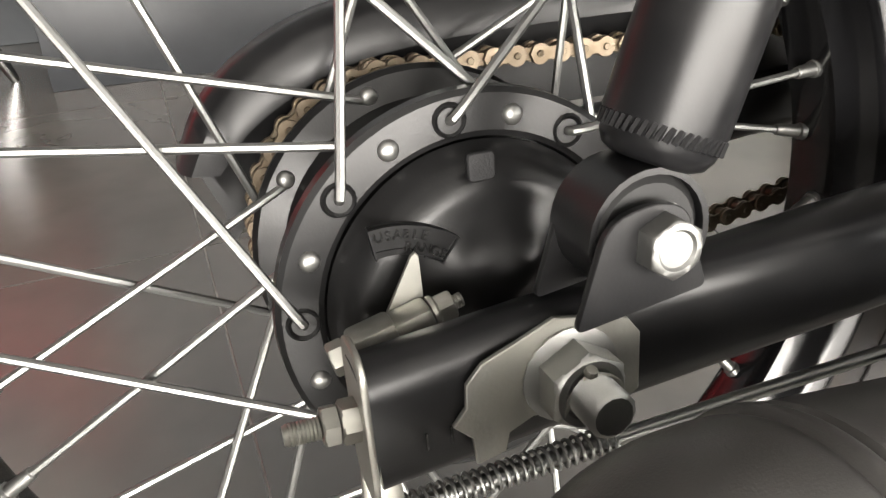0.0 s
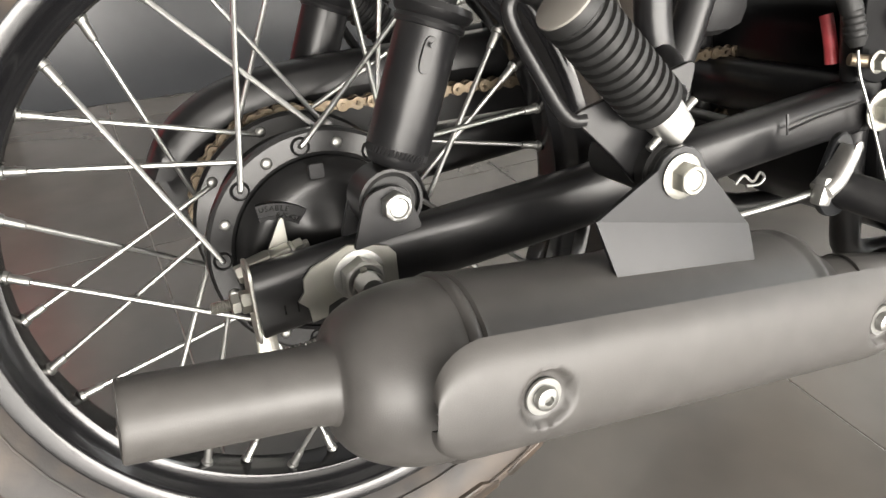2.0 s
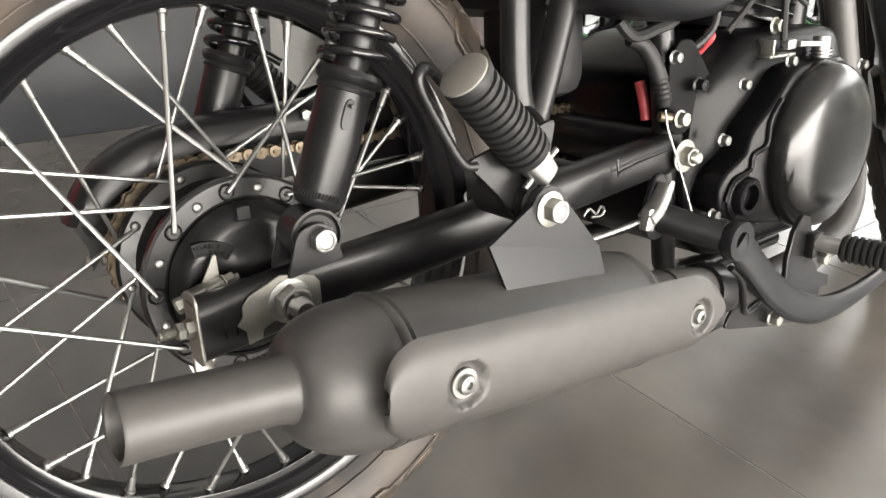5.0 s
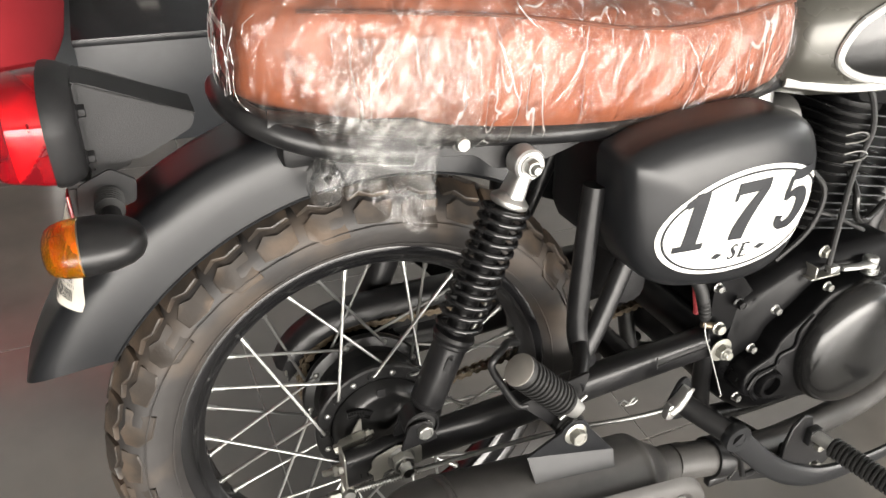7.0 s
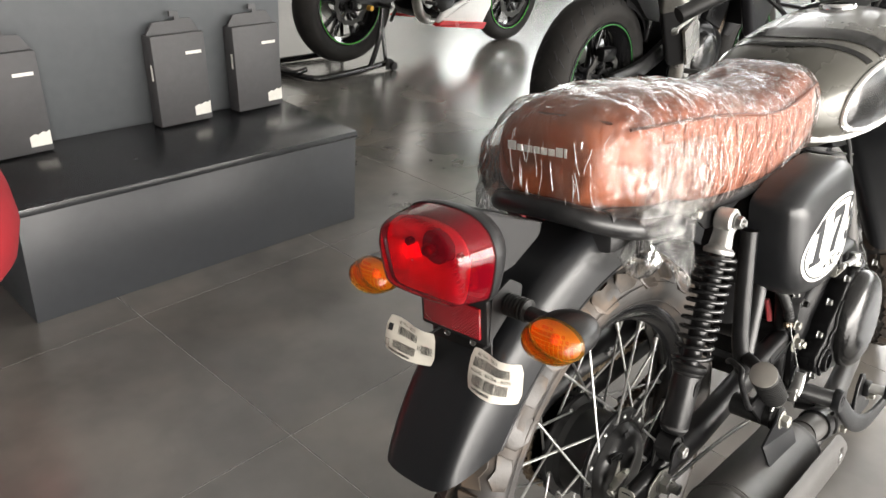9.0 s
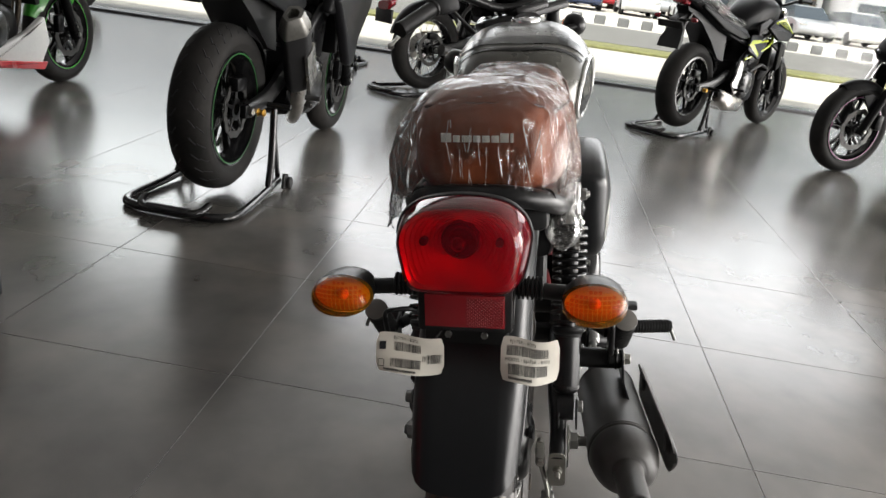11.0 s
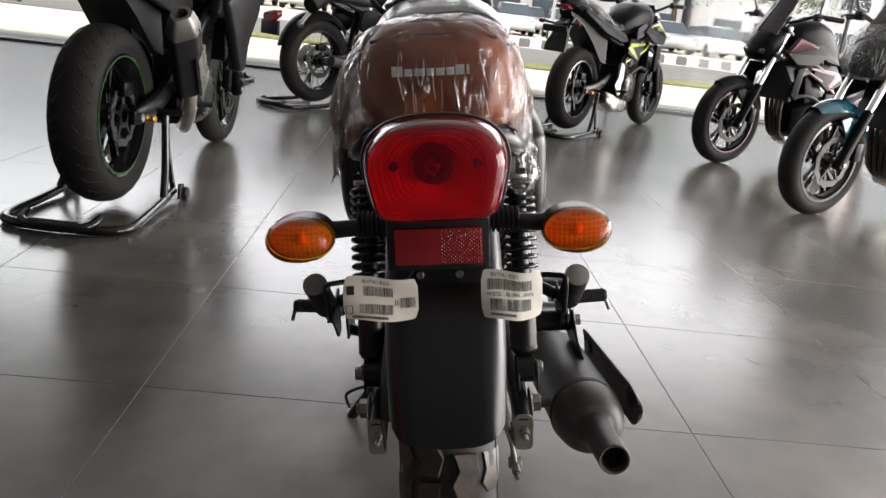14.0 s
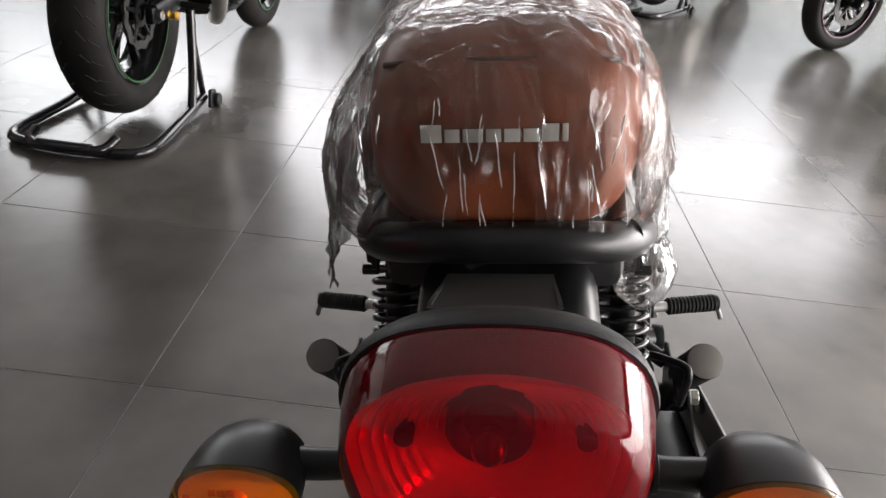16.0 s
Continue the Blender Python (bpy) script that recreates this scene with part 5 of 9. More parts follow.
LETTERS = {"S": [[(0.56, 0.80, 0.08), (0.45, 0.93, 0.08), (0.28, 0.93, 0.11), (0.16, 0.76, 0.15), (0.30, 0.56, 0.18), (0.48, 0.38, 0.18), (0.50, 0.18, 0.14), (0.32, 0.06, 0.10), (0.14, 0.08, 0.08), (0.06, 0.24, 0.08)]],
           "E": [[(0.16, 0.02, 0.17), (0.16, 0.5, 0.17), (0.16, 0.98, 0.17)], [(0.0, 0.05, 0.08), (0.3, 0.05, 0.08), (0.62, 0.06, 0.09)], [(0.0, 0.95, 0.08), (0.3, 0.95, 0.08), (0.60, 0.94, 0.09)],
                 [(0.16, 0.51, 0.08), (0.3, 0.51, 0.08), (0.46, 0.51, 0.10)], [(0.61, 0.04, 0.07), (0.64, 0.14, 0.06), (0.66, 0.24, 0.05)], [(0.59, 0.96, 0.07), (0.60, 0.86, 0.06), (0.61, 0.76, 0.05)]]}
for ch, ax in (("S", -0.0185), ("E", -0.004)):
    part("letter", serif_digit(LETTERS[ch], (ax, -0.0455), 0.0185, 0.2), M_INK, right_cover, "", 0)
for du, dv in ((-0.033, -0.0375), (0.026, -0.0355)):
    p = OC + FORE * du + UP * dv + Vector((0, -(skin(du, dv) + 0.0016), 0))
    bm = bmesh.new()
    plate(bm, [(-0.008, -0.001), (0, -0.0035), (0.008, 0.001), (0, 0.0035)], p, FORE, UP, 0.0002)
    part("print_diamond", bm, M_INK, right_cover, smooth=0)

# -- fuel tank --
def tank_ring(x, low, high, half, n=48):
    out = []
    for k in range(n):
        a = 2 * math.pi * k / n
        c, s = math.cos(a), math.sin(a)
        y = half * math.copysign(abs(c) ** 0.7, c)
        z = math.copysign(abs(s) ** 0.75, s)
        zz = (low + high) / 2 + z * (high - low) / 2
        if z > 0:
            y *= 1 - 0.10 * z ** 2
        else:
            y *= 1 - 0.06 * z ** 2
        out.append(Vector((x, CY + y, zz)))
    return out


TANK = [(0.487, 0.668, 0.760, 0.070), (0.493, 0.660, 0.785, 0.090), (0.515, 0.652, 0.803, 0.108), (0.56, 0.644, 0.822, 0.126), (0.63, 0.640, 0.839, 0.141), (0.71, 0.640, 0.854, 0.149),
        (0.79, 0.645, 0.863, 0.149), (0.86, 0.655, 0.862, 0.140), (0.91, 0.670, 0.853, 0.122), (0.935, 0.69, 0.842, 0.10), (0.945, 0.72, 0.82, 0.075)]
tank = bk("fuel_tank", loft(bmesh.new(), [tank_ring(*r) for r in TANK]), M_TANK, "dark silver teardrop fuel tank with black stripes", 60)


def tank_at(x, a, lift):
    lo, hi, half = (float(np.interp(x, [r[0] for r in TANK], [r[k] for r in TANK])) for k in (1, 2, 3))
    mid, hh = (lo + hi) / 2, (hi - lo) / 2
    c, s = math.cos(a), math.sin(a)
    y = (half + lift) * math.copysign(abs(c) ** 0.7, c)
    z = math.copysign(abs(s) ** 0.75, s)
    y *= 1 - (0.10 if z > 0 else 0.06) * z ** 2
    return Vector((x, CY + y, mid + z * (hh + lift)))


for x0, x1, lift in ((0.584, 0.634, 0.0014), (0.548, 0.564, 0.0014)):
    rows = []
    for i in range(49):
        a = radians(26 + 128 * i / 48)
        y = tank_at(x0, a, lift).y - CY
        rows.append([tank_at(x0 + (x1 - x0) * k / 5 + 0.085 * (y / 0.14) ** 2, a, lift) for k in range(6)])
    part("stripe", sheet(bmesh.new(), rows), M_STRIPE, tank, "black tank stripe", 60)
for s in (-1, 1):   # knee panel and its bright border
    rows, edge = [], []
    for i in range(25):
        t = i / 24
        x = 0.535 + 0.24 * t
        span = math.sqrt(max(0.0, 1 - (2 * t - 1) ** 2))
        rows.append([tank_at(x, radians(-8 + 2 + span * 26 * (k / 6 * 2 - 1)) if s > 0 else math.pi - radians(-8 + 2 + span * 26 * (k / 6 * 2 - 1)), 0.0022) for k in range(7)])
    part("knee_panel", sheet(bmesh.new(), rows), M_COVER, tank, "grey knee panel", 60)
    ring = []
    for i in range(28):
        f = 2 * math.pi * i / 28
        turn = radians(-6 + 26 * math.sin(f))
        ring.append(tank_at(0.655 + 0.12 * math.cos(f), turn if s > 0 else math.pi - turn, 0.0022))
    part("panel_border", tube(bmesh.new(), ring, 0.005, 8, 3, True), M_SILVER, tank, "bright silver border")
    part("lower_trim", tube(bmesh.new(), [tank_at(x, radians(-38) if s > 0 else math.pi + radians(38), 0.001) for x in (0.50, 0.56, 0.64, 0.72, 0.80, 0.88)], 0.006, 8, 5), M_SILVER, tank)
bm = bmesh.new()
lathe(bm, [(0, 0), (0.033, 0), (0.033, 0.006), (0.030, 0.010), (0.012, 0.012), (0, 0.012)], (0.80, CY, 0.860), (0, 0, 1), 32)
part("filler_cap", bm, M_CHROME, tank)

# -- tail lamp --
def lamp_outline(k):
    """Rear outline of the tail lamp: an arched top over a narrower base."""
    half = [(0.0, 0.695), (0.36, 0.67), (0.67, 0.585), (0.905, 0.39), (1.0, 0.14), (0.995, -0.04), (0.955, -0.28), (0.895, -0.53), (0.825, -0.655), (0.67, -0.718), (0.33, -0.737), (0.0, -0.74)]
    ring = curve([(y, 0, z) for y, z in half] + [(-y, 0, z) for y, z in half[-2:0:-1]], 3, True)
    start = min(range(len(ring)), key=lambda i: abs(ring[i].z - 0.04) + (9 if ring[i].x < 0 else 0))
    ring = [ring[(start - i) % len(ring)] for i in range(len(ring))]
    return [(p.x * 0.0635 * k, p.z * 0.0635 * k) for p in ring]


TC = Vector((-0.27, CY - 0.001, 0.7045))


def lamp_rows(spec):
    rows = []
    for dx, k in spec:
        lean = 0.10 * dx
        rows.append([Vector((TC.x - dx, TC.y - y, TC.z + z + lean * 0.3)) for y, z in lamp_outline(k)])
    return rows


tail = bk("tail_lamp", loft(bmesh.new(), lamp_rows([(-0.018, 0.86), (-0.016, 0.94), (-0.004, 1.05), (0.004, 1.075), (0.0075, 1.06), (0.008, 0.98), (0.004, 0.93)])), M_PLASTIC, "tail lamp with a deep red lens in a black housing", 50)
outer = [(0.0075, 1.035), (0.012, 1.03), (0.030, 0.985), (0.043, 0.945), (0.0485, 0.91), (0.0525, 0.84), (0.0545, 0.70), (0.0558, 0.45), (0.0562, 0.2), (0.0563, 0.02)]
rows = lamp_rows(outer)
lens = part("red_lens", loft(bmesh.new(), rows, caps=False), M_REDLENS, tail, "glossy deep red lens", 60)
# stepped reflector bowl inside
spec = []
for i in range(11):
    k = 0.92 - 0.60 * i / 10
    dx = 0.036 - 0.024 * (i / 10) ** 0.8
    spec += [(dx, k), (dx - 0.0052, k - 0.046)]
rows = []
for dx, k in spec:
    f = (k - 0.28) / 0.62
    rows.append([Vector((TC.x - dx, TC.y - (y * f + k * 0.052 * y / math.hypot(y, z) * (1 - f)), TC.z + z * f + k * 0.052 * z / math.hypot(y, z) * (1 - f))) for y, z in lamp_outline(k)])
part("reflector_bowl", loft(bmesh.new(), rows, caps=False), M_BOWL, tail, "stepped silver reflector", 20)
bm = bmesh.new()
lathe(bm, [(0, 0.0), (0.0185, 0.0), (0.0185, 0.012), (0.0165, 0.014), (0.0115, 0.006), (0, 0.006)], TC + Vector((-0.010, 0.002, 0.004)), (-1, 0, 0), 28)
part("bulb_holder", bm, M_PLASTIC, tail)
bm = bmesh.new()
lathe(bm, [(0.004, 0.0), (0.0065, 0.004), (0.008, 0.010), (0.0065, 0.016), (0.003, 0.019), (0, 0.0195)], TC + Vector((-0.020, 0.002, 0.004)), (-1, 0, 0), 20)
part("bulb", bm, M_GLASSDARK, tail, "dark tinted bulb")
for y in (-0.037, 0.037):
    bm = bmesh.new()
    lathe(bm, [(0, 0), (0.0042, 0), (0.0042, 0.008), (0.0018, 0.0085), (0, 0.0085)], TC + Vector((-0.020, y, 0.004)), (-1, 0, 0), 16)
    part("lens_screw", bm, M_PLASTIC, tail)
for z in (0.012, -0.03):
    bolt(BIKE, TC + Vector((0.017, -0.03, z)), (1, 0, 0), 0.01, 0.006, flange=0.007, mat=M_PLASTIC, name="lamp_nut")

# bracket from mudguard to lamp
bm = bmesh.new()
for s in (-1, 1):
    o = rounded([(-0.252, 0.742), (-0.238, 0.738), (-0.155, 0.703), (-0.160, 0.690), (-0.205, 0.668), (-0.252, 0.662)], 0.006, 3)
    if s < 0:
        plate(bm, o, (0, CY - 0.028, 0), FORE, UP, 0.002)
    else:
        plate(bm, [(-a, b) for a, b in o], (0, CY + 0.028, 0), (-1, 0, 0), UP, 0.002)
loft(bm, [[(-0.252, CY - 0.030, 0.742), (-0.252, CY + 0.030, 0.742), (-0.252, CY + 0.030, 0.7405), (-0.252, CY - 0.030, 0.7405)], [(-0.155, CY - 0.030, 0.704), (-0.155, CY + 0.030, 0.704), (-0.155, CY + 0.030, 0.7025), (-0.155, CY - 0.030, 0.7025)]])
block(bm, (-0.249, CY, 0.70), (0.004, 0.06, 0.08), 0.0015)
bk("lamp_bracket", bm, M_PLASTIC, "black tail lamp bracket")
# number plate holder with red reflector
bm = bmesh.new()
block(bm, (-0.268, CY, 0.628), (0.008, 0.098, 0.052), 0.003)
block(bm, (-0.262, CY, 0.655), (0.02, 0.094, 0.008), 0.002)
for s in (-1, 1):
    plate(bm, rounded([(-0.27, 0.605), (-0.264, 0.655), (-0.235, 0.668), (-0.215, 0.655), (-0.218, 0.635), (-0.24, 0.628)], 0.004, 3), (0, CY + s * 0.047, 0), FORE, UP, 0.003)
block(bm, (-0.259, CY, 0.587), (0.003, 0.088, 0.05), 0.001)
holder = bk("reflector_holder", bm, M_PLASTIC, "black plastic reflector and number plate holder")
bm = bmesh.new()
block(bm, (-0.2735, CY, 0.6265), (0.004, 0.083, 0.036), 0.0015)
part("red_reflector", bm, M_REFLECTOR, holder, "rectangular red reflector")
bm = bmesh.new()
for i in range(19):
    for j in range(9):
        lathe(bm, [(0.00115, 0), (0.0006, 0.0005), (0, 0.0006)], (-0.2755, CY - 0.003 - i * 0.002, 0.6415 - j * 0.0036 - (i % 2) * 0.0018), (-1, 0, 0), 6)
tagged(part("reflector_prism", bm, M_REFLECTOR, holder), kind="stuff")
for s in (-1, 1):
    bolt(BIKE, (-0.2605, CY + s * 0.019, 0.594), (-1, 0, 0), 0.007, 0.003, name="holder_screw")

# -- indicators --
def indicator(side):
    y0 = CY + side * 0.1305
    bm = bmesh.new()
    prof = [(-0.2630, 1.0), (-0.2530, 0.985), (-0.2390, 0.93), (-0.2270, 0.80), (-0.2190, 0.58), (-0.2150, 0.3), (-0.2140, 0.02)]
    rows = [[Vector((x, y0 + yy * k, 0.6365 + zz * k)) for yy, zz in ellipse(0, 0, 0.0325, 0.0212, 40, 2.15)] for x, k in prof]
    loft(bm, rows)
    tube(bm, [(-0.2400, CY + side * 0.046, 0.6425), (-0.2400, CY + side * 0.085, 0.638), (-0.2380, CY + side * 0.108, 0.636)], [0.0088, 0.0085, 0.009], 16, 6)
    pod = bk("indicator", bm, M_SATIN, "orange-lensed turn indicator on a black stalk", 50)
    bm = bmesh.new()
    h = 0.052
    prof = []
    for i in range(6):
        prof += [(0.0095, h + i * 0.0046), (0.0125, h + i * 0.0046 + 0.0008), (0.0125, h + i * 0.0046 + 0.0028), (0.0095, h + i * 0.0046 + 0.0036)]
    lathe(bm, [(0, 0.05)] + prof + [(0, 0.082)], (-0.2400, CY, 0.6425), (0, side, -0.02), 24)
    part("rubber_bellows", bm, M_RUBBER, pod)
    bm = bmesh.new()
    o = [(-0.2640, 1.01), (-0.2690, 1.0), (-0.2765, 0.96), (-0.2840, 0.86), (-0.2885, 0.72), (-0.2910, 0.5), (-0.2922, 0.25), (-0.2925, 0.02)]
    rows = [[Vector((x, y0 + yy * k, 0.6365 + zz * k)) for yy, zz in ellipse(0, 0, 0.0325, 0.0212, 40, 2.15)] for x, k in o]
    loft(bm, rows, caps=False)
    ln = part("orange_lens", bm, M_ORANGE, pod, "ribbed orange lens", 50)
    bm = bmesh.new()   # grid of prisms behind the lens
    for j in range(-6, 7):
        for k in range(-4, 5):
            yy, zz = j * 0.0045, k * 0.0043
            if (yy / 0.028) ** 2 + (zz / 0.0175) ** 2 < 1:
                d = 0.0215 * math.sqrt(1 - ((yy / 0.033) ** 2 + (zz / 0.022) ** 2)) 
                lathe(bm, [(0.0026, 0.0), (0.0019, 0.0012), (0, 0.002)], (-0.2665 - d * 0.85, y0 + yy, 0.6365 + zz), (-1, 0, 0), 4)
    tagged(part("lens_prism", bm, M_ORANGE, pod, smooth=0), kind="stuff")
    bm = bmesh.new()
    loft(bm, [[Vector((-0.2530 - dx, y0 + yy * k, 0.6365 + zz * k)) for yy, zz in ellipse(0, 0, 0.0325, 0.0212, 32)] for dx, k in ((0.012, 0.92), (0.006, 0.6), (0.003, 0.3), (0.002, 0.02))])
    part("reflector_bowl", bm, M_BOWL, pod)
    bm = bmesh.new()
    lathe(bm, [(0.003, 0), (0.006, 0.004), (0.0065, 0.010), (0.004, 0.015), (0, 0.017)], (-0.2550, y0, 0.6365), (-1, 0, 0), 16)
    part("bulb", bm, M_BULB, pod)
    return pod


indicator(-1)
indicator(1)

# -- paper tags stuck under the holder: codes shown as bars --
def paper_tag(y0, y1, z0, z1, bend, bars, wrap=0.0, prints=()):
    w, h = abs(y1 - y0), z1 - z0
    s = 1 if y1 > y0 else -1

    def spot(u, v, lift=0.0):
        x = -0.282 - 0.012 * (1 - v) - bend * math.sin(u * math.pi) * 0.5 + wrap * max(0.0, u - 0.55) ** 1.5 * 0.12 - 0.0025 * math.sin(v * 3.1 + u * 5) - lift
        return Vector((x, y0 + s * w * u, z0 + h * v + 0.003 * math.sin(u * 4.2 + 1.0)))
    rows = []
    for i in range(25):
        u = i / 24
        c = min(1.0, min(u, 1 - u) / 0.10 + 0.55)
        rows.append([spot(u, 0.5 + (v / 10 - 0.5) * c) for v in range(11)])
    tag = bk("paper_tag", sheet(bmesh.new(), rows, 0.0003), M_PAPER, "creased white paper code tag", 60)
    bm = bmesh.new()
    for u0, u1, v0, v1 in bars:
        n = max(2, int((u1 - u0) * 24))
        sheet(bm, [[spot(u0 + (u1 - u0) * i / n, v0 + (v1 - v0) * j / 3, 0.0006) for j in range(4)] for i in range(n + 1)])
    part("code_bar", bm, M_INK, tag, "dark code bars", 0)
    for text, u, v, size in prints:
        o = words(text, size, Matrix.Identity(4), M_INK, tag)
        for q in o.data.vertices:
            q.co = spot(u + q.co.x / w, v + q.co.y / h, 0.0007)
    return tag


def code(u0, u1, v0, v1, n, seed):
    """Bars of uneven width across a strip."""
    rnd = random.Random(seed)
    out, u = [], u0
    while u < u1:
        w = rnd.choice((0.004, 0.004, 0.007, 0.010))
        out.append((u, min(u + w, u1), v0, v1))
        u += w + rnd.choice((0.004, 0.006, 0.009))
    return out


def line_of_print(u0, u1, v0, v1, seed):
    rnd = random.Random(seed)
    out, u = [], u0
    while u < u1:
        w = rnd.choice((0.010, 0.012, 0.015))
        out.append((u, min(u + w, u1), v0, v1))
        u += w + 0.006
    return out


bars = code(0.27, 0.66, 0.56, 0.78, 30, 1) + code(0.22, 0.66, 0.16, 0.38, 30, 2) + code(0.75, 0.96, 0.30, 0.55, 16, 3) + line_of_print(0.12, 0.6, 0.05, 0.11, 5)
bars += [(0.05, 0.15, 0.58, 0.78), (0.03, 0.13, 0.14, 0.155), (0.03, 0.13, 0.325, 0.34), (0.03, 0.04, 0.14, 0.34), (0.12, 0.13, 0.14, 0.34), (0.69, 0.70, 0.36, 0.5), (0.72, 0.73, 0.36, 0.5)]
paper_tag(0.086, 0.016, 0.562, 0.600, 0.004, bars, 0.2, [("BJ175A - B372", 0.44, 0.88, 0.0043)])
bars = code(0.10, 0.82, 0.60, 0.82, 40, 6) + code(0.14, 0.80, 0.18, 0.42, 40, 7) + line_of_print(0.14, 0.55, 0.07, 0.13, 10)
paper_tag(-0.0435, -0.1025, 0.559, 0.602, 0.008, bars, 0.4, [("BJ175A - B372", 0.38, 0.90, 0.0045), ("MODEL : BJ175A - B372", 0.46, 0.51, 0.0045)])
for y in (0.02, -0.05):
    bm = tube(bmesh.new(), [(-0.262, y, 0.60), (-0.272, y + 0.004, 0.597), (-0.280, y + 0.006, 0.594)], 0.0014, 6, 4)
    bk("tag_wire", bm, M_PLASTIC)


# -- engine --
def slab(bm, outline, y0, y1, round_to=0.012, n=3, radius=0.02):
    """A cast body: an outline in x, z between two sides, its edges rounded off."""
    o = rounded(outline, radius, n)
    mx, mz = sum(p.x for p in o) / len(o), sum(p.y for p in o) / len(o)
    rows = []
    for y, k in ((y0, 1 - round_to / 0.13), (y0 + (y1 - y0) * 0.03, 1 - round_to * 0.3 / 0.13), (y0 + (y1 - y0) * 0.10, 1.0), (y1 - (y1 - y0) * 0.10, 1.0), (y1 - (y1 - y0) * 0.03, 1 - round_to * 0.3 / 0.13), (y1, 1 - round_to / 0.13)):
        rows.append([Vector((mx + (p.x - mx) * k, y, mz + (p.y - mz) * k)) for p in o])
    return loft(bm, rows)


bm = bmesh.new()
slab(bm, [(0.455, 0.30), (0.47, 0.405), (0.56, 0.445), (0.74, 0.445), (0.80, 0.36), (0.80, 0.24), (0.72, 0.195), (0.52, 0.20), (0.47, 0.24)], CY - 0.118, CY + 0.118)
crankcase = bk("crankcase", bm, M_ENGINE, "black painted engine crankcase")
bm = bmesh.new()
slab(bm, [(0.468, 0.275), (0.472, 0.312), (0.515, 0.330), (0.520, 0.352), (0.560, 0.380), (0.590, 0.410), (0.690, 0.415), (0.757, 0.36), (0.765, 0.27), (0.69, 0.225), (0.60, 0.235), (0.52, 0.252)], CY - 0.150, CY - 0.105, 0.006, 3, 0.015)
bk("crankcase_cover", bm, M_ENGINE, "black cast right engine cover", 45)
bm = bmesh.new()
cc = Vector((0.648, CY - 0.142, 0.318))
lathe(bm, [(0.094, 0.0), (0.0955, 0.006), (0.0945, 0.016), (0.090, 0.026), (0.082, 0.0325), (0.068, 0.037), (0.045, 0.0395), (0.02, 0.0405), (0, 0.0406)], cc, (0, -1, 0), 64)
clutch_cover = bk("clutch_cover", bm, M_COVER, "satin dark grey domed clutch cover", 60)
bm = bmesh.new()
lathe(bm, [(0, -0.004), (0.013, -0.004), (0.0138, 0.010), (0.019, 0.010), (0.0205, 0.008), (0.0215, 0.0)], (0.513, CY - 0.1495, 0.2845), (0, -1, 0), 32)
tube(bm, [(0.513, CY - 0.151, 0.309), (0.490, CY - 0.150, 0.300), (0.485, CY - 0.150, 0.280), (0.498, CY - 0.150, 0.262)], 0.004, 8, 5)
bk("shaft_boss", bm, M_ENGINE)
bm = bmesh.new()
tube(bm, [(0.567, CY - 0.1505, 0.380), (0.548, CY - 0.1515, 0.360), (0.545, CY - 0.1515, 0.335), (0.522, CY - 0.1515, 0.327), (0.518, CY - 0.1515, 0.312), (0.490, CY - 0.1515, 0.305), (0.478, CY - 0.1515, 0.285)], 0.003, 8, 6)
bk("cover_gasket_edge", bm, M_ENGINE)
for x, y, z in ((0.428, -0.119, 0.433), (0.499, -0.150, 0.402), (0.465, -0.150, 0.273), (0.581, -0.150, 0.418), (0.735, -0.152, 0.40), (0.765, -0.152, 0.32), (0.62, -0.151, 0.238), (0.705, -0.151, 0.230), (0.472, -0.150, 0.350)):
    bolt(BIKE, (x, y, z), RIGHT, 0.0092, 0.0065, flange=0.0068, name="engine_bolt", turn=x * 40)
bolt(BIKE, (0.465, -0.122, 0.403), RIGHT, 0.011, 0.008, flange=0.008, mat=M_HUB, name="engine_bolt", turn=0.4)
bm = bmesh.new()   # rear engine mounting plate
plate(bm, rounded([(0.427, 0.425), (0.44, 0.448), (0.462, 0.448), (0.503, 0.40), (0.49, 0.37), (0.452, 0.352), (0.43, 0.36)], 0.008, 3), (0, CY - 0.106, 0), FORE, UP, 0.005, 0.0008)
bk("engine_mount_plate", bm, M_ENGINE)
for x, y, z in ((0.437, -0.124, 0.373), (0.595, -0.122, 0.452)):
    bolt(BIKE, (x, y, z), RIGHT, 0.0125, 0.007, flange=0.009, mat=M_ZINC, name="mount_bolt", turn=0.5)

# cylinder with cooling fins, head, carburettor
axis = Vector((0.20, 0, 0.98)).normalized()
base = Vector((0.655, CY, 0.44))
fx = Vector((axis.z, 0, -axis.x))
cyl = bk("cylinder", lathe(bmesh.new(), [(0, 0), (0.055, 0), (0.055, 0.21), (0, 0.21)], base, axis, 32), M_ENGINE, "black finned air-cooled cylinder")
for i in range(13):
    h = 0.012 + i * 0.0135
    k = 1.0 if i > 2 else 0.88
    bm = bmesh.new()
    o = rounded([(-0.072 * k, -0.082 * k), (0.075 * k, -0.082 * k), (0.075 * k, 0.082 * k), (-0.072 * k, 0.082 * k)], 0.02, 4)
    plate(bm, o, base + axis * h, fx, Vector((0, 1, 0)), 0.0028, 0.0006)
    part("cooling_fin", bm, M_ENGINE, cyl)
    # a satin grey bead follows part of the fin's outline
    bm = bmesh.new()
    edge = [base + axis * (h + 0.0014) + fx * p.x * 1.002 + Vector((0, p.y * 1.004, 0)) for p in o]
    tube(bm, edge[-2:] + edge[:7], 0.0008, 6, 1)
    part("fin_edge", bm, M_COVER, cyl, "thin satin grey bead along the fin edge")
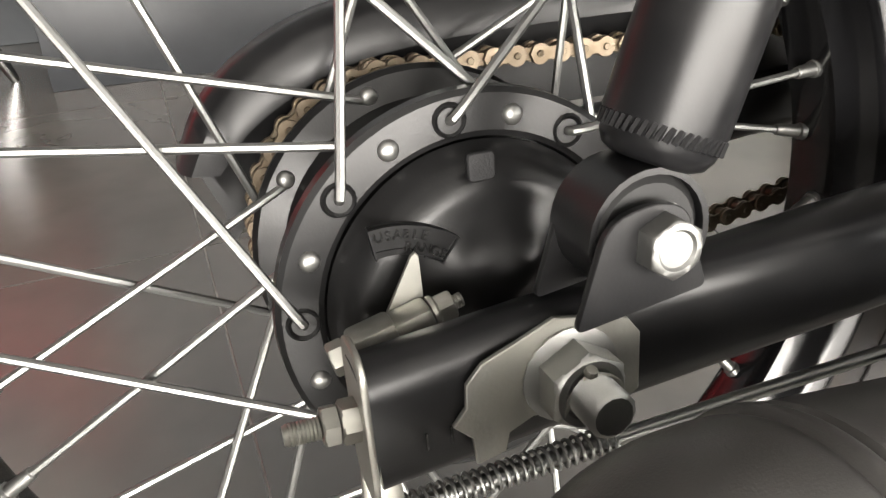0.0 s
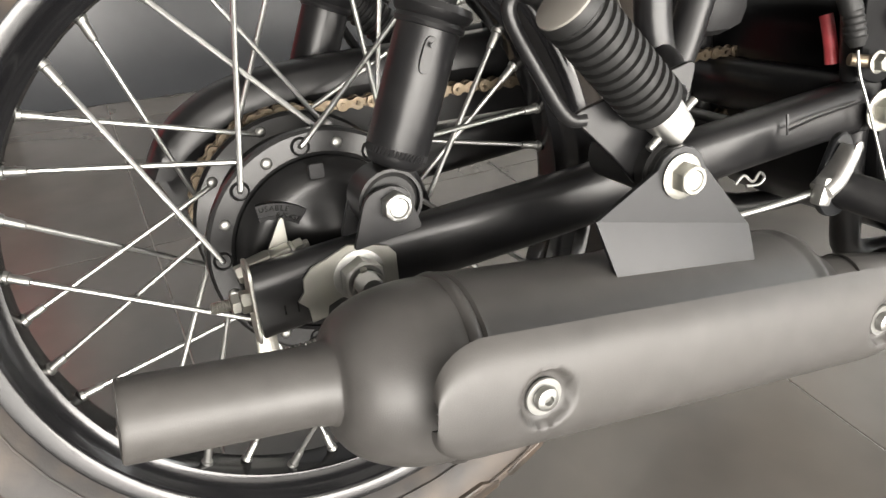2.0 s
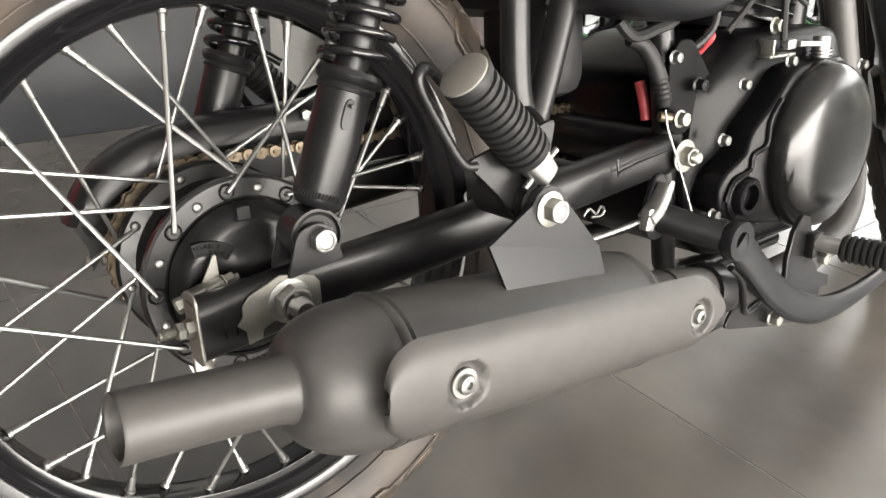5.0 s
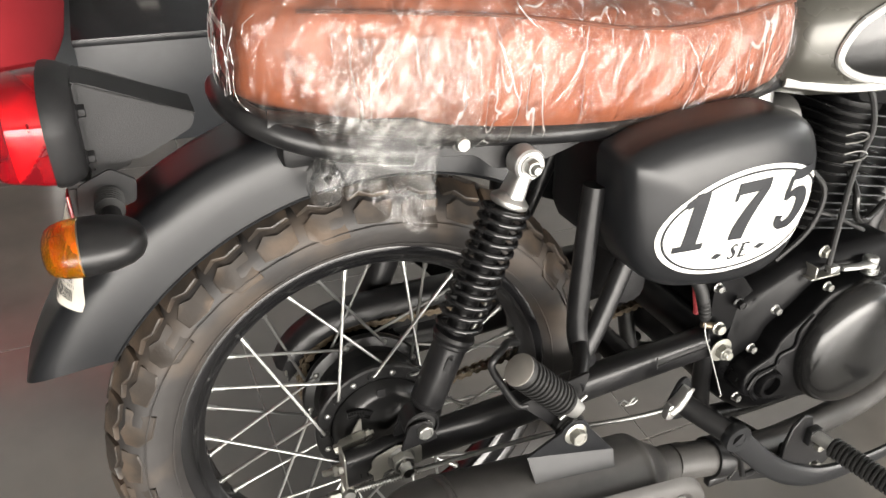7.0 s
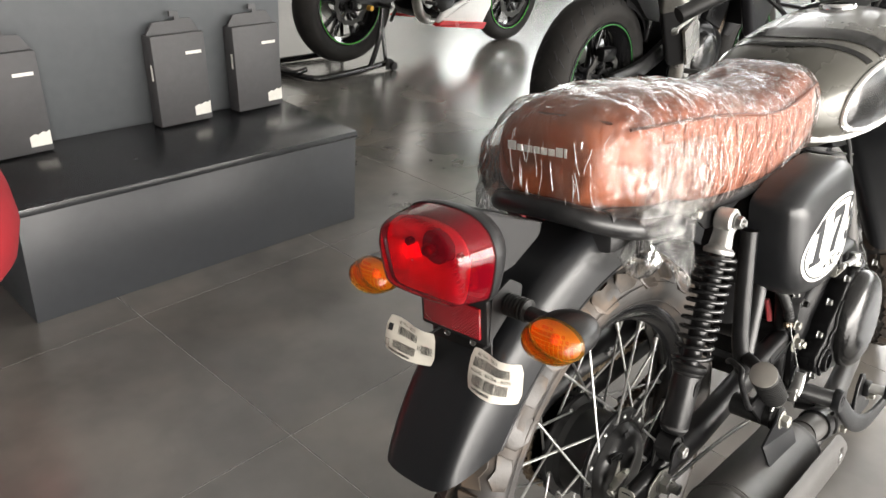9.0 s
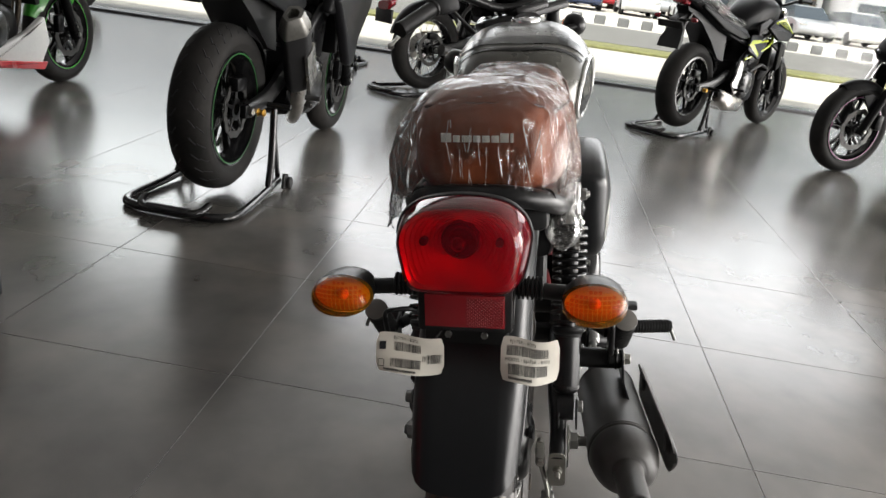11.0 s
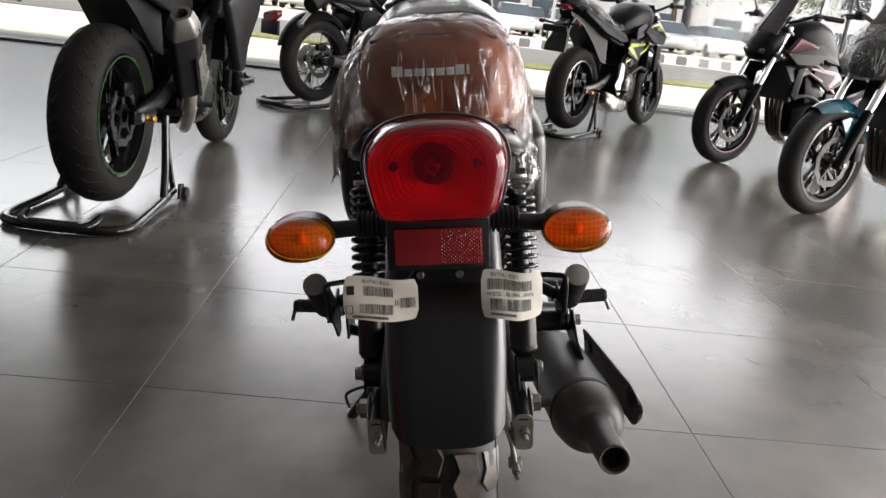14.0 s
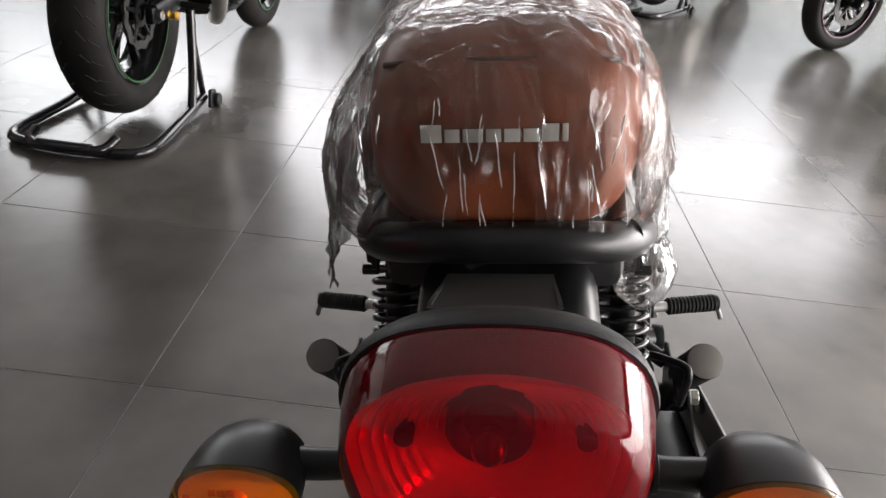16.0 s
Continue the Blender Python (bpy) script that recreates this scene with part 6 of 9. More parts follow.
bm = bmesh.new()
slab(bm, [(0.625, 0.635), (0.63, 0.685), (0.70, 0.70), (0.77, 0.685), (0.775, 0.64), (0.72, 0.62)], CY - 0.075, CY + 0.075)
bk("cylinder_head", bm, M_ENGINE, "black cylinder head cover")
for x, z in ((0.645, 0.66), (0.745, 0.662), (0.70, 0.64)):
    bolt(BIKE, (x, CY - 0.075, z), RIGHT, 0.012, 0.007, name="head_bolt")
bm = bmesh.new()
lathe(bm, [(0, 0), (0.030, 0), (0.032, 0.01), (0.028, 0.05), (0.034, 0.055), (0.034, 0.10), (0.028, 0.11), (0, 0.11)], (0.60, CY, 0.60), (-1, 0, -0.12), 24)
lathe(bm, [(0, 0), (0.026, 0), (0.026, 0.05), (0.022, 0.06), (0, 0.06)], (0.535, CY - 0.005, 0.60), (0, 0, -1), 24)
lathe(bm, [(0, 0), (0.024, 0), (0.02, 0.07), (0.012, 0.085), (0, 0.085)], (0.535, CY - 0.005, 0.61), (0, 0, 1), 24)
bk("carburettor", bm, M_ALLOY, "cast aluminium carburettor")
bm = bmesh.new()
tube(bm, [(0.49, CY, 0.59), (0.45, CY, 0.58), (0.40, CY, 0.57)], 0.03, 18, 4)
bk("intake_duct", bm, M_RUBBER)
for pts, r in (([(0.54, -0.035, 0.69), (0.60, -0.10, 0.68), (0.63, -0.115, 0.62), (0.612, -0.12, 0.56), (0.60, -0.13, 0.46), (0.595, -0.135, 0.428)], 0.0038),
               ([(0.56, -0.06, 0.62), (0.545, -0.10, 0.58), (0.575, -0.115, 0.54), (0.56, -0.12, 0.49), (0.52, -0.115, 0.45)], 0.0035),
               ([(0.50, -0.05, 0.64), (0.52, -0.10, 0.60), (0.50, -0.11, 0.53), (0.505, -0.11, 0.46), (0.47, -0.10, 0.43)], 0.0042),
               ([(0.53, -0.07, 0.53), (0.56, -0.10, 0.51), (0.60, -0.115, 0.50), (0.66, -0.12, 0.47)], 0.003),
               ([(0.46, -0.08, 0.50), (0.44, -0.11, 0.47), (0.41, -0.11, 0.46), (0.385, -0.105, 0.455), (0.37, -0.10, 0.47)], 0.006)):
    bk("cable", tube(bmesh.new(), pts, r, 8, 6), M_RUBBER)
for x, z in ((0.612, 0.575), (0.606, 0.60)):
    bm = bmesh.new()
    tube(bm, [(x - 0.02, -0.118, z), (x, -0.124, z + 0.003), (x + 0.012, -0.122, z + 0.008), (x, -0.12, z + 0.013), (x - 0.02, -0.116, z + 0.01)], 0.0012, 6, 4)
    bk("hose_clip", bm, M_BRIGHT)
bm = bmesh.new()
tube(bm, [(0.63, -0.10, 0.55), (0.622, -0.125, 0.53), (0.628, -0.128, 0.50), (0.66, -0.12, 0.485), (0.70, -0.11, 0.50)], 0.0045, 10, 6)
bk("spark_lead", bm, M_COVER)
bk("overflow_hose", tube(bmesh.new(), [(0.475, -0.075, 0.43), (0.505, -0.082, 0.422), (0.53, -0.082, 0.428), (0.55, -0.075, 0.44), (0.57, -0.06, 0.445)], 0.0055, 12, 6), M_REDHOSE, "pinkish red rubber hose")
bk("drain_hose", tube(bmesh.new(), [(0.44, -0.07, 0.405), (0.4405, -0.073, 0.395), (0.442, -0.076, 0.38), (0.443, -0.078, 0.366)], 0.0055, 12, 6), M_REDHOSE, "pinkish red drain hose")
# clutch release: pivot, arm, spring, cable end
bm = bmesh.new()
rod(bm, (0.668, -0.138, 0.402), (0.672, -0.136, 0.436), 0.0095, seg=18)
tube(bm, [(0.672, -0.138, 0.428), (0.645, -0.143, 0.430), (0.612, -0.14, 0.4325)], [0.008, 0.006, 0.0065], 12, 4, flat=(1.0, 0.5, (0, 0, 1)))
block(bm, (0.600, -0.137, 0.4325), (0.016, 0.012, 0.010), 0.002)
bk("clutch_arm", bm, M_ALLOY, "bare aluminium clutch release arm")
bm = bmesh.new()
tube(bm, [Vector((0.67, -0.138, 0.404 + 0.0008 * k / 2)) + Vector((math.cos(k * 0.7) * 0.0118, math.sin(k * 0.7) * 0.0118, 0)) for k in range(48)], 0.0011, 6, 1)
bk("return_spring", bm, M_BRIGHT)
bm = bmesh.new()
block(bm, (0.592, -0.128, 0.4215), (0.05, 0.020, 0.003), 0.001)
block(bm, (0.573, -0.128, 0.430), (0.003, 0.020, 0.018), 0.001)
bk("cable_bracket", bm, M_ZINC, "zinc plated cable bracket")

# rear brake switch with its boot and spring
bm = bmesh.new()
tube(bm, [(0.385, -0.10, 0.452), (0.400, -0.104, 0.446), (0.4095, -0.110, 0.430), (0.414, -0.115, 0.412)], [0.0065, 0.008, 0.0085, 0.0085], 14, 5)
prof = [(0, 0)]
for i in range(5):
    prof += [(0.0075, i * 0.005), (0.0085, i * 0.005 + 0.0012), (0.0075, i * 0.005 + 0.0034)]
lathe(bm, prof + [(0.005, 0.028), (0, 0.028)], (0.414, -0.115, 0.414), (0.10, -0.22, -1), 18)
bk("brake_switch", bm, M_RUBBER, "black rubber-booted brake light switch")
bm = bmesh.new()
tube(bm, [(0.4165, -0.122, 0.384), (0.4185, -0.125, 0.365), (0.43, -0.129, 0.335), (0.451, -0.136, 0.277), (0.452, -0.14, 0.270), (0.449, -0.14, 0.269)], 0.0012, 6, 4)
bk("switch_spring", bm, M_SPOKE)
bm = bmesh.new()
rod(bm, (0.42, -0.112, 0.376), (0.44, -0.124, 0.372), 0.005, seg=10)
bk("switch_stay", bm, M_CHAIN)

# brake pedal, pivot tube, lever to the brake rod
bm = bmesh.new()
rod(bm, (0.372, -0.150, 0.292), (0.4095, -0.213, 0.274), 0.0145, seg=28)
bk("pedal_pivot_tube", bm, M_SATIN)
bm = bmesh.new()
pts = [(0.409, -0.216, 0.275), (0.440, -0.218, 0.242), (0.478, -0.220, 0.206), (0.520, -0.222, 0.178), (0.565, -0.226, 0.162), (0.62, -0.23, 0.162), (0.68, -0.235, 0.175), (0.735, -0.238, 0.197)]
tube(bm, pts, [0.016, 0.0155, 0.0165, 0.017, 0.0155, 0.013, 0.011, 0.010], 16, 6, flat=(1.0, 0.34, (0, 1, 0)))
lathe(bm, [(0.0095, -0.004), (0.0185, -0.004), (0.0192, -0.002), (0.0192, 0.0075), (0.0185, 0.009), (0.0095, 0.009), (0.0095, -0.004)], (0.4095, -0.213, 0.2745), (0, -1, 0), 32)
pedal = bk("brake_pedal", bm, M_FENDER, "dark grey forged brake pedal")
bm = bmesh.new()
block(bm, (0.742, -0.255, 0.207), (0.034, 0.055, 0.014), 0.004)
part("toe_pad", bm, M_RUBBER, pedal)
bm = bmesh.new()
plate(bm, rounded([(0.345, 0.290), (0.352, 0.312), (0.362, 0.3335), (0.372, 0.336), (0.379, 0.327), (0.380, 0.302), (0.392, 0.284), (0.372, 0.270), (0.358, 0.272)], 0.006, 3), (0, -0.152, 0), FORE, UP, 0.006, 0.001)
part("pedal_lever", bm, M_FENDER, pedal)
bm = bmesh.new()
tube(bm, [(0.341, -0.166, 0.2985), (0.352, -0.166, 0.306), (0.362, -0.166, 0.319), (0.3665, -0.166, 0.3275)], [0.0095, 0.0098, 0.0085, 0.0075], 14, 5, flat=(0.62, 1.0, (0, 1, 0)))
block(bm, (0.343, -0.166, 0.298), (0.012, 0.010, 0.021), 0.002, Matrix.Rotation(radians(15), 3, "Y"))
bk("rod_clevis", bm, M_ALLOY, "bare aluminium brake rod clevis")
bm = bmesh.new()
lathe(bm, [(0, 0), (0.004, 0), (0.0042, 0.0015), (0, 0.002)], (0.366, -0.1715, 0.3275), (0, -1, 0), 16)
bk("clevis_pin", bm, M_BRIGHT)
bm = bmesh.new()
tube(bm, [(0.283, -0.142, 0.309), (0.288, -0.144, 0.315), (0.296, -0.145, 0.309), (0.303, -0.144, 0.314), (0.310, -0.142, 0.309), (0.304, -0.143, 0.305), (0.29, -0.145, 0.307)], 0.0012, 6, 5)
bk("retaining_clip", bm, M_SPOKE)

# rider's foot pegs
def rider_peg(side):
    def p(x, y, z):
        return Vector((x, y if side < 0 else 2 * CY - y, z))
    bm = bmesh.new()
    o = [(0.497, 0.188), (0.496, 0.235), (0.503, 0.262), (0.517, 0.277), (0.531, 0.272), (0.538, 0.252), (0.545, 0.225), (0.56, 0.205), (0.585, 0.194), (0.585, 0.183)]
    if side < 0:
        plate(bm, o, (0, -0.215, 0), FORE, UP, 0.006, 0.001)
    else:
        plate(bm, [(-a, b) for a, b in o], (0, 2 * CY + 0.215, 0), (-1, 0, 0), UP, 0.006, 0.001)
    tube(bm, [p(0.50, -0.12, 0.19), p(0.52, -0.17, 0.188), p(0.54, -0.215, 0.19)], 0.012, 12, 5)
    block(bm, p(0.535, -0.225, 0.243), (0.020, 0.012, 0.026), 0.003)
    holder = bk("peg_hanger", bm, M_SATIN, "black steel foot peg hanger")
    a, e = p(0.534, -0.226, 0.246), p(0.556, -0.335, 0.243)
    d = (e - a).normalized()
    bm = bmesh.new()
    rod(bm, a, a + d * 0.03, 0.0085, seg=14)
    part("peg_hinge", bm, M_ALLOY, holder)
    bm = bmesh.new()
    L = (e - a).length
    prof = [(0, 0.026), (0.0115, 0.026)]
    h = 0.028
    while h < L - 0.004:
        prof += [(0.0128, h), (0.0142, h + 0.0008), (0.0142, h + 0.0034), (0.0122, h + 0.0042)]
        h += 0.0062
    lathe(bm, prof + [(0.0125, L), (0, L)], a, d, 22)
    part("peg_rubber", bm, M_RUBBER, holder, "ribbed black rubber peg")
    bm = bmesh.new()
    tube(bm, [e + Vector((0, 0, -0.008)), e + d * 0.006 + Vector((0.004, 0, -0.02)), e + d * 0.012 + Vector((0.008, 0, -0.036))], 0.0042, 10, 4)
    part("bank_feeler", bm, M_BRIGHT, holder)
    bolt(BIKE, a + Vector((0.008, side * 0.004, -0.018)), (0, side, 0), 0.012, 0.008, mat=M_ZINC, name="peg_bolt")


rider_peg(-1)
rider_peg(1)

# header pipe from the silencer forward, with its clamp
bm = bmesh.new()
tube(bm, [(0.34, -0.187, 0.232), (0.40, -0.186, 0.218), (0.47, -0.182, 0.200), (0.56, -0.165, 0.180), (0.68, -0.145, 0.170), (0.78, -0.13, 0.178), (0.85, -0.11, 0.215), (0.885, -0.08, 0.29), (0.88, -0.06, 0.40), (0.85, -0.05, 0.50), (0.80, -0.04, 0.57), (0.745, -0.03, 0.61)],
     [0.0232, 0.0232, 0.0222, 0.0205, 0.0195, 0.0195, 0.0195, 0.0195, 0.0195, 0.0195, 0.0195, 0.0195], 20, 6)
bk("header_pipe", bm, M_MUFFLER, "matte black exhaust header pipe")
bm = bmesh.new()
lathe(bm, [(0.0235, 0), (0.027, 0), (0.0275, 0.006), (0.027, 0.026), (0.0235, 0.026)], (0.40, -0.1865, 0.2185), (0.97, 0.02, -0.25), 28)
block(bm, (0.418, -0.192, 0.180), (0.03, 0.012, 0.014), 0.003)
bk("pipe_clamp", bm, M_SATIN)
bolt(BIKE, (0.5215, -0.196, 0.155), RIGHT, 0.0125, 0.009, flange=0.0085, mat=M_ZINC, name="clamp_bolt")
bolt(BIKE, (0.601, -0.19, 0.142), RIGHT, 0.0115, 0.008, flange=0.008, mat=M_ZINC, name="clamp_bolt")
bm = bmesh.new()
tube(bm, [(0.416, -0.208, 0.243), (0.432, -0.211, 0.228), (0.442, -0.21, 0.200), (0.452, -0.206, 0.186), (0.475, -0.202, 0.184), (0.505, -0.195, 0.188)], 0.0035, 10, 5)
bk("pedal_stop_wire", bm, M_SATIN)
bm = bmesh.new()
plate(bm, rounded([(0.44, 0.165), (0.46, 0.19), (0.63, 0.16), (0.63, 0.135), (0.59, 0.128), (0.53, 0.14)], 0.008, 3), (0, -0.188, 0), FORE, UP, 0.004, 0.0008)
bk("lower_stay", bm, M_SATIN)
bolt(BIKE, (0.331, -0.222, 0.213), RIGHT, 0.010, 0.006, flange=0.007, name="shield_bolt")

# -- side stand, left --
bm = bmesh.new()
tube(bm, [(0.42, 0.10, 0.20), (0.45, 0.15, 0.11), (0.47, 0.205, 0.030), (0.473, 0.212, 0.017)], [0.012, 0.011, 0.011, 0.011], 14, 5)
plate(bm, ellipse(0, 0, 0.026, 0.018, 20), (0.475, 0.219, 0.004), FORE, Vector((0, 0.988, -0.15)), 0.005, 0.001)
tube(bm, [(0.447, 0.155, 0.105), (0.44, 0.19, 0.102), (0.446, 0.215, 0.085), (0.458, 0.212, 0.05)], 0.0035, 8, 5)
bk("side_stand", bm, M_SATIN, "black steel side stand, folded out")

# -- front end, steered to the left --
STEER = Matrix.Translation((0.975, CY, 0.87)) @ Matrix.Rotation(radians(33), 4, Vector((-0.403, 0, 0.915))) @ Matrix.Translation((-0.975, -CY, -0.87))
front_c = Vector((1.27, 0, 0.292))


def steered(ob):
    for o in [ob, *ob.children_recursive]:
        o.data.transform(STEER)
    return ob


fw = spoked_wheel((front_c.x, CY, front_c.z), BIKE, "front_wheel")
part("hub", hub_shell((front_c.x, CY, front_c.z)), M_HUB, fw)
lace(fw, (front_c.x, CY, front_c.z), -0.0425, 0.030)
for o in [fw, *fw.children_recursive]:
    o.data.transform(STEER)
bm = sheet(bmesh.new(), guard_rows((front_c.x, CY, front_c.z), 40, 172, 0.345, 0.305, 0.06, 40, 15, 7), 0.0016)
steered(bk("front_mudguard", bm, M_FENDER, "matte dark grey front mudguard", 50))
bm = bmesh.new()
for s in (-1, 1):
    tube(bm, [(front_c.x, CY + s * 0.09, front_c.z), (1.17, CY + s * 0.09, 0.52)], 0.027, 18, 4)
    tube(bm, [(1.17, CY + s * 0.09, 0.50), (1.02, CY + s * 0.09, 0.86)], 0.0165, 18, 4)
block(bm, (1.06, CY, 0.76), (0.06, 0.24, 0.03), 0.008)
block(bm, (1.015, CY, 0.87), (0.06, 0.24, 0.025), 0.008)
steered(bk("front_fork", bm, M_SATIN, "black telescopic front fork"))
bm = bmesh.new()
lathe(bm, [(0, -0.02), (0.05, -0.018), (0.085, 0.0), (0.095, 0.05), (0.095, 0.09), (0.088, 0.10), (0.08, 0.115), (0, 0.12)], (1.08, CY, 0.80), (1, 0, -0.05), 40)
steered(bk("headlamp", bm, M_GLOSSBLACK, "round black retro headlamp"))
bm = bmesh.new()
lathe(bm, [(0, 0), (0.045, 0.0), (0.05, 0.02), (0.05, 0.055), (0.047, 0.06), (0.0, 0.061)], (1.06, CY, 0.90), (-0.35, 0, 1), 36)
steered(bk("speedometer", bm, M_GLOSSBLACK, "round black speedometer"))
bm = bmesh.new()
hb = [(0.86, CY - 0.36, 0.93), (0.90, CY - 0.27, 0.95), (0.98, CY - 0.17, 0.96), (1.0, CY - 0.07, 0.905), (1.0, CY, 0.895)]
hb = hb + [(x, 2 * CY - y, z) for x, y, z in hb[-2::-1]]
tube(bm, hb, 0.011, 14, 6)
steered(bk("handlebar", bm, M_SATIN, "black tubular handlebar"))
for s in (-1, 1):
    a, b2 = Vector((0.857, CY + s * 0.366, 0.929)), Vector((0.903, CY + s * 0.262, 0.952))
    bm = bmesh.new()
    d = (b2 - a).normalized()
    lathe(bm, [(0, -0.004), (0.017, -0.004), (0.018, 0), (0.0165, 0.006), (0.0165, 0.105), (0.020, 0.108), (0.020, 0.113), (0, 0.113)], a, d, 22)
    steered(bk("grip", bm, M_RUBBER, "black rubber handlebar grip"))
    bm = bmesh.new()
    tube(bm, [b2 + Vector((0.02, -s * 0.015, 0)), b2 + Vector((0.055, s * 0.02, -0.01)), a + Vector((0.065, s * 0.01, -0.03)), a + Vector((0.06, s * 0.012, -0.032))], [0.007, 0.006, 0.0055, 0.006], 12, 5, flat=(1.0, 0.6, (0, 0, 1)))
    e = a + Vector((0.06, s * 0.014, -0.032))
    lathe(bm, [(0, -0.008), (0.006, -0.006), (0.008, 0), (0.006, 0.006), (0, 0.008)], e, (0, 1, 0), 14)
    steered(bk("lever", bm, M_ALLOY, "bare aluminium hand lever"))
    bm = bmesh.new()
    block(bm, b2 + Vector((0.012, -s * 0.03, 0.0)), (0.05, 0.055, 0.045), 0.01)
    steered(bk("switch_block", bm, M_PLASTIC, "black switch block"))
    bm = bmesh.new()
    tube(bm, [(1.07, CY + s * 0.09, 0.80), (1.06, CY + s * 0.13, 0.80), (1.055, CY + s * 0.165, 0.80)], 0.008, 12, 4)
    lathe(bm, [(0, 0), (0.012, 0.002), (0.026, 0.018), (0.031, 0.035), (0.031, 0.042), (0, 0.042)], (1.055 - 0.01, CY + s * 0.175, 0.80), (1, 0, 0), 24)
    ind = steered(bk("front_indicator", bm, M_SATIN, "front turn indicator with orange lens"))
    bm = bmesh.new()
    lathe(bm, [(0.031, 0.042), (0.030, 0.050), (0.022, 0.060), (0, 0.063)], (1.055 - 0.01, CY + s * 0.175, 0.80), (1, 0, 0), 24)
    o = part("lens", bm, M_ORANGE, ind)
    o.data.transform(STEER)
for pts in ([(0.96, 0.20, 0.94), (0.99, 0.12, 0.84), (0.95, 0.05, 0.80), (0.86, -0.03, 0.80)], [(0.95, -0.20, 0.94), (1.04, -0.14, 0.92), (1.06, -0.05, 0.86), (0.98, 0.0, 0.80)], [(1.0, 0.02, 0.97), (1.07, 0.06, 0.93), (1.06, 0.06, 0.84), (1.0, 0.03, 0.78)]):
    steered(bk("control_cable", tube(bmesh.new(), pts, 0.0045, 8, 6), M_RUBBER))

# cockpit: second dial, mirror stems, brake cylinder, hoses
bm = lathe(bmesh.new(), [(0, 0), (0.030, 0.0), (0.034, 0.02), (0.034, 0.045), (0.031, 0.05), (0.0, 0.051)], (1.05, CY + 0.085, 0.90), (-0.35, 0, 1), 32)
steered(bk("small_dial", bm, M_GLOSSBLACK, "small round black dial"))
bm = lathe(bmesh.new(), [(0.043, 0.058), (0.0505, 0.056), (0.0515, 0.062), (0.046, 0.066)], (1.06, CY, 0.90), (-0.35, 0, 1), 36, closed=True)
steered(bk("dial_rim", bm, M_CHROME, "thin chrome dial rim"))
bm = block(bmesh.new(), (0.985, CY, 0.885), (0.07, 0.09, 0.02), 0.006)
steered(bk("bar_clamp", bm, M_SATIN))
for s in (-1, 1):
    bm = tube(bmesh.new(), [(0.925, CY + s * 0.215, 0.965), (0.935, CY + s * 0.235, 1.03), (0.92, CY + s * 0.27, 1.10)], 0.0055, 10, 5)
    steered(bk("mirror_stem", bm, M_SATIN))
    bm = rod(bmesh.new(), (0.925, CY + s * 0.215, 0.945), (0.926, CY + s * 0.217, 0.985), 0.011, seg=14)
    steered(bk("mirror_boss", bm, M_PLASTIC))
    bm = block(bmesh.new(), (0.945, CY + s * 0.20, 0.965), (0.045, 0.04, 0.035), 0.008)
    steered(bk("lever_perch", bm, M_SATIN))
bm = block(bmesh.new(), (0.955, CY - 0.235, 0.985), (0.04, 0.06, 0.03), 0.008)
steered(bk("brake_reservoir", bm, M_PLASTIC, "black front brake reservoir"))
for pts in ([(0.95, -0.24, 0.98), (1.02, -0.18, 1.0), (1.08, -0.08, 0.94), (1.09, -0.07, 0.80), (1.13, -0.08, 0.60)], [(0.95, 0.20, 0.96), (1.05, 0.17, 0.985), (1.10, 0.08, 0.93), (1.02, 0.02, 0.83)],
            [(0.95, -0.18, 0.955), (1.03, -0.10, 0.97), (1.06, 0.03, 0.945), (1.0, 0.05, 0.84)], [(1.02, 0.11, 0.93), (1.0, 0.16, 0.90), (0.985, 0.12, 0.84), (0.95, 0.04, 0.80)]):
    steered(bk("control_cable", tube(bmesh.new(), pts, 0.005, 8, 6), M_RUBBER))


# ---- the other motorcycles of the showroom ----
M_BODYBLACK = material("satin_black_body_paint", (0.006, 0.006, 0.0065), 0.36, spec=0.08, rough_vary=0.03)
M_BODYGREY = material("metallic_graphite_body_paint", (0.01, 0.01, 0.011), 0.3, 0.0, vary=0.04, grain=900, spec=0.12, rough_vary=0.02)
M_GREEN = material("lime_green_paint", (0.03, 0.24, 0.02), 0.25, vary=0.05, coat=0.4)
# darker copy of the green: the back-lit wheel's shade is in its colour
M_GREENTAPE = material("dull_green_rim_tape", (0.012, 0.09, 0.018), 0.4, vary=0.1)
M_LIME = material("yellow_green_paint", (0.42, 0.5, 0.03), 0.25, vary=0.05, coat=0.4)
M_TEAL = material("deep_teal_paint", (0.004, 0.06, 0.085), 0.2, 0.2, vary=0.05, coat=0.6)
M_WHITE = material("pearl_white_paint", (0.72, 0.72, 0.7), 0.22, vary=0.03, coat=0.5)
M_RED = material("signal_red_paint", (0.5, 0.01, 0.015), 0.25, vary=0.04, coat=0.4)
M_PINK = material("dull_pink_stripe_paint", (0.16, 0.055, 0.07), 0.3, vary=0.04)
M_PURPLE = material("purple_rim_tape", (0.2, 0.04, 0.13), 0.3)
M_GOLD = material("gold_anodised_aluminium", (0.75, 0.42, 0.08), 0.3, 0.9)
M_STEEL = material("brushed_stainless_steel", (0.55, 0.53, 0.5), 0.28, 1.0, bump=0.08, bump_scale=500)
M_CAPSTEEL = material("dull_cast_end_cap", (0.2, 0.195, 0.18), 0.4, 0.9, bump=0.08, bump_scale=500)
M_DISC = material("worn_disc_steel", (0.055, 0.054, 0.052), 0.45, 0.7, bump=0.08, bump_scale=500)
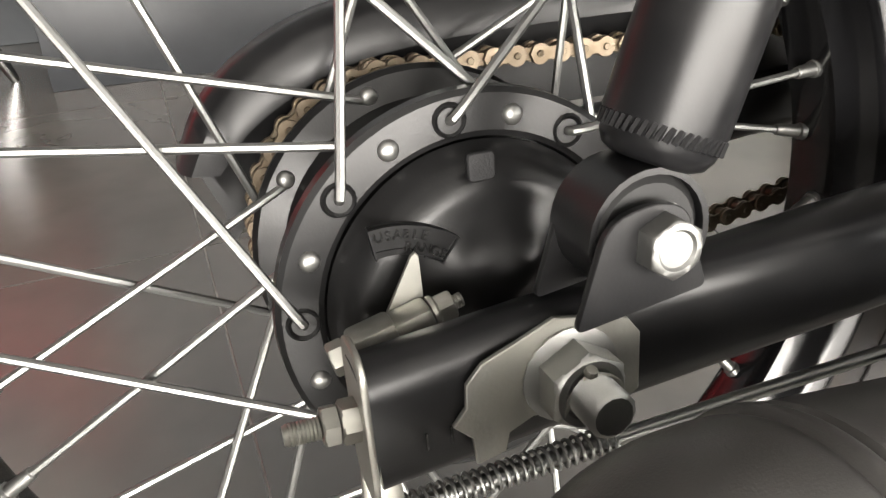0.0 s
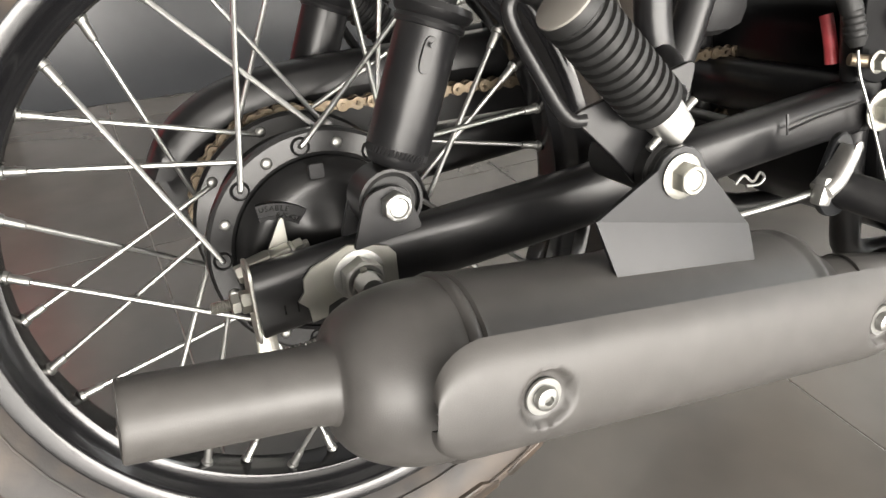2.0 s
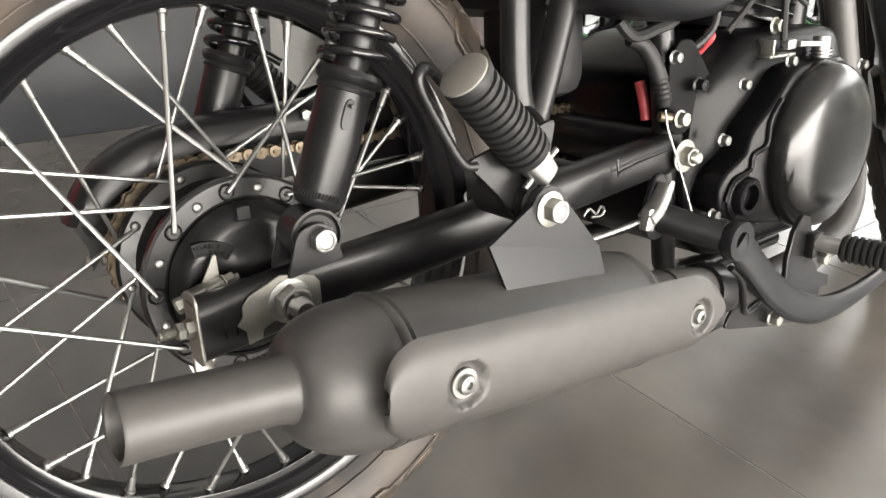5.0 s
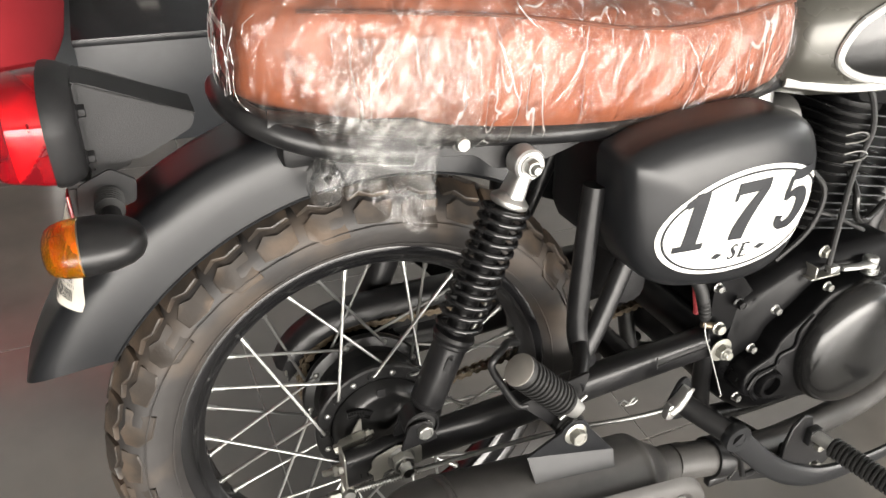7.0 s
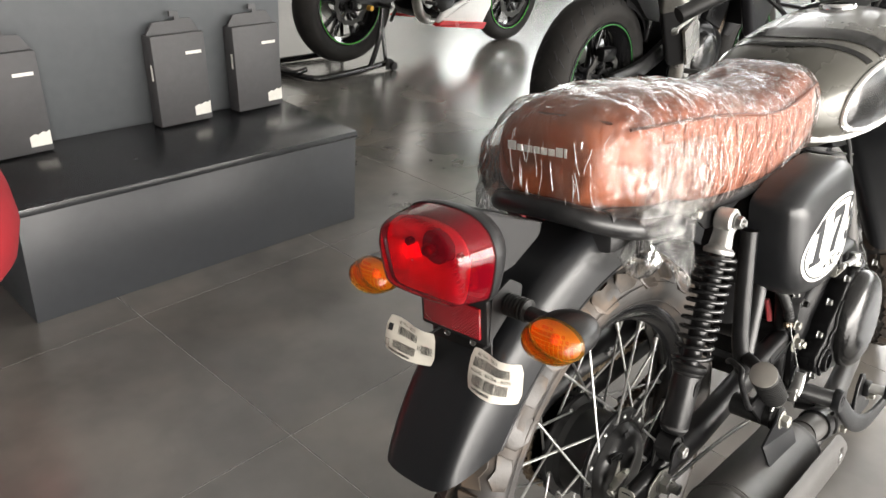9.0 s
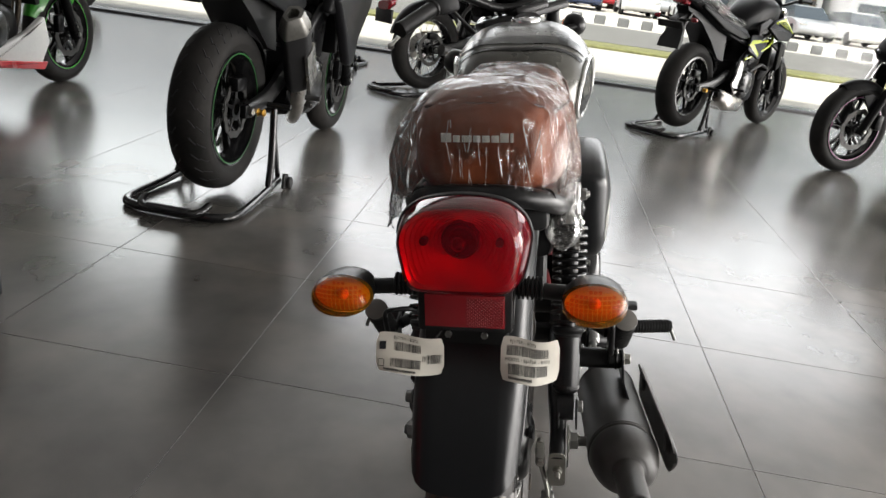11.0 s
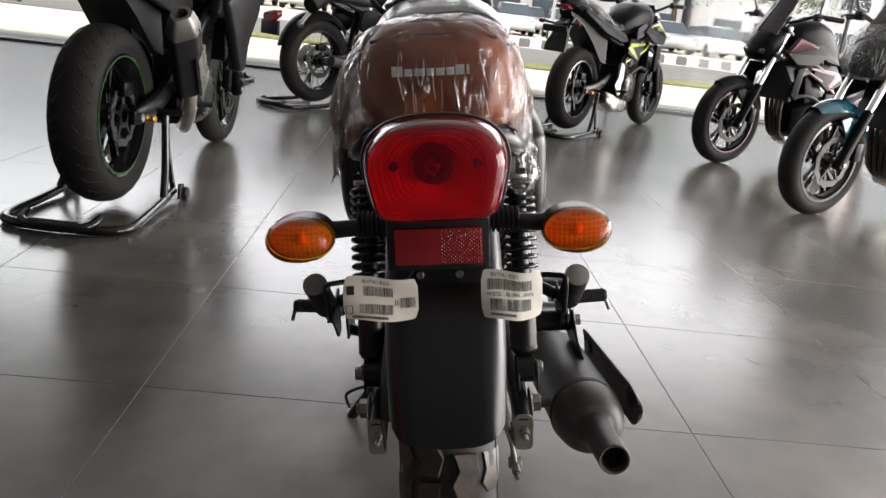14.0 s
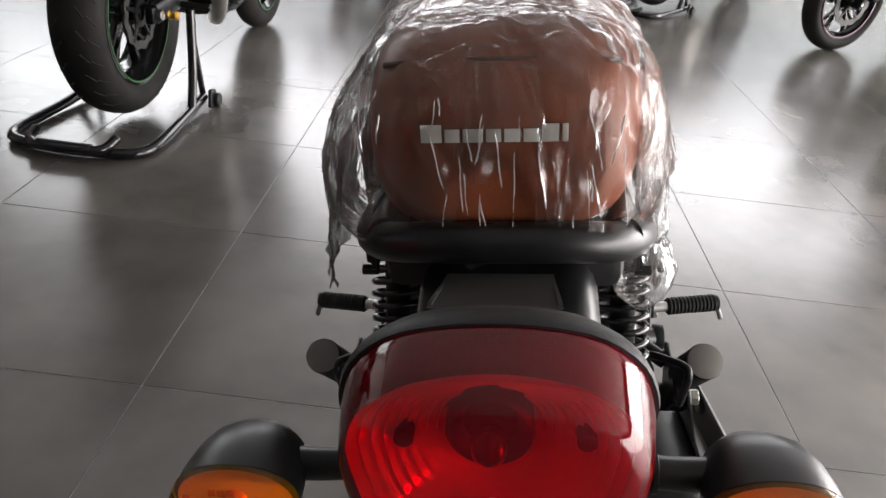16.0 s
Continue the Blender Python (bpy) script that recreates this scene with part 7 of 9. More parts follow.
M_HEADER = material("heat_stained_header_steel", (0.05, 0.042, 0.034), 0.42, 0.8, stain=(0.1, 0.07, 0.05), stain_amount=0.5)
M_SLICK = material("clean_black_tyre_rubber", (0.014, 0.0136, 0.0132), 0.7, spec=0.16, bump=0.1, bump_scale=400, stain=(0.04, 0.036, 0.033), stain_scale=7, stain_amount=0.4)
M_SEATBLACK = material("black_seat_vinyl", (0.015, 0.015, 0.016), 0.5, bump=0.2, bump_scale=500)
M_SCREEN = lens_material("smoked_windscreen", (0.12, 0.12, 0.13), gloss=0.03)
M_SMOKELENS = material("dark_red_tail_lens", (0.14, 0.006, 0.01), 0.12, coat=0.5)


def sections(bm, rows, n=22):
    """A body through upright cross sections: (x, z, half width, half height, squareness)."""
    return loft(bm, [[(x, a, b) for a, b in ellipse(0, z, w, h, n, p)] for x, z, w, h, p in rows])


def flank(outline, y, thick, bevel=0.012, corner=0.02, lean=0.0):
    """A side panel with a soft edge, drawn in side view."""
    s = 1 if y > 0 else -1
    pts = rounded(outline, corner)
    mid = sum(p[1] for p in outline) / len(outline)
    bm = plate(bmesh.new(), pts, (0, abs(y) - lean * mid, 0), (1, 0, 0), (0, lean, 1), -thick, 0)
    for v in bm.verts:
        v.co.y *= s
    bmesh.ops.recalc_face_normals(bm, faces=bm.faces)
    bmesh.ops.bevel(bm, geom=[e for e in bm.edges if len(e.link_faces) == 2 and e.calc_face_angle(0) > 1.0], offset=bevel, segments=3, profile=0.5, affect="EDGES")
    return bm


def road_tyre(c, R, width, rim_r):
    h = R - rim_r
    w = width / 2
    prof = [(rim_r - 0.004, -w * 0.72), (rim_r + h * 0.25, -w * 0.92), (R - h * 0.62, -w), (R - h * 0.36, -w * 0.94), (R - h * 0.15, -w * 0.7), (R - h * 0.035, -w * 0.36), (R, 0)]
    prof = prof + [(r, -y) for r, y in prof[-2::-1]] + [(rim_r + 0.006, w * 0.6), (R - 0.02, 0), (rim_r + 0.006, -w * 0.6)]
    return lathe(bmesh.new(), prof, c, (0, 1, 0), 72, closed=True)


def brake_disc(c, r, y, thick=0.005, waves=12):
    bm = bmesh.new()
    c = Vector(c)

    def ring(rad, wave, yy):
        return [(c.x + (rad + wave * math.sin(waves * a)) * math.cos(a), c.y + yy, c.z + (rad + wave * math.sin(waves * a)) * math.sin(a)) for a in (2 * math.pi * k / 96 for k in range(96))]

    loft(bm, [ring(r, 0.004, y - thick / 2), ring(r, 0.004, y + thick / 2), ring(r * 0.77, 0.003, y + thick / 2), ring(r * 0.77, 0.003, y - thick / 2)], wrap=True)
    return bm


def disc_star(c, r, y):
    """Five short arms with rivets between the hub and the brake disc."""
    bm = lathe(bmesh.new(), [(0.024, y - 0.004), (0.042, y - 0.004), (0.042, y + 0.004), (0.024, y + 0.004)], c, (0, 1, 0), 20, closed=True)
    for k in range(5):
        a = 2 * math.pi * k / 5 + 0.3
        d = Vector((math.cos(a), 0, math.sin(a)))
        p = Vector(c) + Vector((0, y, 0))
        tube(bm, [p + d * 0.036, p + d * r * 0.6, p + d * r * 0.84], [0.010, 0.006, 0.007], 6, 3, flat=(1.0, 0.5, (0, 1, 0)))
        lathe(bm, [(0, -0.006), (0.008, -0.005), (0.008, 0.005), (0, 0.006)], p + d * r * 0.83, (0, 1, 0), 10)
    return bm


def cast_wheel(thing, name, c, R, width, rim_r, tape=None, spokes=5, discs=(), disc_r=0.11, slits=False, label="black cast alloy wheel"):
    c = Vector(c)
    w = width / 2 * 0.74
    rim = [(rim_r + 0.004, -w), (rim_r + 0.004, -w - 0.006), (rim_r - 0.010, -w - 0.007), (rim_r - 0.014, -w + 0.006), (rim_r - 0.032, -w * 0.5), (rim_r - 0.036, 0), (rim_r - 0.032, w * 0.5), (rim_r - 0.014, w - 0.006), (rim_r - 0.010, w + 0.007), (rim_r + 0.004, w + 0.006), (rim_r + 0.004, w), (rim_r - 0.012, w * 0.5), (rim_r - 0.012, -w * 0.5)]
    wheel = part(name, lathe(bmesh.new(), rim, c, (0, 1, 0), 72, closed=True), M_GLOSSBLACK, thing, label, 35)
    tyre = part("tyre", road_tyre(c, R, width, rim_r), M_SLICK, wheel, "black road tyre", 60)
    hub = lathe(bmesh.new(), [(0, -0.05), (0.022, -0.05), (0.03, -0.044), (0.045, -0.03), (0.034, -0.012), (0.034, 0.012), (0.045, 0.03), (0.03, 0.044), (0.022, 0.05), (0, 0.05)], c, (0, 1, 0), 28)
    part("hub", hub, M_GLOSSBLACK, wheel)
    bm = bmesh.new()
    for s in (-1, 1):
        tube(bm, [c + Vector((s * 0.012, 0, 0.03)), c + Vector((s * 0.014, 0, rim_r * 0.45)), c + Vector((s * 0.04, 0, rim_r - 0.03))], [0.014, 0.010, 0.013], 8, 4, flat=(1.0, 1.25, (0, 1, 0)))
    first = part("spoke", bm, M_GLOSSBLACK, wheel)
    for k in range(1, spokes):
        share(first, Matrix.Translation(c) @ Matrix.Rotation(2 * math.pi * k / spokes, 4, "Y") @ Matrix.Translation(-c))
    if tape:
        for s in (-1, 1):
            lip = lathe(bmesh.new(), [(rim_r - 0.0085, s * (w + 0.0072)), (rim_r - 0.004, s * (w + 0.0072)), (rim_r - 0.004, s * (w + 0.0082)), (rim_r - 0.0085, s * (w + 0.0082))], c, (0, 1, 0), 72, closed=True)
            part("rim_tape", lip, tape, wheel, "coloured rim tape")
    for y in discs:
        d = part("brake_disc", brake_disc(c, disc_r, y), M_DISC, wheel, "wave-edged steel brake disc", 30)
        part("disc_carrier", disc_star(c, disc_r, y), M_SATIN, d)
    if slits:
        bm = bmesh.new()
        h = R - rim_r
        for k in range(30):
            for s in (-1, 1):
                for f, off in ((0.30, 0.0), (0.62, 0.07)):
                    a = (k + 0.5 * (s > 0)) * 2 * math.pi / 30 + off
                    y0, y1 = s * width / 2 * f, s * width / 2 * (f + 0.26)
                    r0 = np.interp(abs(y0), [0, 0.18 * width, 0.35 * width, 0.47 * width], [R, R - h * 0.035, R - h * 0.15, R - h * 0.36])
                    r1 = np.interp(abs(y1), [0, 0.18 * width, 0.35 * width, 0.47 * width], [R, R - h * 0.035, R - h * 0.15, R - h * 0.36])
                    p = c + Vector((r0 * math.cos(a), y0, r0 * math.sin(a)))
                    q = c + Vector((r1 * math.cos(a + 0.09), y1, r1 * math.sin(a + 0.09)))
                    rod(bm, p, q, 0.0026, seg=6)
        tagged(part("tread_pattern", bm, M_INK, wheel), kind="stuff")
    return wheel


def wire_wheel(thing, name, c, R, width, rim_r, discs=(), disc_r=0.13):
    c = Vector(c)
    w = width / 2 * 0.66
    rim = [(rim_r + 0.004, -w), (rim_r - 0.010, -w - 0.004), (rim_r - 0.012, -w + 0.006), (rim_r - 0.024, -w * 0.4), (rim_r - 0.024, w * 0.4), (rim_r - 0.012, w - 0.006), (rim_r - 0.010, w + 0.004), (rim_r + 0.004, w), (rim_r - 0.008, w * 0.4), (rim_r - 0.008, -w * 0.4)]
    wheel = part(name, lathe(bmesh.new(), rim, c, (0, 1, 0), 72, closed=True), M_GLOSSBLACK, thing, "black rim with bright wire spokes", 35)
    part("tyre", road_tyre(c, R, width, rim_r), M_SLICK, wheel, "black road tyre", 60)
    part("hub", lathe(bmesh.new(), [(0, -0.045), (0.05, -0.045), (0.052, -0.036), (0.03, -0.028), (0.026, 0), (0.03, 0.028), (0.052, 0.036), (0.05, 0.045), (0, 0.045)], c, (0, 1, 0), 28), M_GLOSSBLACK, wheel)
    bm = rod(bmesh.new(), c + Vector((0.047, 0.034, 0)), c + Vector(((rim_r - 0.022) * math.cos(0.42), 0.004, (rim_r - 0.022) * math.sin(0.42))), 0.0022, seg=6)
    first = part("spoke", bm, M_SPOKE, wheel)
    for k in range(1, 32):
        m = Matrix.Translation(c) @ Matrix.Rotation(2 * math.pi * k / 32, 4, "Y") @ Matrix.Diagonal((1, -1 if k % 2 else 1, -1 if k // 2 % 2 else 1, 1)) @ Matrix.Translation(-c)
        share(first, m)
    for y in discs:
        d = part("brake_disc", brake_disc(c, disc_r, y, waves=3), M_DISC, wheel, "drilled steel brake disc", 30)
        part("disc_carrier", disc_star(c, disc_r, y), M_SATIN, d)
    return wheel


def arc_guard(c, R, a0, a1, half, thick=0.003):
    """A mudguard over a wheel, between two angles, with turned-down sides."""
    c = Vector(c)
    rows = []
    for k in range(17):
        a = radians(a0 + (a1 - a0) * k / 16)
        end = 1 - 0.25 * abs(2 * k / 16 - 1) ** 3
        row = []
        for i in range(-4, 5):
            u = i / 4
            r = R - 0.06 * abs(u) ** 3
            row.append(c + Vector((r * math.cos(a), half * u * end, r * math.sin(a))))
        rows.append(row)
    return sheet(bmesh.new(), rows, thick)


def motorcycle(label, m, style="sport", rear_width=0.16, body=None, accent=None, tape=None, silencer="side", slits=False, fender=None, lift=0.0,
               belly=None, screen=True, film=False, fairing="full"):
    """Road motorcycle: x ahead from the rear axle, y left, z up from the ground."""
    body = body or M_BODYBLACK
    wb, RR, RF = 1.41, 0.316, 0.296
    retro = style == "retro"
    ob = root("motorcycle", label, "motorcycle", m @ Matrix.Translation((0, 0, lift)) @ Matrix.Rotation(math.atan2(lift, wb), 4, "Y"), "showroom motorcycles")
    rc, fc = Vector((0, 0, RR)), Vector((wb, 0, RF))
    if retro:
        wire_wheel(ob, "rear_wheel", rc, RR, 0.14, 0.225, (-0.06,), 0.125)
        wire_wheel(ob, "front_wheel", fc, RF + 0.01, 0.11, 0.228, (0.062, -0.062), 0.15)
    else:
        cast_wheel(ob, "rear_wheel", rc, RR, rear_width, 0.216, tape, 5, (-0.062,), 0.11, slits)
        cast_wheel(ob, "front_wheel", fc, RF, 0.115, 0.216, tape, 5, (0.062, -0.062) if style == "sport" else (0.062,), 0.135)
    # rear end
    for s in (1, -1):
        bm = tube(bmesh.new(), [(0.0, s * 0.105, RR), (0.2, s * 0.108, RR + 0.03), (0.42, s * 0.085, RR + 0.09), (0.5, s * 0.06, RR + 0.1)], [0.024, 0.028, 0.033, 0.035], 10, 5, flat=(0.7, 1.25, (0, 0, 1)))
        sw = part("swing_arm", bm, M_SATIN, ob, "black box-section swing arm")
        block(bm := bmesh.new(), (0.0, s * 0.105, RR), (0.07, 0.026, 0.05), 0.006)
        part("axle_block", bm, M_ENGINE, sw)
        part("axle_nut", hexhead(bmesh.new(), (0, s * 0.118, RR), (0, s, 0), 0.03, 0.016), M_BRIGHT, sw, smooth=30)
        bm = lathe(bmesh.new(), [(0, 0), (0.012, 0), (0.016, 0.006), (0.010, 0.014), (0.010, 0.02), (0.016, 0.028), (0.012, 0.034), (0, 0.034)], (0.075, s * 0.118, RR - 0.012), (0, s, 0), 16)
        part("stand_bobbin", bm, M_GOLD, sw, "gold anodised stand bobbin")
    block(bm := bmesh.new(), (-0.01, -0.07, RR + 0.1), (0.09, 0.045, 0.055), 0.012)
    part("rear_caliper", bm, M_ENGINE, ob)
    part("sprocket", lathe(bmesh.new(), [(0.05, -0.003), (0.105, -0.003), (0.108, 0), (0.105, 0.003), (0.05, 0.003)], (0, 0.075, RR), (0, 1, 0), 40, closed=True), M_STEEL, ob)
    bm = bmesh.new()
    for s in (1, -1):
        tube(bm, [(0.0, 0.075, RR + s * 0.108), (0.3, 0.075, RR + 0.07 + s * 0.06), (0.5, 0.075, RR + 0.1 + s * 0.035)], 0.009, 6, 4)
    part("chain", bm, M_CHAIN, ob)
    if not retro:
        part("rear_hugger", arc_guard(rc, RR + 0.03, 25, 72, rear_width / 2 + 0.012), M_PLASTIC, ob, "black plastic hugger over the rear tyre", 50)
    part("shock_absorber", tube(bmesh.new(), [(0.36, 0, 0.42), (0.42, 0, 0.72)], 0.03, 14, 3), M_ENGINE, ob)
    # engine
    bm = bmesh.new()
    sections(bm, [(0.46, 0.36, 0.10, 0.10, 3), (0.50, 0.37, 0.14, 0.15, 3.5), (0.68, 0.36, 0.165, 0.16, 4), (0.82, 0.34, 0.15, 0.13, 4), (0.88, 0.34, 0.11, 0.10, 3)])
    eng = part("crankcase", bm, M_ENGINE, ob, "black cast crankcase")
    for s, r in ((-1, 0.105), (1, 0.09)):
        y = s * 0.15
        bm = lathe(bmesh.new(), [(0, 0.045), (r * 0.6, 0.045), (r * 0.72, 0.038), (r * 0.9, 0.034), (r, 0.024), (r * 1.05, 0), (0, 0)], (0.62 if s < 0 else 0.72, y, 0.36), (0, s, 0), 28)
        cov = part("side_cover", bm, M_COVER, eng, "round satin grey engine cover")
        for k in range(6):
            a = k * math.pi / 3
            bolt(cov, ((0.62 if s < 0 else 0.72) + r * 0.93 * math.cos(a), y + s * 0.026, 0.36 + r * 0.93 * math.sin(a)), (0, s, 0), 0.011, 0.006)
    turn = Matrix.Rotation(radians(18), 4, "Y")
    block(bm := bmesh.new(), (0.76, 0, 0.58), (0.17, 0.27, 0.2), 0.012, turn)
    part("cylinder_block", bm, M_ENGINE, eng)
    if retro:
        bm = bmesh.new()
        for k in range(8):
            block(bm, (0.755 + 0.006 * k, 0, 0.50 + 0.022 * k), (0.21, 0.31, 0.005), 0.001, turn)
        part("cooling_fins", bm, M_ENGINE, eng)
    block(bm := bmesh.new(), (0.80, 0, 0.71), (0.2, 0.29, 0.09), 0.025, turn)
    part("cylinder_head", bm, M_ENGINE, eng)
    block(bm := bmesh.new(), (0.98, 0, 0.60), (0.035, 0.30, 0.26), 0.006, Matrix.Rotation(radians(-10), 4, "Y"))
    rad = part("radiator", bm, M_PLASTIC, ob, "black radiator")
    for k in range(4):
        y = -0.066 + 0.044 * k
        bm = tube(bmesh.new(), [(0.86, y, 0.64), (0.95, y, 0.58), (0.96, y * 0.9, 0.42), (0.90, y * 0.7, 0.24), (0.78, y * 0.4 - 0.02, 0.19)], 0.015, 10, 5)
        part("header_pipe", bm, M_HEADER, ob, "heat-tinted steel header pipe")
    if silencer == "side":
        bm = tube(bmesh.new(), [(0.80, -0.03, 0.19), (0.55, -0.10, 0.21), (0.42, -0.16, 0.28), (0.37, -0.183, 0.39)], 0.03, 12, 5)
        part("link_pipe", bm, M_STEEL, ob)
        d = Vector((-0.22, -0.03, 0.29)).normalized()
        p = Vector((0.37, -0.185, 0.39))
        rings = []
        can = [(q.x, q.y) for q in rounded([(-0.058, 0.028), (-0.058, -0.034), (-0.012, -0.078), (0.044, -0.064), (0.056, 0.03), (0.014, 0.076)], 0.014, 4)]
        for h, k in ((0, 0.75), (0.02, 0.97), (0.05, 1), (0.30, 1.02)):
            u = Vector((0, 1, 0)); v = d.cross(u)
            rings.append([p + d * h + u * a * k + v * b * k for a, b in can])
        sil = part("silencer", loft(bmesh.new(), rings), M_PLASTIC, ob, "black six-sided silencer with a bright end cap")
        rings = []
        for h, k in ((0.296, 1.045), (0.315, 1.045), (0.36, 0.80), (0.375, 0.66), (0.375, 0.42), (0.33, 0.40)):
            u = Vector((0, 1, 0)); v = d.cross(u)
            rings.append([p + d * h + u * a * k + v * b * k for a, b in can])
        part("end_cap", loft(bmesh.new(), rings), M_CAPSTEEL, sil, "dull steel end cap", 25)
        bolt(sil, p + d * 0.31 + Vector((0, -0.06, 0)), (0, -1, 0), 0.01, 0.006)
        bm = bmesh.new()
        loft(bm, [[p + d * h + Vector((0, -0.058 * k, 0)) + Vector((0, -1, 0)) * 0.004 + Vector((0, 1, 0)).cross(d) * b for b in (-0.05, -0.03, 0.03, 0.05)] + [p + d * h + Vector((0, -0.05 * k, 0)) + Vector((0, 1, 0)).cross(d) * b for b in (0.05, 0.03, -0.03, -0.05)] for h, k in ((0.02, 1), (0.1, 1.02), (0.2, 1.02))])
        part("heat_guard", bm, M_STEEL, sil)
    elif silencer == "low":
        bm = bmesh.new()
        loft(bm, [[(x, y + a, z + b) for a, b in ellipse(0, 0, wdt, h, 24, 3.4)] for x, y, z, wdt, h in ((0.78, -0.05, 0.2, 0.05, 0.04), (0.70, -0.06, 0.2, 0.09, 0.07), (0.45, -0.08, 0.22, 0.095, 0.075), (0.36, -0.09, 0.25, 0.075, 0.06), (0.33, -0.095, 0.26, 0.05, 0.045))])
        part("silencer", bm, M_STEEL, ob, "short steel silencer under the engine")
    else:
        for s in (1, -1):
            bm = tube(bmesh.new(), [(0.8, s * 0.06, 0.2), (0.55, s * 0.14, 0.24), (0.35, s * 0.17, 0.28), (0.0, s * 0.18, 0.33)], [0.022, 0.026, 0.036, 0.038], 18, 6)
            part("silencer", bm, M_MUFFLER, ob, "long black silencer")
    # frame
    for s in (1, -1):
        bm = tube(bmesh.new(), [(1.06, s * 0.05, 0.88), (0.9, s * 0.13, 0.78), (0.6, s * 0.14, 0.62), (0.5, s * 0.11, 0.42)], 0.021, 10, 6)
        part("frame_rail", bm, M_SATIN, ob)
        bm = tube(bmesh.new(), [(0.62, s * 0.12, 0.66), (0.3, s * 0.11, 0.72), (-0.05, s * 0.08, 0.84)], 0.015, 8, 5)
        part("seat_rail", bm, M_SATIN, ob)
        bm = flank([(0.40, 0.36), (0.50, 0.28), (0.56, 0.32), (0.52, 0.52), (0.46, 0.55), (0.44, 0.42)], s * 0.155, 0.014, 0.004, 0.015)
        hanger = part("footrest_hanger", bm, M_ALLOY, ob, "cast alloy footrest hanger")
        part("footrest", rod(bmesh.new(), (0.47, s * 0.15, 0.32), (0.47, s * 0.25, 0.325), 0.011), M_RUBBER, hanger)
    # front end
    ax = Vector((-0.42, 0, 0.907))
    top = fc + ax * 0.72
    head = Vector((top.x, 0, top.z))
    for s in (1, -1):
        y = Vector((0, s * 0.1, 0))
        fork = part("fork_leg", rod(bmesh.new(), fc + y - ax * 0.03, fc + y + ax * 0.30, 0.029, 0.027, 18), M_ENGINE, ob, "black fork leg")
        part("stanchion", rod(bmesh.new(), fc + y + ax * 0.30, fc + y + ax * 0.74, 0.0205, seg=16), M_CHROME, fork, "bright fork tube")
        block(bm := bmesh.new(), fc + y * 0.86 + Vector((-0.135, 0, 0.06)), (0.06, 0.04, 0.10), 0.012)
        part("front_caliper", bm, M_ENGINE, ob)
    for h in (0.52, 0.70):
        block(bm := bmesh.new(), fc + ax * h, (0.07, 0.26, 0.028), 0.01, Matrix.Rotation(radians(-24.8), 4, "Y"))
        part("fork_clamp", bm, M_SATIN, ob)
    part("axle", rod(bmesh.new(), fc + Vector((0, -0.135, 0)), fc + Vector((0, 0.135, 0)), 0.012), M_BRIGHT, ob)
    part("front_mudguard", arc_guard(fc, RF + 0.024, 58, 162, 0.064), fender or body, ob, "short front mudguard", 50)
    for s in (1, -1):
        part("mudguard_stay", flank([(wb - 0.10, RF + 0.20), (wb - 0.02, RF + 0.24), (wb + 0.05, RF + 0.22), (wb - 0.06, RF + 0.09)], s * 0.078, 0.008, 0.003, 0.012), fender or body, ob)
    bars = 0.02 if style == "sport" else 0.09
    bm = tube(bmesh.new(), [(head.x - 0.14, 0.36, head.z + bars), (head.x - 0.06, 0.24, head.z + bars + 0.01), (head.x - 0.01, 0.1, head.z + 0.05), (head.x, 0, head.z + 0.04), (head.x - 0.01, -0.1, head.z + 0.05), (head.x - 0.06, -0.24, head.z + bars + 0.01), (head.x - 0.14, -0.36, head.z + bars)], 0.012, 10, 5)
    hb = part("handlebar", bm, M_SATIN, ob, "black handlebar")
    for s in (1, -1):
        g0, g1 = Vector((head.x - 0.088, s * 0.28, head.z + bars + 0.006)), Vector((head.x - 0.15, s * 0.385, head.z + bars - 0.002))
        part("grip", rod(bmesh.new(), g0, g1, 0.017), M_RUBBER, hb)
        block(bm := bmesh.new(), g0 + Vector((0.03, -s * 0.03, 0)), (0.05, 0.045, 0.05), 0.01)
        part("switch_block", bm, M_PLASTIC, hb)
        part("lever", tube(bmesh.new(), [g0 + Vector((0.06, -s * 0.01, 0)), g0 + Vector((0.05, s * 0.06, -0.005)), g1 + Vector((0.05, 0, -0.005))], [0.008, 0.006, 0.007], 8, 4), M_SATIN, hb)
        if style != "sport":
            part("mirror_stem", tube(bmesh.new(), [g0 + Vector((0.03, -s * 0.02, 0.02)), g0 + Vector((0.06, s * 0.01, 0.12)), g0 + Vector((0.04, s * 0.06, 0.19))], 0.006, 8, 4), M_SATIN, hb)
            bm = bmesh.new()
            loft(bm, [[(head.x - 0.06 + dx, s * 0.36 + a, head.z + bars + 0.21 + b) for a, b in ellipse(0, 0, 0.065 * k, 0.042 * k, 20, 2.6)] for dx, k in ((0, 0.94), (0.004, 1), (0.02, 0.85), (0.03, 0.45))])
            part("mirror", bm, M_PLASTIC, hb, "black oval mirror")
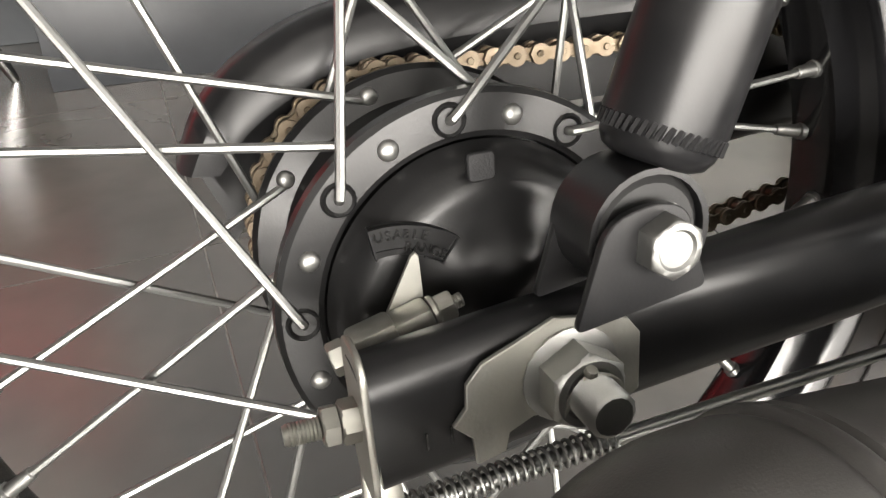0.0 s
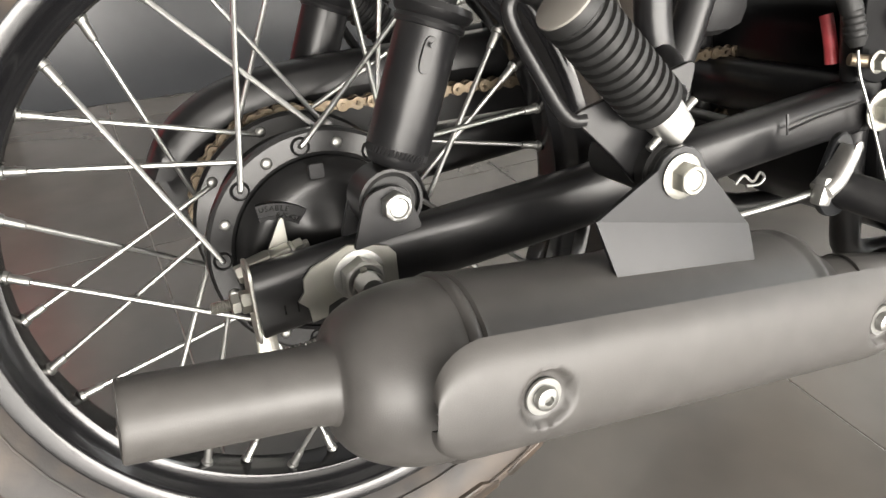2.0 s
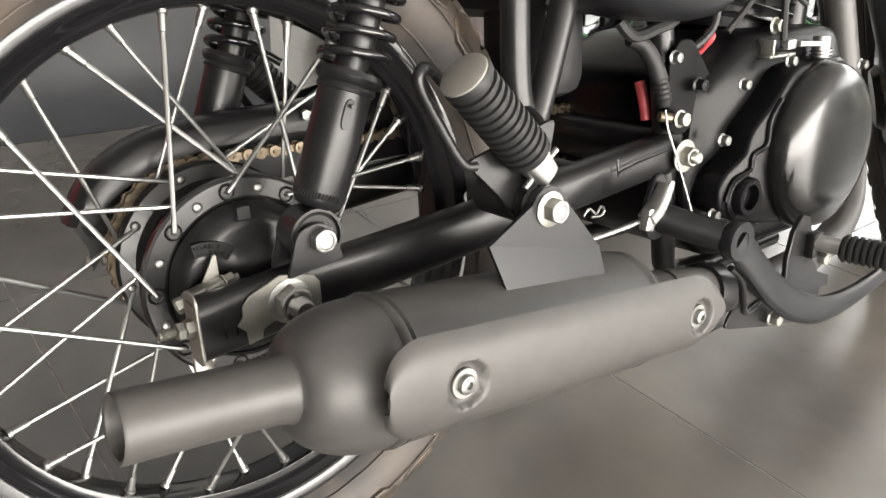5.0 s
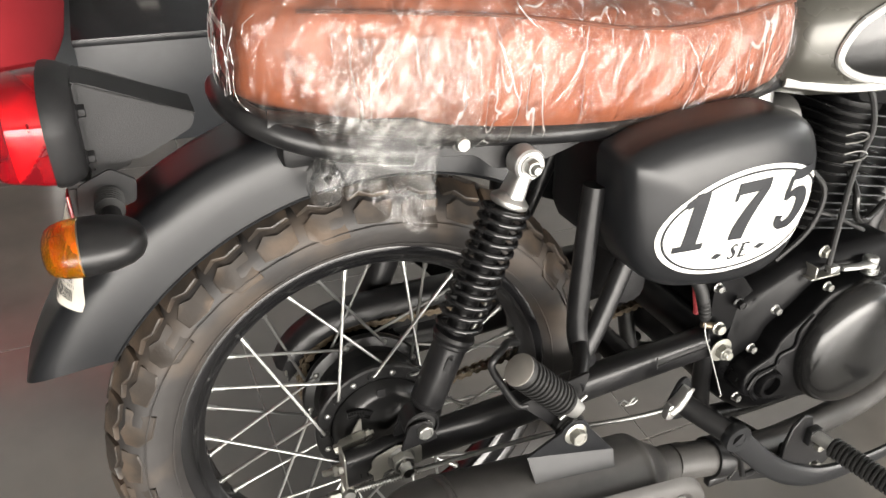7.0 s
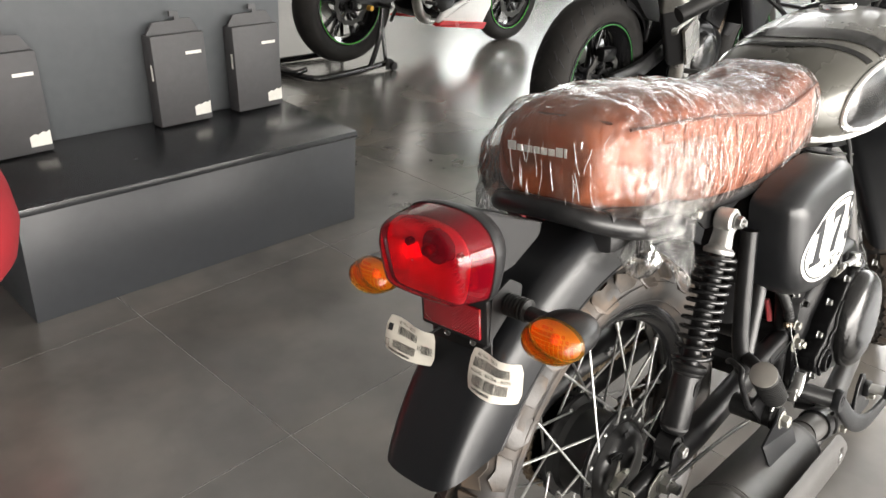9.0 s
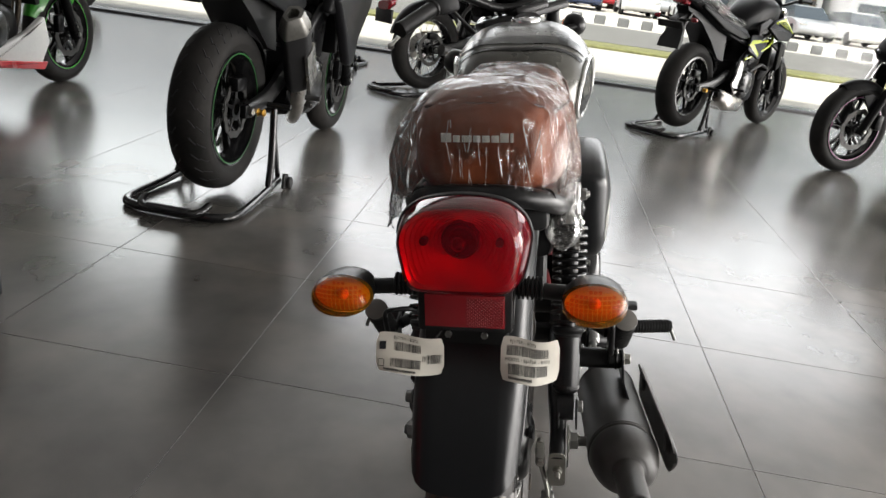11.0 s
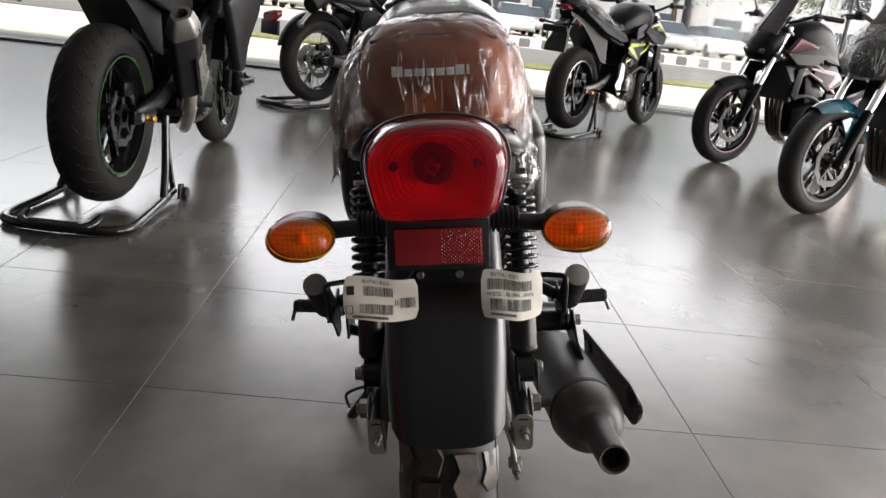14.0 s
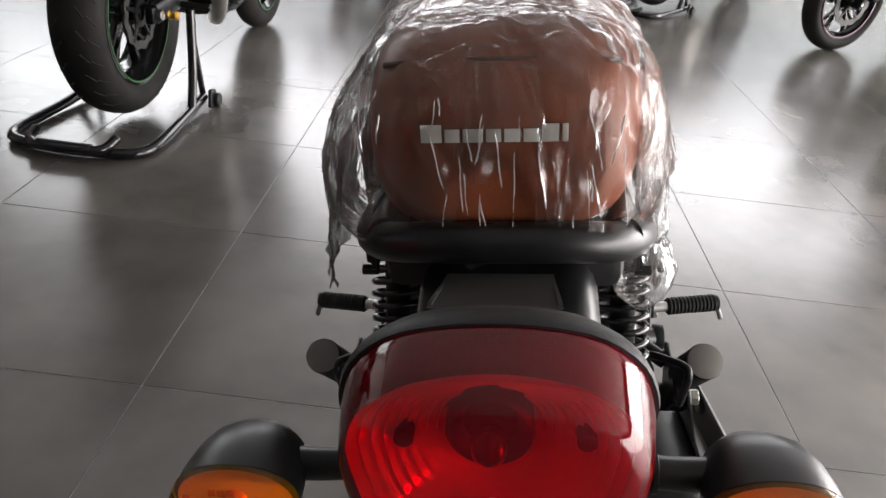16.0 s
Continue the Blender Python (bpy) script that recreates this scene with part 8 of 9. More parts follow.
    # tank, seat and tail
    if retro:
        rows = [(0.50, 0.80, 0.07, 0.05, 2.4), (0.56, 0.83, 0.11, 0.085, 2.6), (0.7, 0.86, 0.135, 0.11, 2.8), (0.88, 0.87, 0.135, 0.115, 2.8), (1.0, 0.88, 0.1, 0.09, 2.6), (1.05, 0.89, 0.06, 0.05, 2.4)]
    else:
        rows = [(0.46, 0.77, 0.07, 0.05, 2.6), (0.54, 0.82, 0.11, 0.09, 2.6), (0.68, 0.88, 0.14, 0.13, 2.8), (0.84, 0.92, 0.155, 0.125, 3.0), (0.97, 0.91, 0.14, 0.1, 3.0), (1.06, 0.88, 0.08, 0.05, 2.6)]
    tank = part("fuel_tank", sections(bmesh.new(), rows, 28), body, ob, "", 60)
    part("filler_cap", lathe(bmesh.new(), [(0, 0.008), (0.03, 0.008), (0.036, 0), (0, 0)], (0.84, 0, rows[3][1] + rows[3][3] - 0.002), (0, 0, 1), 24), M_SATIN, tank)
    if retro:
        seat = part("seat", sections(bmesh.new(), [(-0.22, 0.82, 0.09, 0.03, 3), (-0.18, 0.82, 0.125, 0.05, 3.2), (0.2, 0.80, 0.14, 0.05, 3.4), (0.45, 0.79, 0.12, 0.05, 3), (0.53, 0.80, 0.08, 0.035, 2.6)]), M_SEATBLACK, ob, "black bench seat")
        part("rear_mudguard", arc_guard(rc, RR + 0.05, 40, 165, 0.085), body, ob, "", 50)
        tail = part("tail_lamp", sections(bmesh.new(), [(-0.46, 0.60, 0.06, 0.03, 3), (-0.44, 0.61, 0.075, 0.04, 3), (-0.38, 0.63, 0.05, 0.03, 3)]), M_SMOKELENS, ob, "dark red tail lamp")
        block(bm := bmesh.new(), (-0.44, 0, 0.53), (0.02, 0.19, 0.10), 0.006)
        part("plate_holder", bm, M_PLASTIC, ob)
        hl = lathe(bmesh.new(), [(0, 0), (0.05, 0.005), (0.09, 0.06), (0.1, 0.1), (0.094, 0.105), (0.09, 0.098), (0, 0.09)], (1.10, 0, 0.92), (1, 0, -0.05), 32)
        part("headlamp", hl, M_BODYBLACK, ob, "round headlamp")
        for s in (1, -1):
            part("instrument", lathe(bmesh.new(), [(0, 0), (0.035, 0), (0.045, 0.03), (0.045, 0.05), (0.04, 0.052), (0, 0.048)], (1.06, s * 0.06, 0.99), (-0.5, 0, 0.85), 28), M_GLASSDARK, ob)
        for s in (1, -1):
            part("side_panel", flank([(0.28, 0.56), (0.48, 0.54), (0.56, 0.66), (0.46, 0.73), (0.30, 0.72)], s * 0.145, 0.03, 0.01, 0.05), body, ob)
    else:
        seat = part("seat", sections(bmesh.new(), [(0.06, 0.84, 0.09, 0.03, 3), (0.12, 0.82, 0.125, 0.035, 3), (0.28, 0.79, 0.13, 0.035, 3.2), (0.46, 0.78, 0.10, 0.03, 2.8), (0.52, 0.80, 0.06, 0.02, 2.6)]), M_SEATBLACK, ob, "black rider seat")
        part("pillion_seat", sections(bmesh.new(), [(-0.25, 0.965, 0.06, 0.02, 3), (-0.2, 0.965, 0.09, 0.03, 3), (-0.05, 0.94, 0.105, 0.03, 3), (0.06, 0.90, 0.095, 0.03, 3), (0.1, 0.885, 0.07, 0.02, 3)]), M_SEATBLACK, ob, "raised pillion seat")
        tail = part("tail_cowl", sections(bmesh.new(), [(-0.34, 0.935, 0.03, 0.015, 2.6), (-0.29, 0.925, 0.07, 0.03, 2.8), (-0.1, 0.875, 0.115, 0.055, 3), (0.12, 0.79, 0.135, 0.065, 3), (0.36, 0.72, 0.12, 0.05, 3)]), body, ob, "pointed tail cowl", 50)
        part("tail_lamp", sections(bmesh.new(), [(-0.365, 0.90, 0.03, 0.012, 3), (-0.35, 0.90, 0.055, 0.02, 3), (-0.28, 0.895, 0.05, 0.02, 3)]), M_SMOKELENS, tail, "dark red tail lamp")
        bm = loft(bmesh.new(), [[(-0.30, s * 0.05, 0.87), (0.25, s * 0.10, 0.76), (0.30, s * 0.10, 0.52), (0.20, s * 0.10, 0.54), (0.05, s * 0.095, 0.66), (-0.12, s * 0.08, 0.78), (-0.28, s * 0.05, 0.845)] for s in (-1, 1)])
        under = part("undertray", bm, M_PLASTIC, ob, "black undertray")
        bm = loft(bmesh.new(), [[(x, s * wd, z + t) for s, t in ((-1, -0.012), (1, -0.012), (1, 0.012), (-1, 0.012))] for x, z, wd in ((-0.12, 0.80, 0.05), (-0.26, 0.805, 0.035), (-0.37, 0.77, 0.035), (-0.385, 0.755, 0.03))])
        part("plate_arm", bm, M_PLASTIC, under)
        block(bm := bmesh.new(), (-0.40, 0, 0.74), (0.018, 0.20, 0.05), 0.006, Matrix.Rotation(radians(-25), 4, "Y"))
        part("plate_holder", bm, M_PLASTIC, under, "slotted black plate holder")
        if style != "sport":
            bm = loft(bmesh.new(), [[(x + t, u * wd, z) for u, t in ((-1, 0), (1, 0), (1, 0.03), (-1, 0.03))] for x, z, wd in ((-0.24, 0.84, 0.06), (-0.31, 0.74, 0.055), (-0.36, 0.64, 0.085), (-0.375, 0.58, 0.085))])
            part("plate_flap", bm, M_PLASTIC, under, "black hanging plate flap")
        for s in (1, -1) if style != "sport" else ():
            bm = rod(bmesh.new(), (-0.35, s * 0.03, 0.775), (-0.35, s * 0.13, 0.785), 0.008)
            st = part("indicator_stem", bm, M_PLASTIC, under)
            part("indicator", lathe(bmesh.new(), [(0, 0), (0.014, 0.002), (0.019, 0.02), (0.012, 0.045), (0, 0.05)], (-0.35, s * 0.125, 0.785), (0, s, 0), 16), M_SMOKELENS, st, "dark indicator lens")
        for s in (1, -1):
            part("tail_panel", flank([(0.02, 0.74), (0.36, 0.66), (0.52, 0.70), (0.5, 0.79), (0.2, 0.82), (-0.18, 0.93), (-0.2, 0.89)] if style == "sport" else [(0.12, 0.745), (0.40, 0.69), (0.52, 0.71), (0.46, 0.765), (0.15, 0.815), (-0.18, 0.905), (-0.2, 0.875)], s * 0.115, 0.03, 0.01, 0.02, 0.0 if style == "sport" else -0.3), M_BODYGREY if style == "sport" else body, ob)
            part("tank_shroud", flank([(0.62, 0.68), (0.9, 0.66), (1.12, 0.74), (1.16, 0.84), (1.0, 0.93), (0.72, 0.88)] if style == "sport" else [(0.74, 0.80), (0.90, 0.72), (1.10, 0.72), (1.19, 0.79), (1.05, 0.90), (0.86, 0.86)], s * 0.17, 0.05 if style == "sport" else 0.025, 0.016 if style == "sport" else 0.007, 0.03 if style == "sport" else 0.012, 0.0 if style == "sport" else -0.32), accent if style == "sport" and accent else body, ob)
            if style == "sport":
                low = [(0.78, 0.60), (0.90, 0.43), (0.98, 0.43), (1.05, 0.56)] if fairing == "full" else [(0.80, 0.64), (0.92, 0.56), (1.02, 0.56)]
                part("side_fairing", flank([(0.66, 0.74), *low, (1.24, 0.70), (1.30, 0.86), (1.14, 0.90)], s * 0.2, 0.05, 0.016, 0.03), M_BODYGREY, ob, "satin graphite side fairing")
                part("fairing_blade", flank([(0.60, 0.80), (0.95, 0.60), (1.02, 0.62), (0.72, 0.88)], s * 0.212, 0.03, 0.01, 0.01), body, ob)
                part("clip_on_weight", rod(bmesh.new(), (head.x - 0.15, s * 0.385, head.z + bars), (head.x - 0.158, s * 0.4, head.z + bars), 0.016), M_SATIN, ob)
            else:
                part("frame_cover", flank([(0.50, 0.62), (0.68, 0.56), (0.84, 0.66), (0.80, 0.74), (0.58, 0.74)], s * 0.15, 0.02, 0.006, 0.02, -0.28), M_BODYGREY, ob)
                part("tank_wing", flank([(0.88, 0.68), (1.10, 0.60), (1.16, 0.71), (1.0, 0.715)], s * 0.168, 0.02, 0.005, 0.01, -0.3), M_BODYGREY, ob, "angular black radiator wing")
                part("knee_cover", flank([(0.60, 0.74), (0.74, 0.76), (0.88, 0.85), (0.80, 0.875), (0.64, 0.82)], s * 0.150, 0.02, 0.006, 0.012, -0.32), M_PLASTIC, ob, "textured black knee cover")
                block(bm := bmesh.new(), (0.57, s * 0.135, 0.50), (0.10, 0.03, 0.09), 0.01)
                part("starter_cover", bm, M_ENGINE, eng)
                part("coolant_hose", tube(bmesh.new(), [(0.62, s * 0.15, 0.44), (0.72, s * 0.165, 0.49), (0.84, s * 0.16, 0.52), (0.97, s * 0.14, 0.50)], 0.013, 8, 5), M_RUBBER, ob)
                if accent:
                    part("trellis_tube", tube(bmesh.new(), [(1.04, s * 0.10, 0.80), (0.90, s * 0.16, 0.69), (0.72, s * 0.172, 0.62), (0.54, s * 0.15, 0.55)], 0.0105, 8, 5), accent, ob, "painted trellis frame tube")
                    part("shroud_edge", flank([(0.86, 0.855), (1.05, 0.895), (1.18, 0.79), (1.165, 0.785), (1.04, 0.875), (0.88, 0.84)], s * 0.176, 0.012, 0.002, 0.004, -0.32), accent, ob)
                    part("accent_stripe", flank([(0.52, 0.66), (0.66, 0.58), (0.68, 0.60), (0.60, 0.67), (0.86, 0.70), (0.86, 0.715), (0.58, 0.70)], s * 0.159, 0.014, 0.002, 0.004, -0.28), accent, ob)
                    part("radiator_shroud", flank([(0.98, 0.72), (1.06, 0.70), (1.08, 0.52), (1.01, 0.48)], s * 0.18, 0.03, 0.008, 0.015), body, ob)
                    part("shroud_blade", flank([(1.02, 0.70), (1.04, 0.70), (1.05, 0.54), (1.02, 0.52)], s * 0.185, 0.012, 0.003, 0.006), accent, ob)
        if belly:
            for s in (1, -1):
                part("belly_pan", flank([(0.56, 0.20), (0.96, 0.16), (1.04, 0.28), (1.0, 0.42), (0.86, 0.34), (0.62, 0.27)], s * 0.15, 0.04, 0.012, 0.02), belly, ob, "white belly pan")
                part("belly_stripe", flank([(0.54, 0.185), (0.96, 0.14), (0.99, 0.18), (0.6, 0.215)], s * 0.156, 0.05, 0.004, 0.008), M_RED, ob, "red belly pan edge")
        # nose
        bm = sections(bmesh.new(), [(1.06, 0.90, 0.10, 0.09, 2.6), (1.16, 0.89, 0.15, 0.12, 2.8), (1.26, 0.86, 0.14, 0.10, 2.8), (1.34, 0.82, 0.09, 0.06, 2.6), (1.37, 0.80, 0.04, 0.02, 2.4)] if style == "sport" else [(1.10, 0.86, 0.08, 0.06, 2.6), (1.15, 0.85, 0.12, 0.10, 2.8), (1.22, 0.83, 0.12, 0.10, 3), (1.28, 0.80, 0.09, 0.07, 2.8), (1.30, 0.79, 0.05, 0.03, 2.6)])
        nose = part("headlamp_cowl", bm, body, ob, "", 60)
        for s in (1, -1):
            part("headlamp", sections(bmesh.new(), [(1.25, 0.80, 0.02, 0.02, 2.4), (1.28, 0.795, 0.032, 0.026, 2.4), (1.31 if style != "sport" else 1.36, 0.785, 0.012, 0.01, 2.4)]), M_GLASSDARK, nose).location.y = s * 0.055
        if screen:
            rows = [[(1.24 - 0.17 * t, w * (0.11 - 0.02 * t), 0.93 + 0.24 * t - 0.03 * w * w) for w in (-1, -0.6, -0.2, 0.2, 0.6, 1)] for t in (0, 0.25, 0.5, 0.75, 1)]
            part("windscreen", sheet(bmesh.new(), rows, 0.004), M_SCREEN, ob, "smoked flyscreen")
        block(bm := bmesh.new(), (1.10, 0, 1.0), (0.02, 0.16, 0.09), 0.008, Matrix.Rotation(radians(-35), 4, "Y"))
        part("instrument_panel", bm, M_GLASSDARK, ob)
    # side stand
    part("side_stand", tube(bmesh.new(), [(0.52, 0.11, 0.26), (0.56, 0.2, 0.16), (0.6, 0.24, 0.14)], 0.011, 8, 4), M_SATIN, ob)
    if film == "nose":
        part("film_wrap", sections(bmesh.new(), [(1.07, 0.90, 0.12, 0.10, 2.6), (1.12, 0.89, 0.15, 0.14, 2.8), (1.22, 0.86, 0.15, 0.14, 3), (1.30, 0.82, 0.12, 0.10, 2.8), (1.34, 0.80, 0.06, 0.05, 2.6)]), M_FILM, ob, "crumpled clear film over the headlamp", 60)
    elif film:
        part("film_wrap", sections(bmesh.new(), [(-0.27, 0.95, 0.09, 0.06, 2.6), (-0.05, 0.92, 0.13, 0.07, 2.8), (0.1, 0.86, 0.145, 0.07, 2.8), (0.3, 0.80, 0.145, 0.06, 2.8), (0.5, 0.80, 0.11, 0.05, 2.6)]), M_FLAP, ob, "clear wrapping film over the seat", 60)
    return ob


def paddock_stand(m, label="black tubular steel paddock stand on the tiled floor"):
    """Rear stand: a U on the floor behind the wheel, two uprights with hooks, small rollers; origin below the axle."""
    st = root("paddock_stand", label, "motorcycle stand", m, "paddock stands")
    pts = [(0.10, 0.19, 0.035), (-0.10, 0.20, 0.022), (-0.34, 0.21, 0.018), (-0.42, 0.17, 0.018), (-0.44, 0.06, 0.018), (-0.44, -0.06, 0.018), (-0.42, -0.17, 0.018), (-0.34, -0.21, 0.018), (-0.10, -0.20, 0.022), (0.10, -0.19, 0.035)]
    part("base_tube", tube(bmesh.new(), pts, 0.0165, 12, 5), M_GLOSSBLACK, st, "gloss black bent tube")
    part("cross_bar", tube(bmesh.new(), [(-0.40, 0.12, 0.05), (-0.47, 0.09, 0.035), (-0.47, -0.09, 0.035), (-0.40, -0.12, 0.05)], 0.014, 10, 4), M_GLOSSBLACK, st)
    part("handle_sleeve", rod(bmesh.new(), (-0.468, -0.08, 0.035), (-0.468, 0.08, 0.035), 0.017), M_RUBBER, st)
    for s in (1, -1):
        up = part("upright", tube(bmesh.new(), [(-0.02, s * 0.195, 0.03), (0.05, s * 0.178, 0.16), (0.085, s * 0.165, 0.33)], 0.015, 10, 5), M_GLOSSBLACK, st)
        part("brace", tube(bmesh.new(), [(0.10, s * 0.19, 0.035), (0.09, s * 0.18, 0.14), (0.075, s * 0.17, 0.26)], 0.011, 8, 4), M_GLOSSBLACK, st)
        part("hook_pin", rod(bmesh.new(), (0.085, s * 0.13, 0.345), (0.085, s * 0.235, 0.345), 0.011), M_SATIN, up)
        bm = flank([(0.07, 0.005), (0.13, 0.005), (0.125, 0.06), (0.08, 0.07)], s * 0.215, 0.012, 0.003, 0.01)
        part("roller_plate", bm, M_SATIN, st)
        part("roller", rod(bmesh.new(), (0.12, s * 0.213, 0.024), (0.12, s * 0.243, 0.024), 0.024, seg=20), M_RUBBER, st)
    return st


def standing(x, y, yaw):
    return Matrix.Translation((x, y, 0)) @ Matrix.Rotation(radians(yaw), 4, "Z")


motorcycle("black sport motorcycle with green rim tape on a stand", standing(1.785, 1.24, 0), "sport", 0.155, tape=M_GREENTAPE, slits=True, lift=0.025)
paddock_stand(standing(1.87, 1.25, 0))
motorcycle("green, white and red sport motorcycle behind the display wall", standing(1.91, 2.925, 1), "sport", 0.16, accent=M_GREEN, tape=M_GREEN, fender=M_GREEN, belly=M_WHITE, lift=0.03, fairing="half")
paddock_stand(standing(1.98, 2.94, 1))
motorcycle("black retro motorcycle with wire-spoked wheels by the shopfront", standing(5.0, 1.02, -39), "retro", lift=0.025, silencer="twin")
paddock_stand(standing(5.05, 1.0, -39))
motorcycle("black naked motorcycle with yellow-green accents and film on its seat", standing(5.05, -0.97, -38), "naked", 0.15, accent=M_LIME, silencer="low", lift=0.03, screen=False, film=True)
paddock_stand(standing(5.1, -1.0, -38))
motorcycle("black naked motorcycle with a flyscreen and pink-grey side panels", standing(5.07, -3.22, 118), "naked", 0.15, tape=M_PURPLE, silencer="low", accent=M_PINK)
motorcycle("black naked motorcycle with teal front mudguard, film over its headlamp", standing(3.68, -3.24, 118), "naked", 0.15, fender=M_TEAL, silencer="low", film="nose")
motorcycle("sport motorcycle with green-taped wheels near the corner", standing(5.62, 5.85, -28), "sport", 0.15, tape=M_GREEN, fender=M_GREEN)
paddock_stand(standing(5.75, 1.95, 180), "spare black paddock stand standing on the tiles")


# ---- the showroom ----
def tile_material():
    m = material("dark_grey_porcelain_tile", (0.1, 0.095, 0.088), 0.235, vary=0.2, grain=5.0, stain=(0.165, 0.148, 0.13), stain_scale=3.0, stain_amount=0.7, rough_vary=0.04, spec=1.0, ior=1.6)
    nt = m.node_tree
    b = nt.nodes["Principled BSDF"]
    link = b.inputs["Base Color"].links[0]
    src = link.from_socket
    info = nt.nodes.new("ShaderNodeObjectInfo")
    mr = nt.nodes.new("ShaderNodeMapRange")
    mr.inputs["To Min"].default_value, mr.inputs["To Max"].default_value = 0.9, 1.1
    nt.links.new(info.outputs["Random"], mr.inputs["Value"])
    mul = nt.nodes.new("ShaderNodeMix")
    mul.data_type, mul.blend_type = "RGBA", "MULTIPLY"
    mul.inputs["Factor"].default_value = 1.0
    nt.links.new(src, mul.inputs["A"])
    nt.links.new(mr.outputs[0], mul.inputs["B"])
    nt.links.new(mul.outputs["Result"], b.inputs["Base Color"])
    # world-size grain on every tile
    geo = nt.nodes.new("ShaderNodeNewGeometry")
    for n in [n for n in nt.nodes if n.bl_idname == "ShaderNodeTexNoise"]:
        nt.links.new(geo.outputs["Position"], n.inputs["Vector"])
    return m


M_TILE = tile_material()
M_GROUT = material("pale_grey_grout", (0.34, 0.33, 0.315), 0.8)
M_WALL = material("off_white_wall_paint", (0.45, 0.445, 0.43), 0.7, vary=0.03, grain=8, bump=0.05)
M_DARKWALL = material("charcoal_back_wall_paint", (0.05, 0.05, 0.051), 0.6, vary=0.05, grain=6)
M_CEIL = material("pale_ceiling_board", (0.42, 0.42, 0.415), 0.8, vary=0.04)
# panel laminate darkened: shade on the plinth's front is put into the colour
M_PLINTH = material("dark_slate_plinth_laminate", (0.026, 0.028, 0.031), 0.4, vary=0.06, grain=30, bump=0.03)
M_PANEL = material("slate_grey_laminate", (0.07, 0.075, 0.08), 0.42, vary=0.05, grain=30, bump=0.03)
M_PLINTHTOP = material("black_laminate_top", (0.02, 0.021, 0.023), 0.25, vary=0.1, grain=30, stain=(0.05, 0.05, 0.05), stain_scale=5, stain_amount=0.2)
M_CARD = material("dark_grey_card", (0.05, 0.05, 0.052), 0.55, vary=0.06)
M_STICKER = material("white_sticker", (0.6, 0.59, 0.55), 0.6, vary=0.04)
M_FABRIC = material("red_wool_fabric", (0.27, 0.007, 0.013), 0.85, vary=0.1, grain=700, bump=0.4, bump_scale=900)
M_FRAMEMETAL = material("dark_window_frame", (0.03, 0.03, 0.032), 0.4)
M_CONCRETE = material("pale_concrete", (0.38, 0.36, 0.32), 0.85, vary=0.08, grain=3, stain=(0.3, 0.28, 0.25), stain_scale=0.7)

SKEW = Matrix.Rotation(radians(1.7), 4, "Z")


def solid(name, at, size, mat, label, category="", bevel=0.0, turn=None, kind="structure"):
    bm = bmesh.new()
    block(bm, at, size, bevel, turn)
    ob = part(name, bm, mat, None)
    return tagged(ob, label, category or name, kind=kind)


# floor: tiles of 0.6 m on a bed of grout
floor = solid("floor", (1.2, 0, -0.0513), (13.6, 15.4, 0.1), M_GROUT, "dark grey porcelain tile floor with thin joints", "floor")
T0, TP = Vector((0.506, 0.627, 0)), 0.606
bm = bmesh.new()
g = 0.0011
e = 0.0006
half = TP / 2 - g
loft(bm, [[Vector((sx * h, sy * h, z)) for sx, sy in ((-1, -1), (1, -1), (1, 1), (-1, 1))] for h, z in ((half, -0.006), (half, -e * 0.5), (half - e, 0.0))], caps=True)
bmesh.ops.recalc_face_normals(bm, faces=bm.faces)
tile_mesh = bpy.data.meshes.new("tile")
bm.to_mesh(tile_mesh)
tile_mesh.materials.append(M_TILE)
near, rest = [], []
for i in range(-10, 13):
    for j in range(-13, 12):
        c = T0 + SKEW.to_3x3() @ Vector(((i + 0.5) * TP, (j + 0.5) * TP, 0))
        if -5.3 < c.x < 7.7 and -7.4 < c.y < 7.4:
            (near if -2.0 < c.x < 7.0 and -4.0 < c.y < 4.4 else rest).append(c)
near.sort(key=lambda c: (c - Vector((1.5, 0.3, 0))).length)
rest += near[296:]
for c in near[:296]:
    o = new("tile", tile_mesh)
    o.parent = floor
    o.matrix_basis = Matrix.Translation(c) @ SKEW
far = bmesh.new()
for c in rest:
    t = bmesh.new()
    t.from_mesh(tile_mesh)
    bmesh.ops.transform(t, matrix=Matrix.Translation(c) @ SKEW, verts=t.verts)
    merge(far, t)
o = part("tile_field", far, M_TILE, floor, smooth=0)
tagged(o, kind="stuff")

CEIL = 3.5
ceiling = solid("ceiling", (1.2, 0, CEIL + 0.06), (13.8, 15.6, 0.12), M_CEIL, "plain pale suspended ceiling", "ceiling")
solid("wall_west", (-5.5, 0, CEIL / 2), (0.2, 15.2, CEIL), M_DARKWALL, "charcoal painted back wall", "wall")
solid("wall_north", (1.2, 7.5, CEIL / 2), (13.2, 0.2, CEIL), M_WALL, "plain off-white side wall", "wall")

# glazed front, slightly skewed like the tiles
front = tagged(new("window_front"), "full-height glazed shopfront with slim dark frames", "window", kind="structure")
front.matrix_basis = Matrix.Translation((7.36, 0, 0)) @ SKEW
M_GLASS = bpy.data.materials.new("clear_window_glass")
M_GLASS.use_nodes = True
nt = M_GLASS.node_tree
nt.nodes.clear()
mo, ms, tr, gl = (nt.nodes.new(n) for n in ("ShaderNodeOutputMaterial", "ShaderNodeMixShader", "ShaderNodeBsdfTransparent", "ShaderNodeBsdfGlossy"))
tr.inputs[0].default_value = (0.93, 0.95, 0.94, 1)
gl.inputs["Roughness"].default_value = 0.02
ms.inputs[0].default_value = 0.012
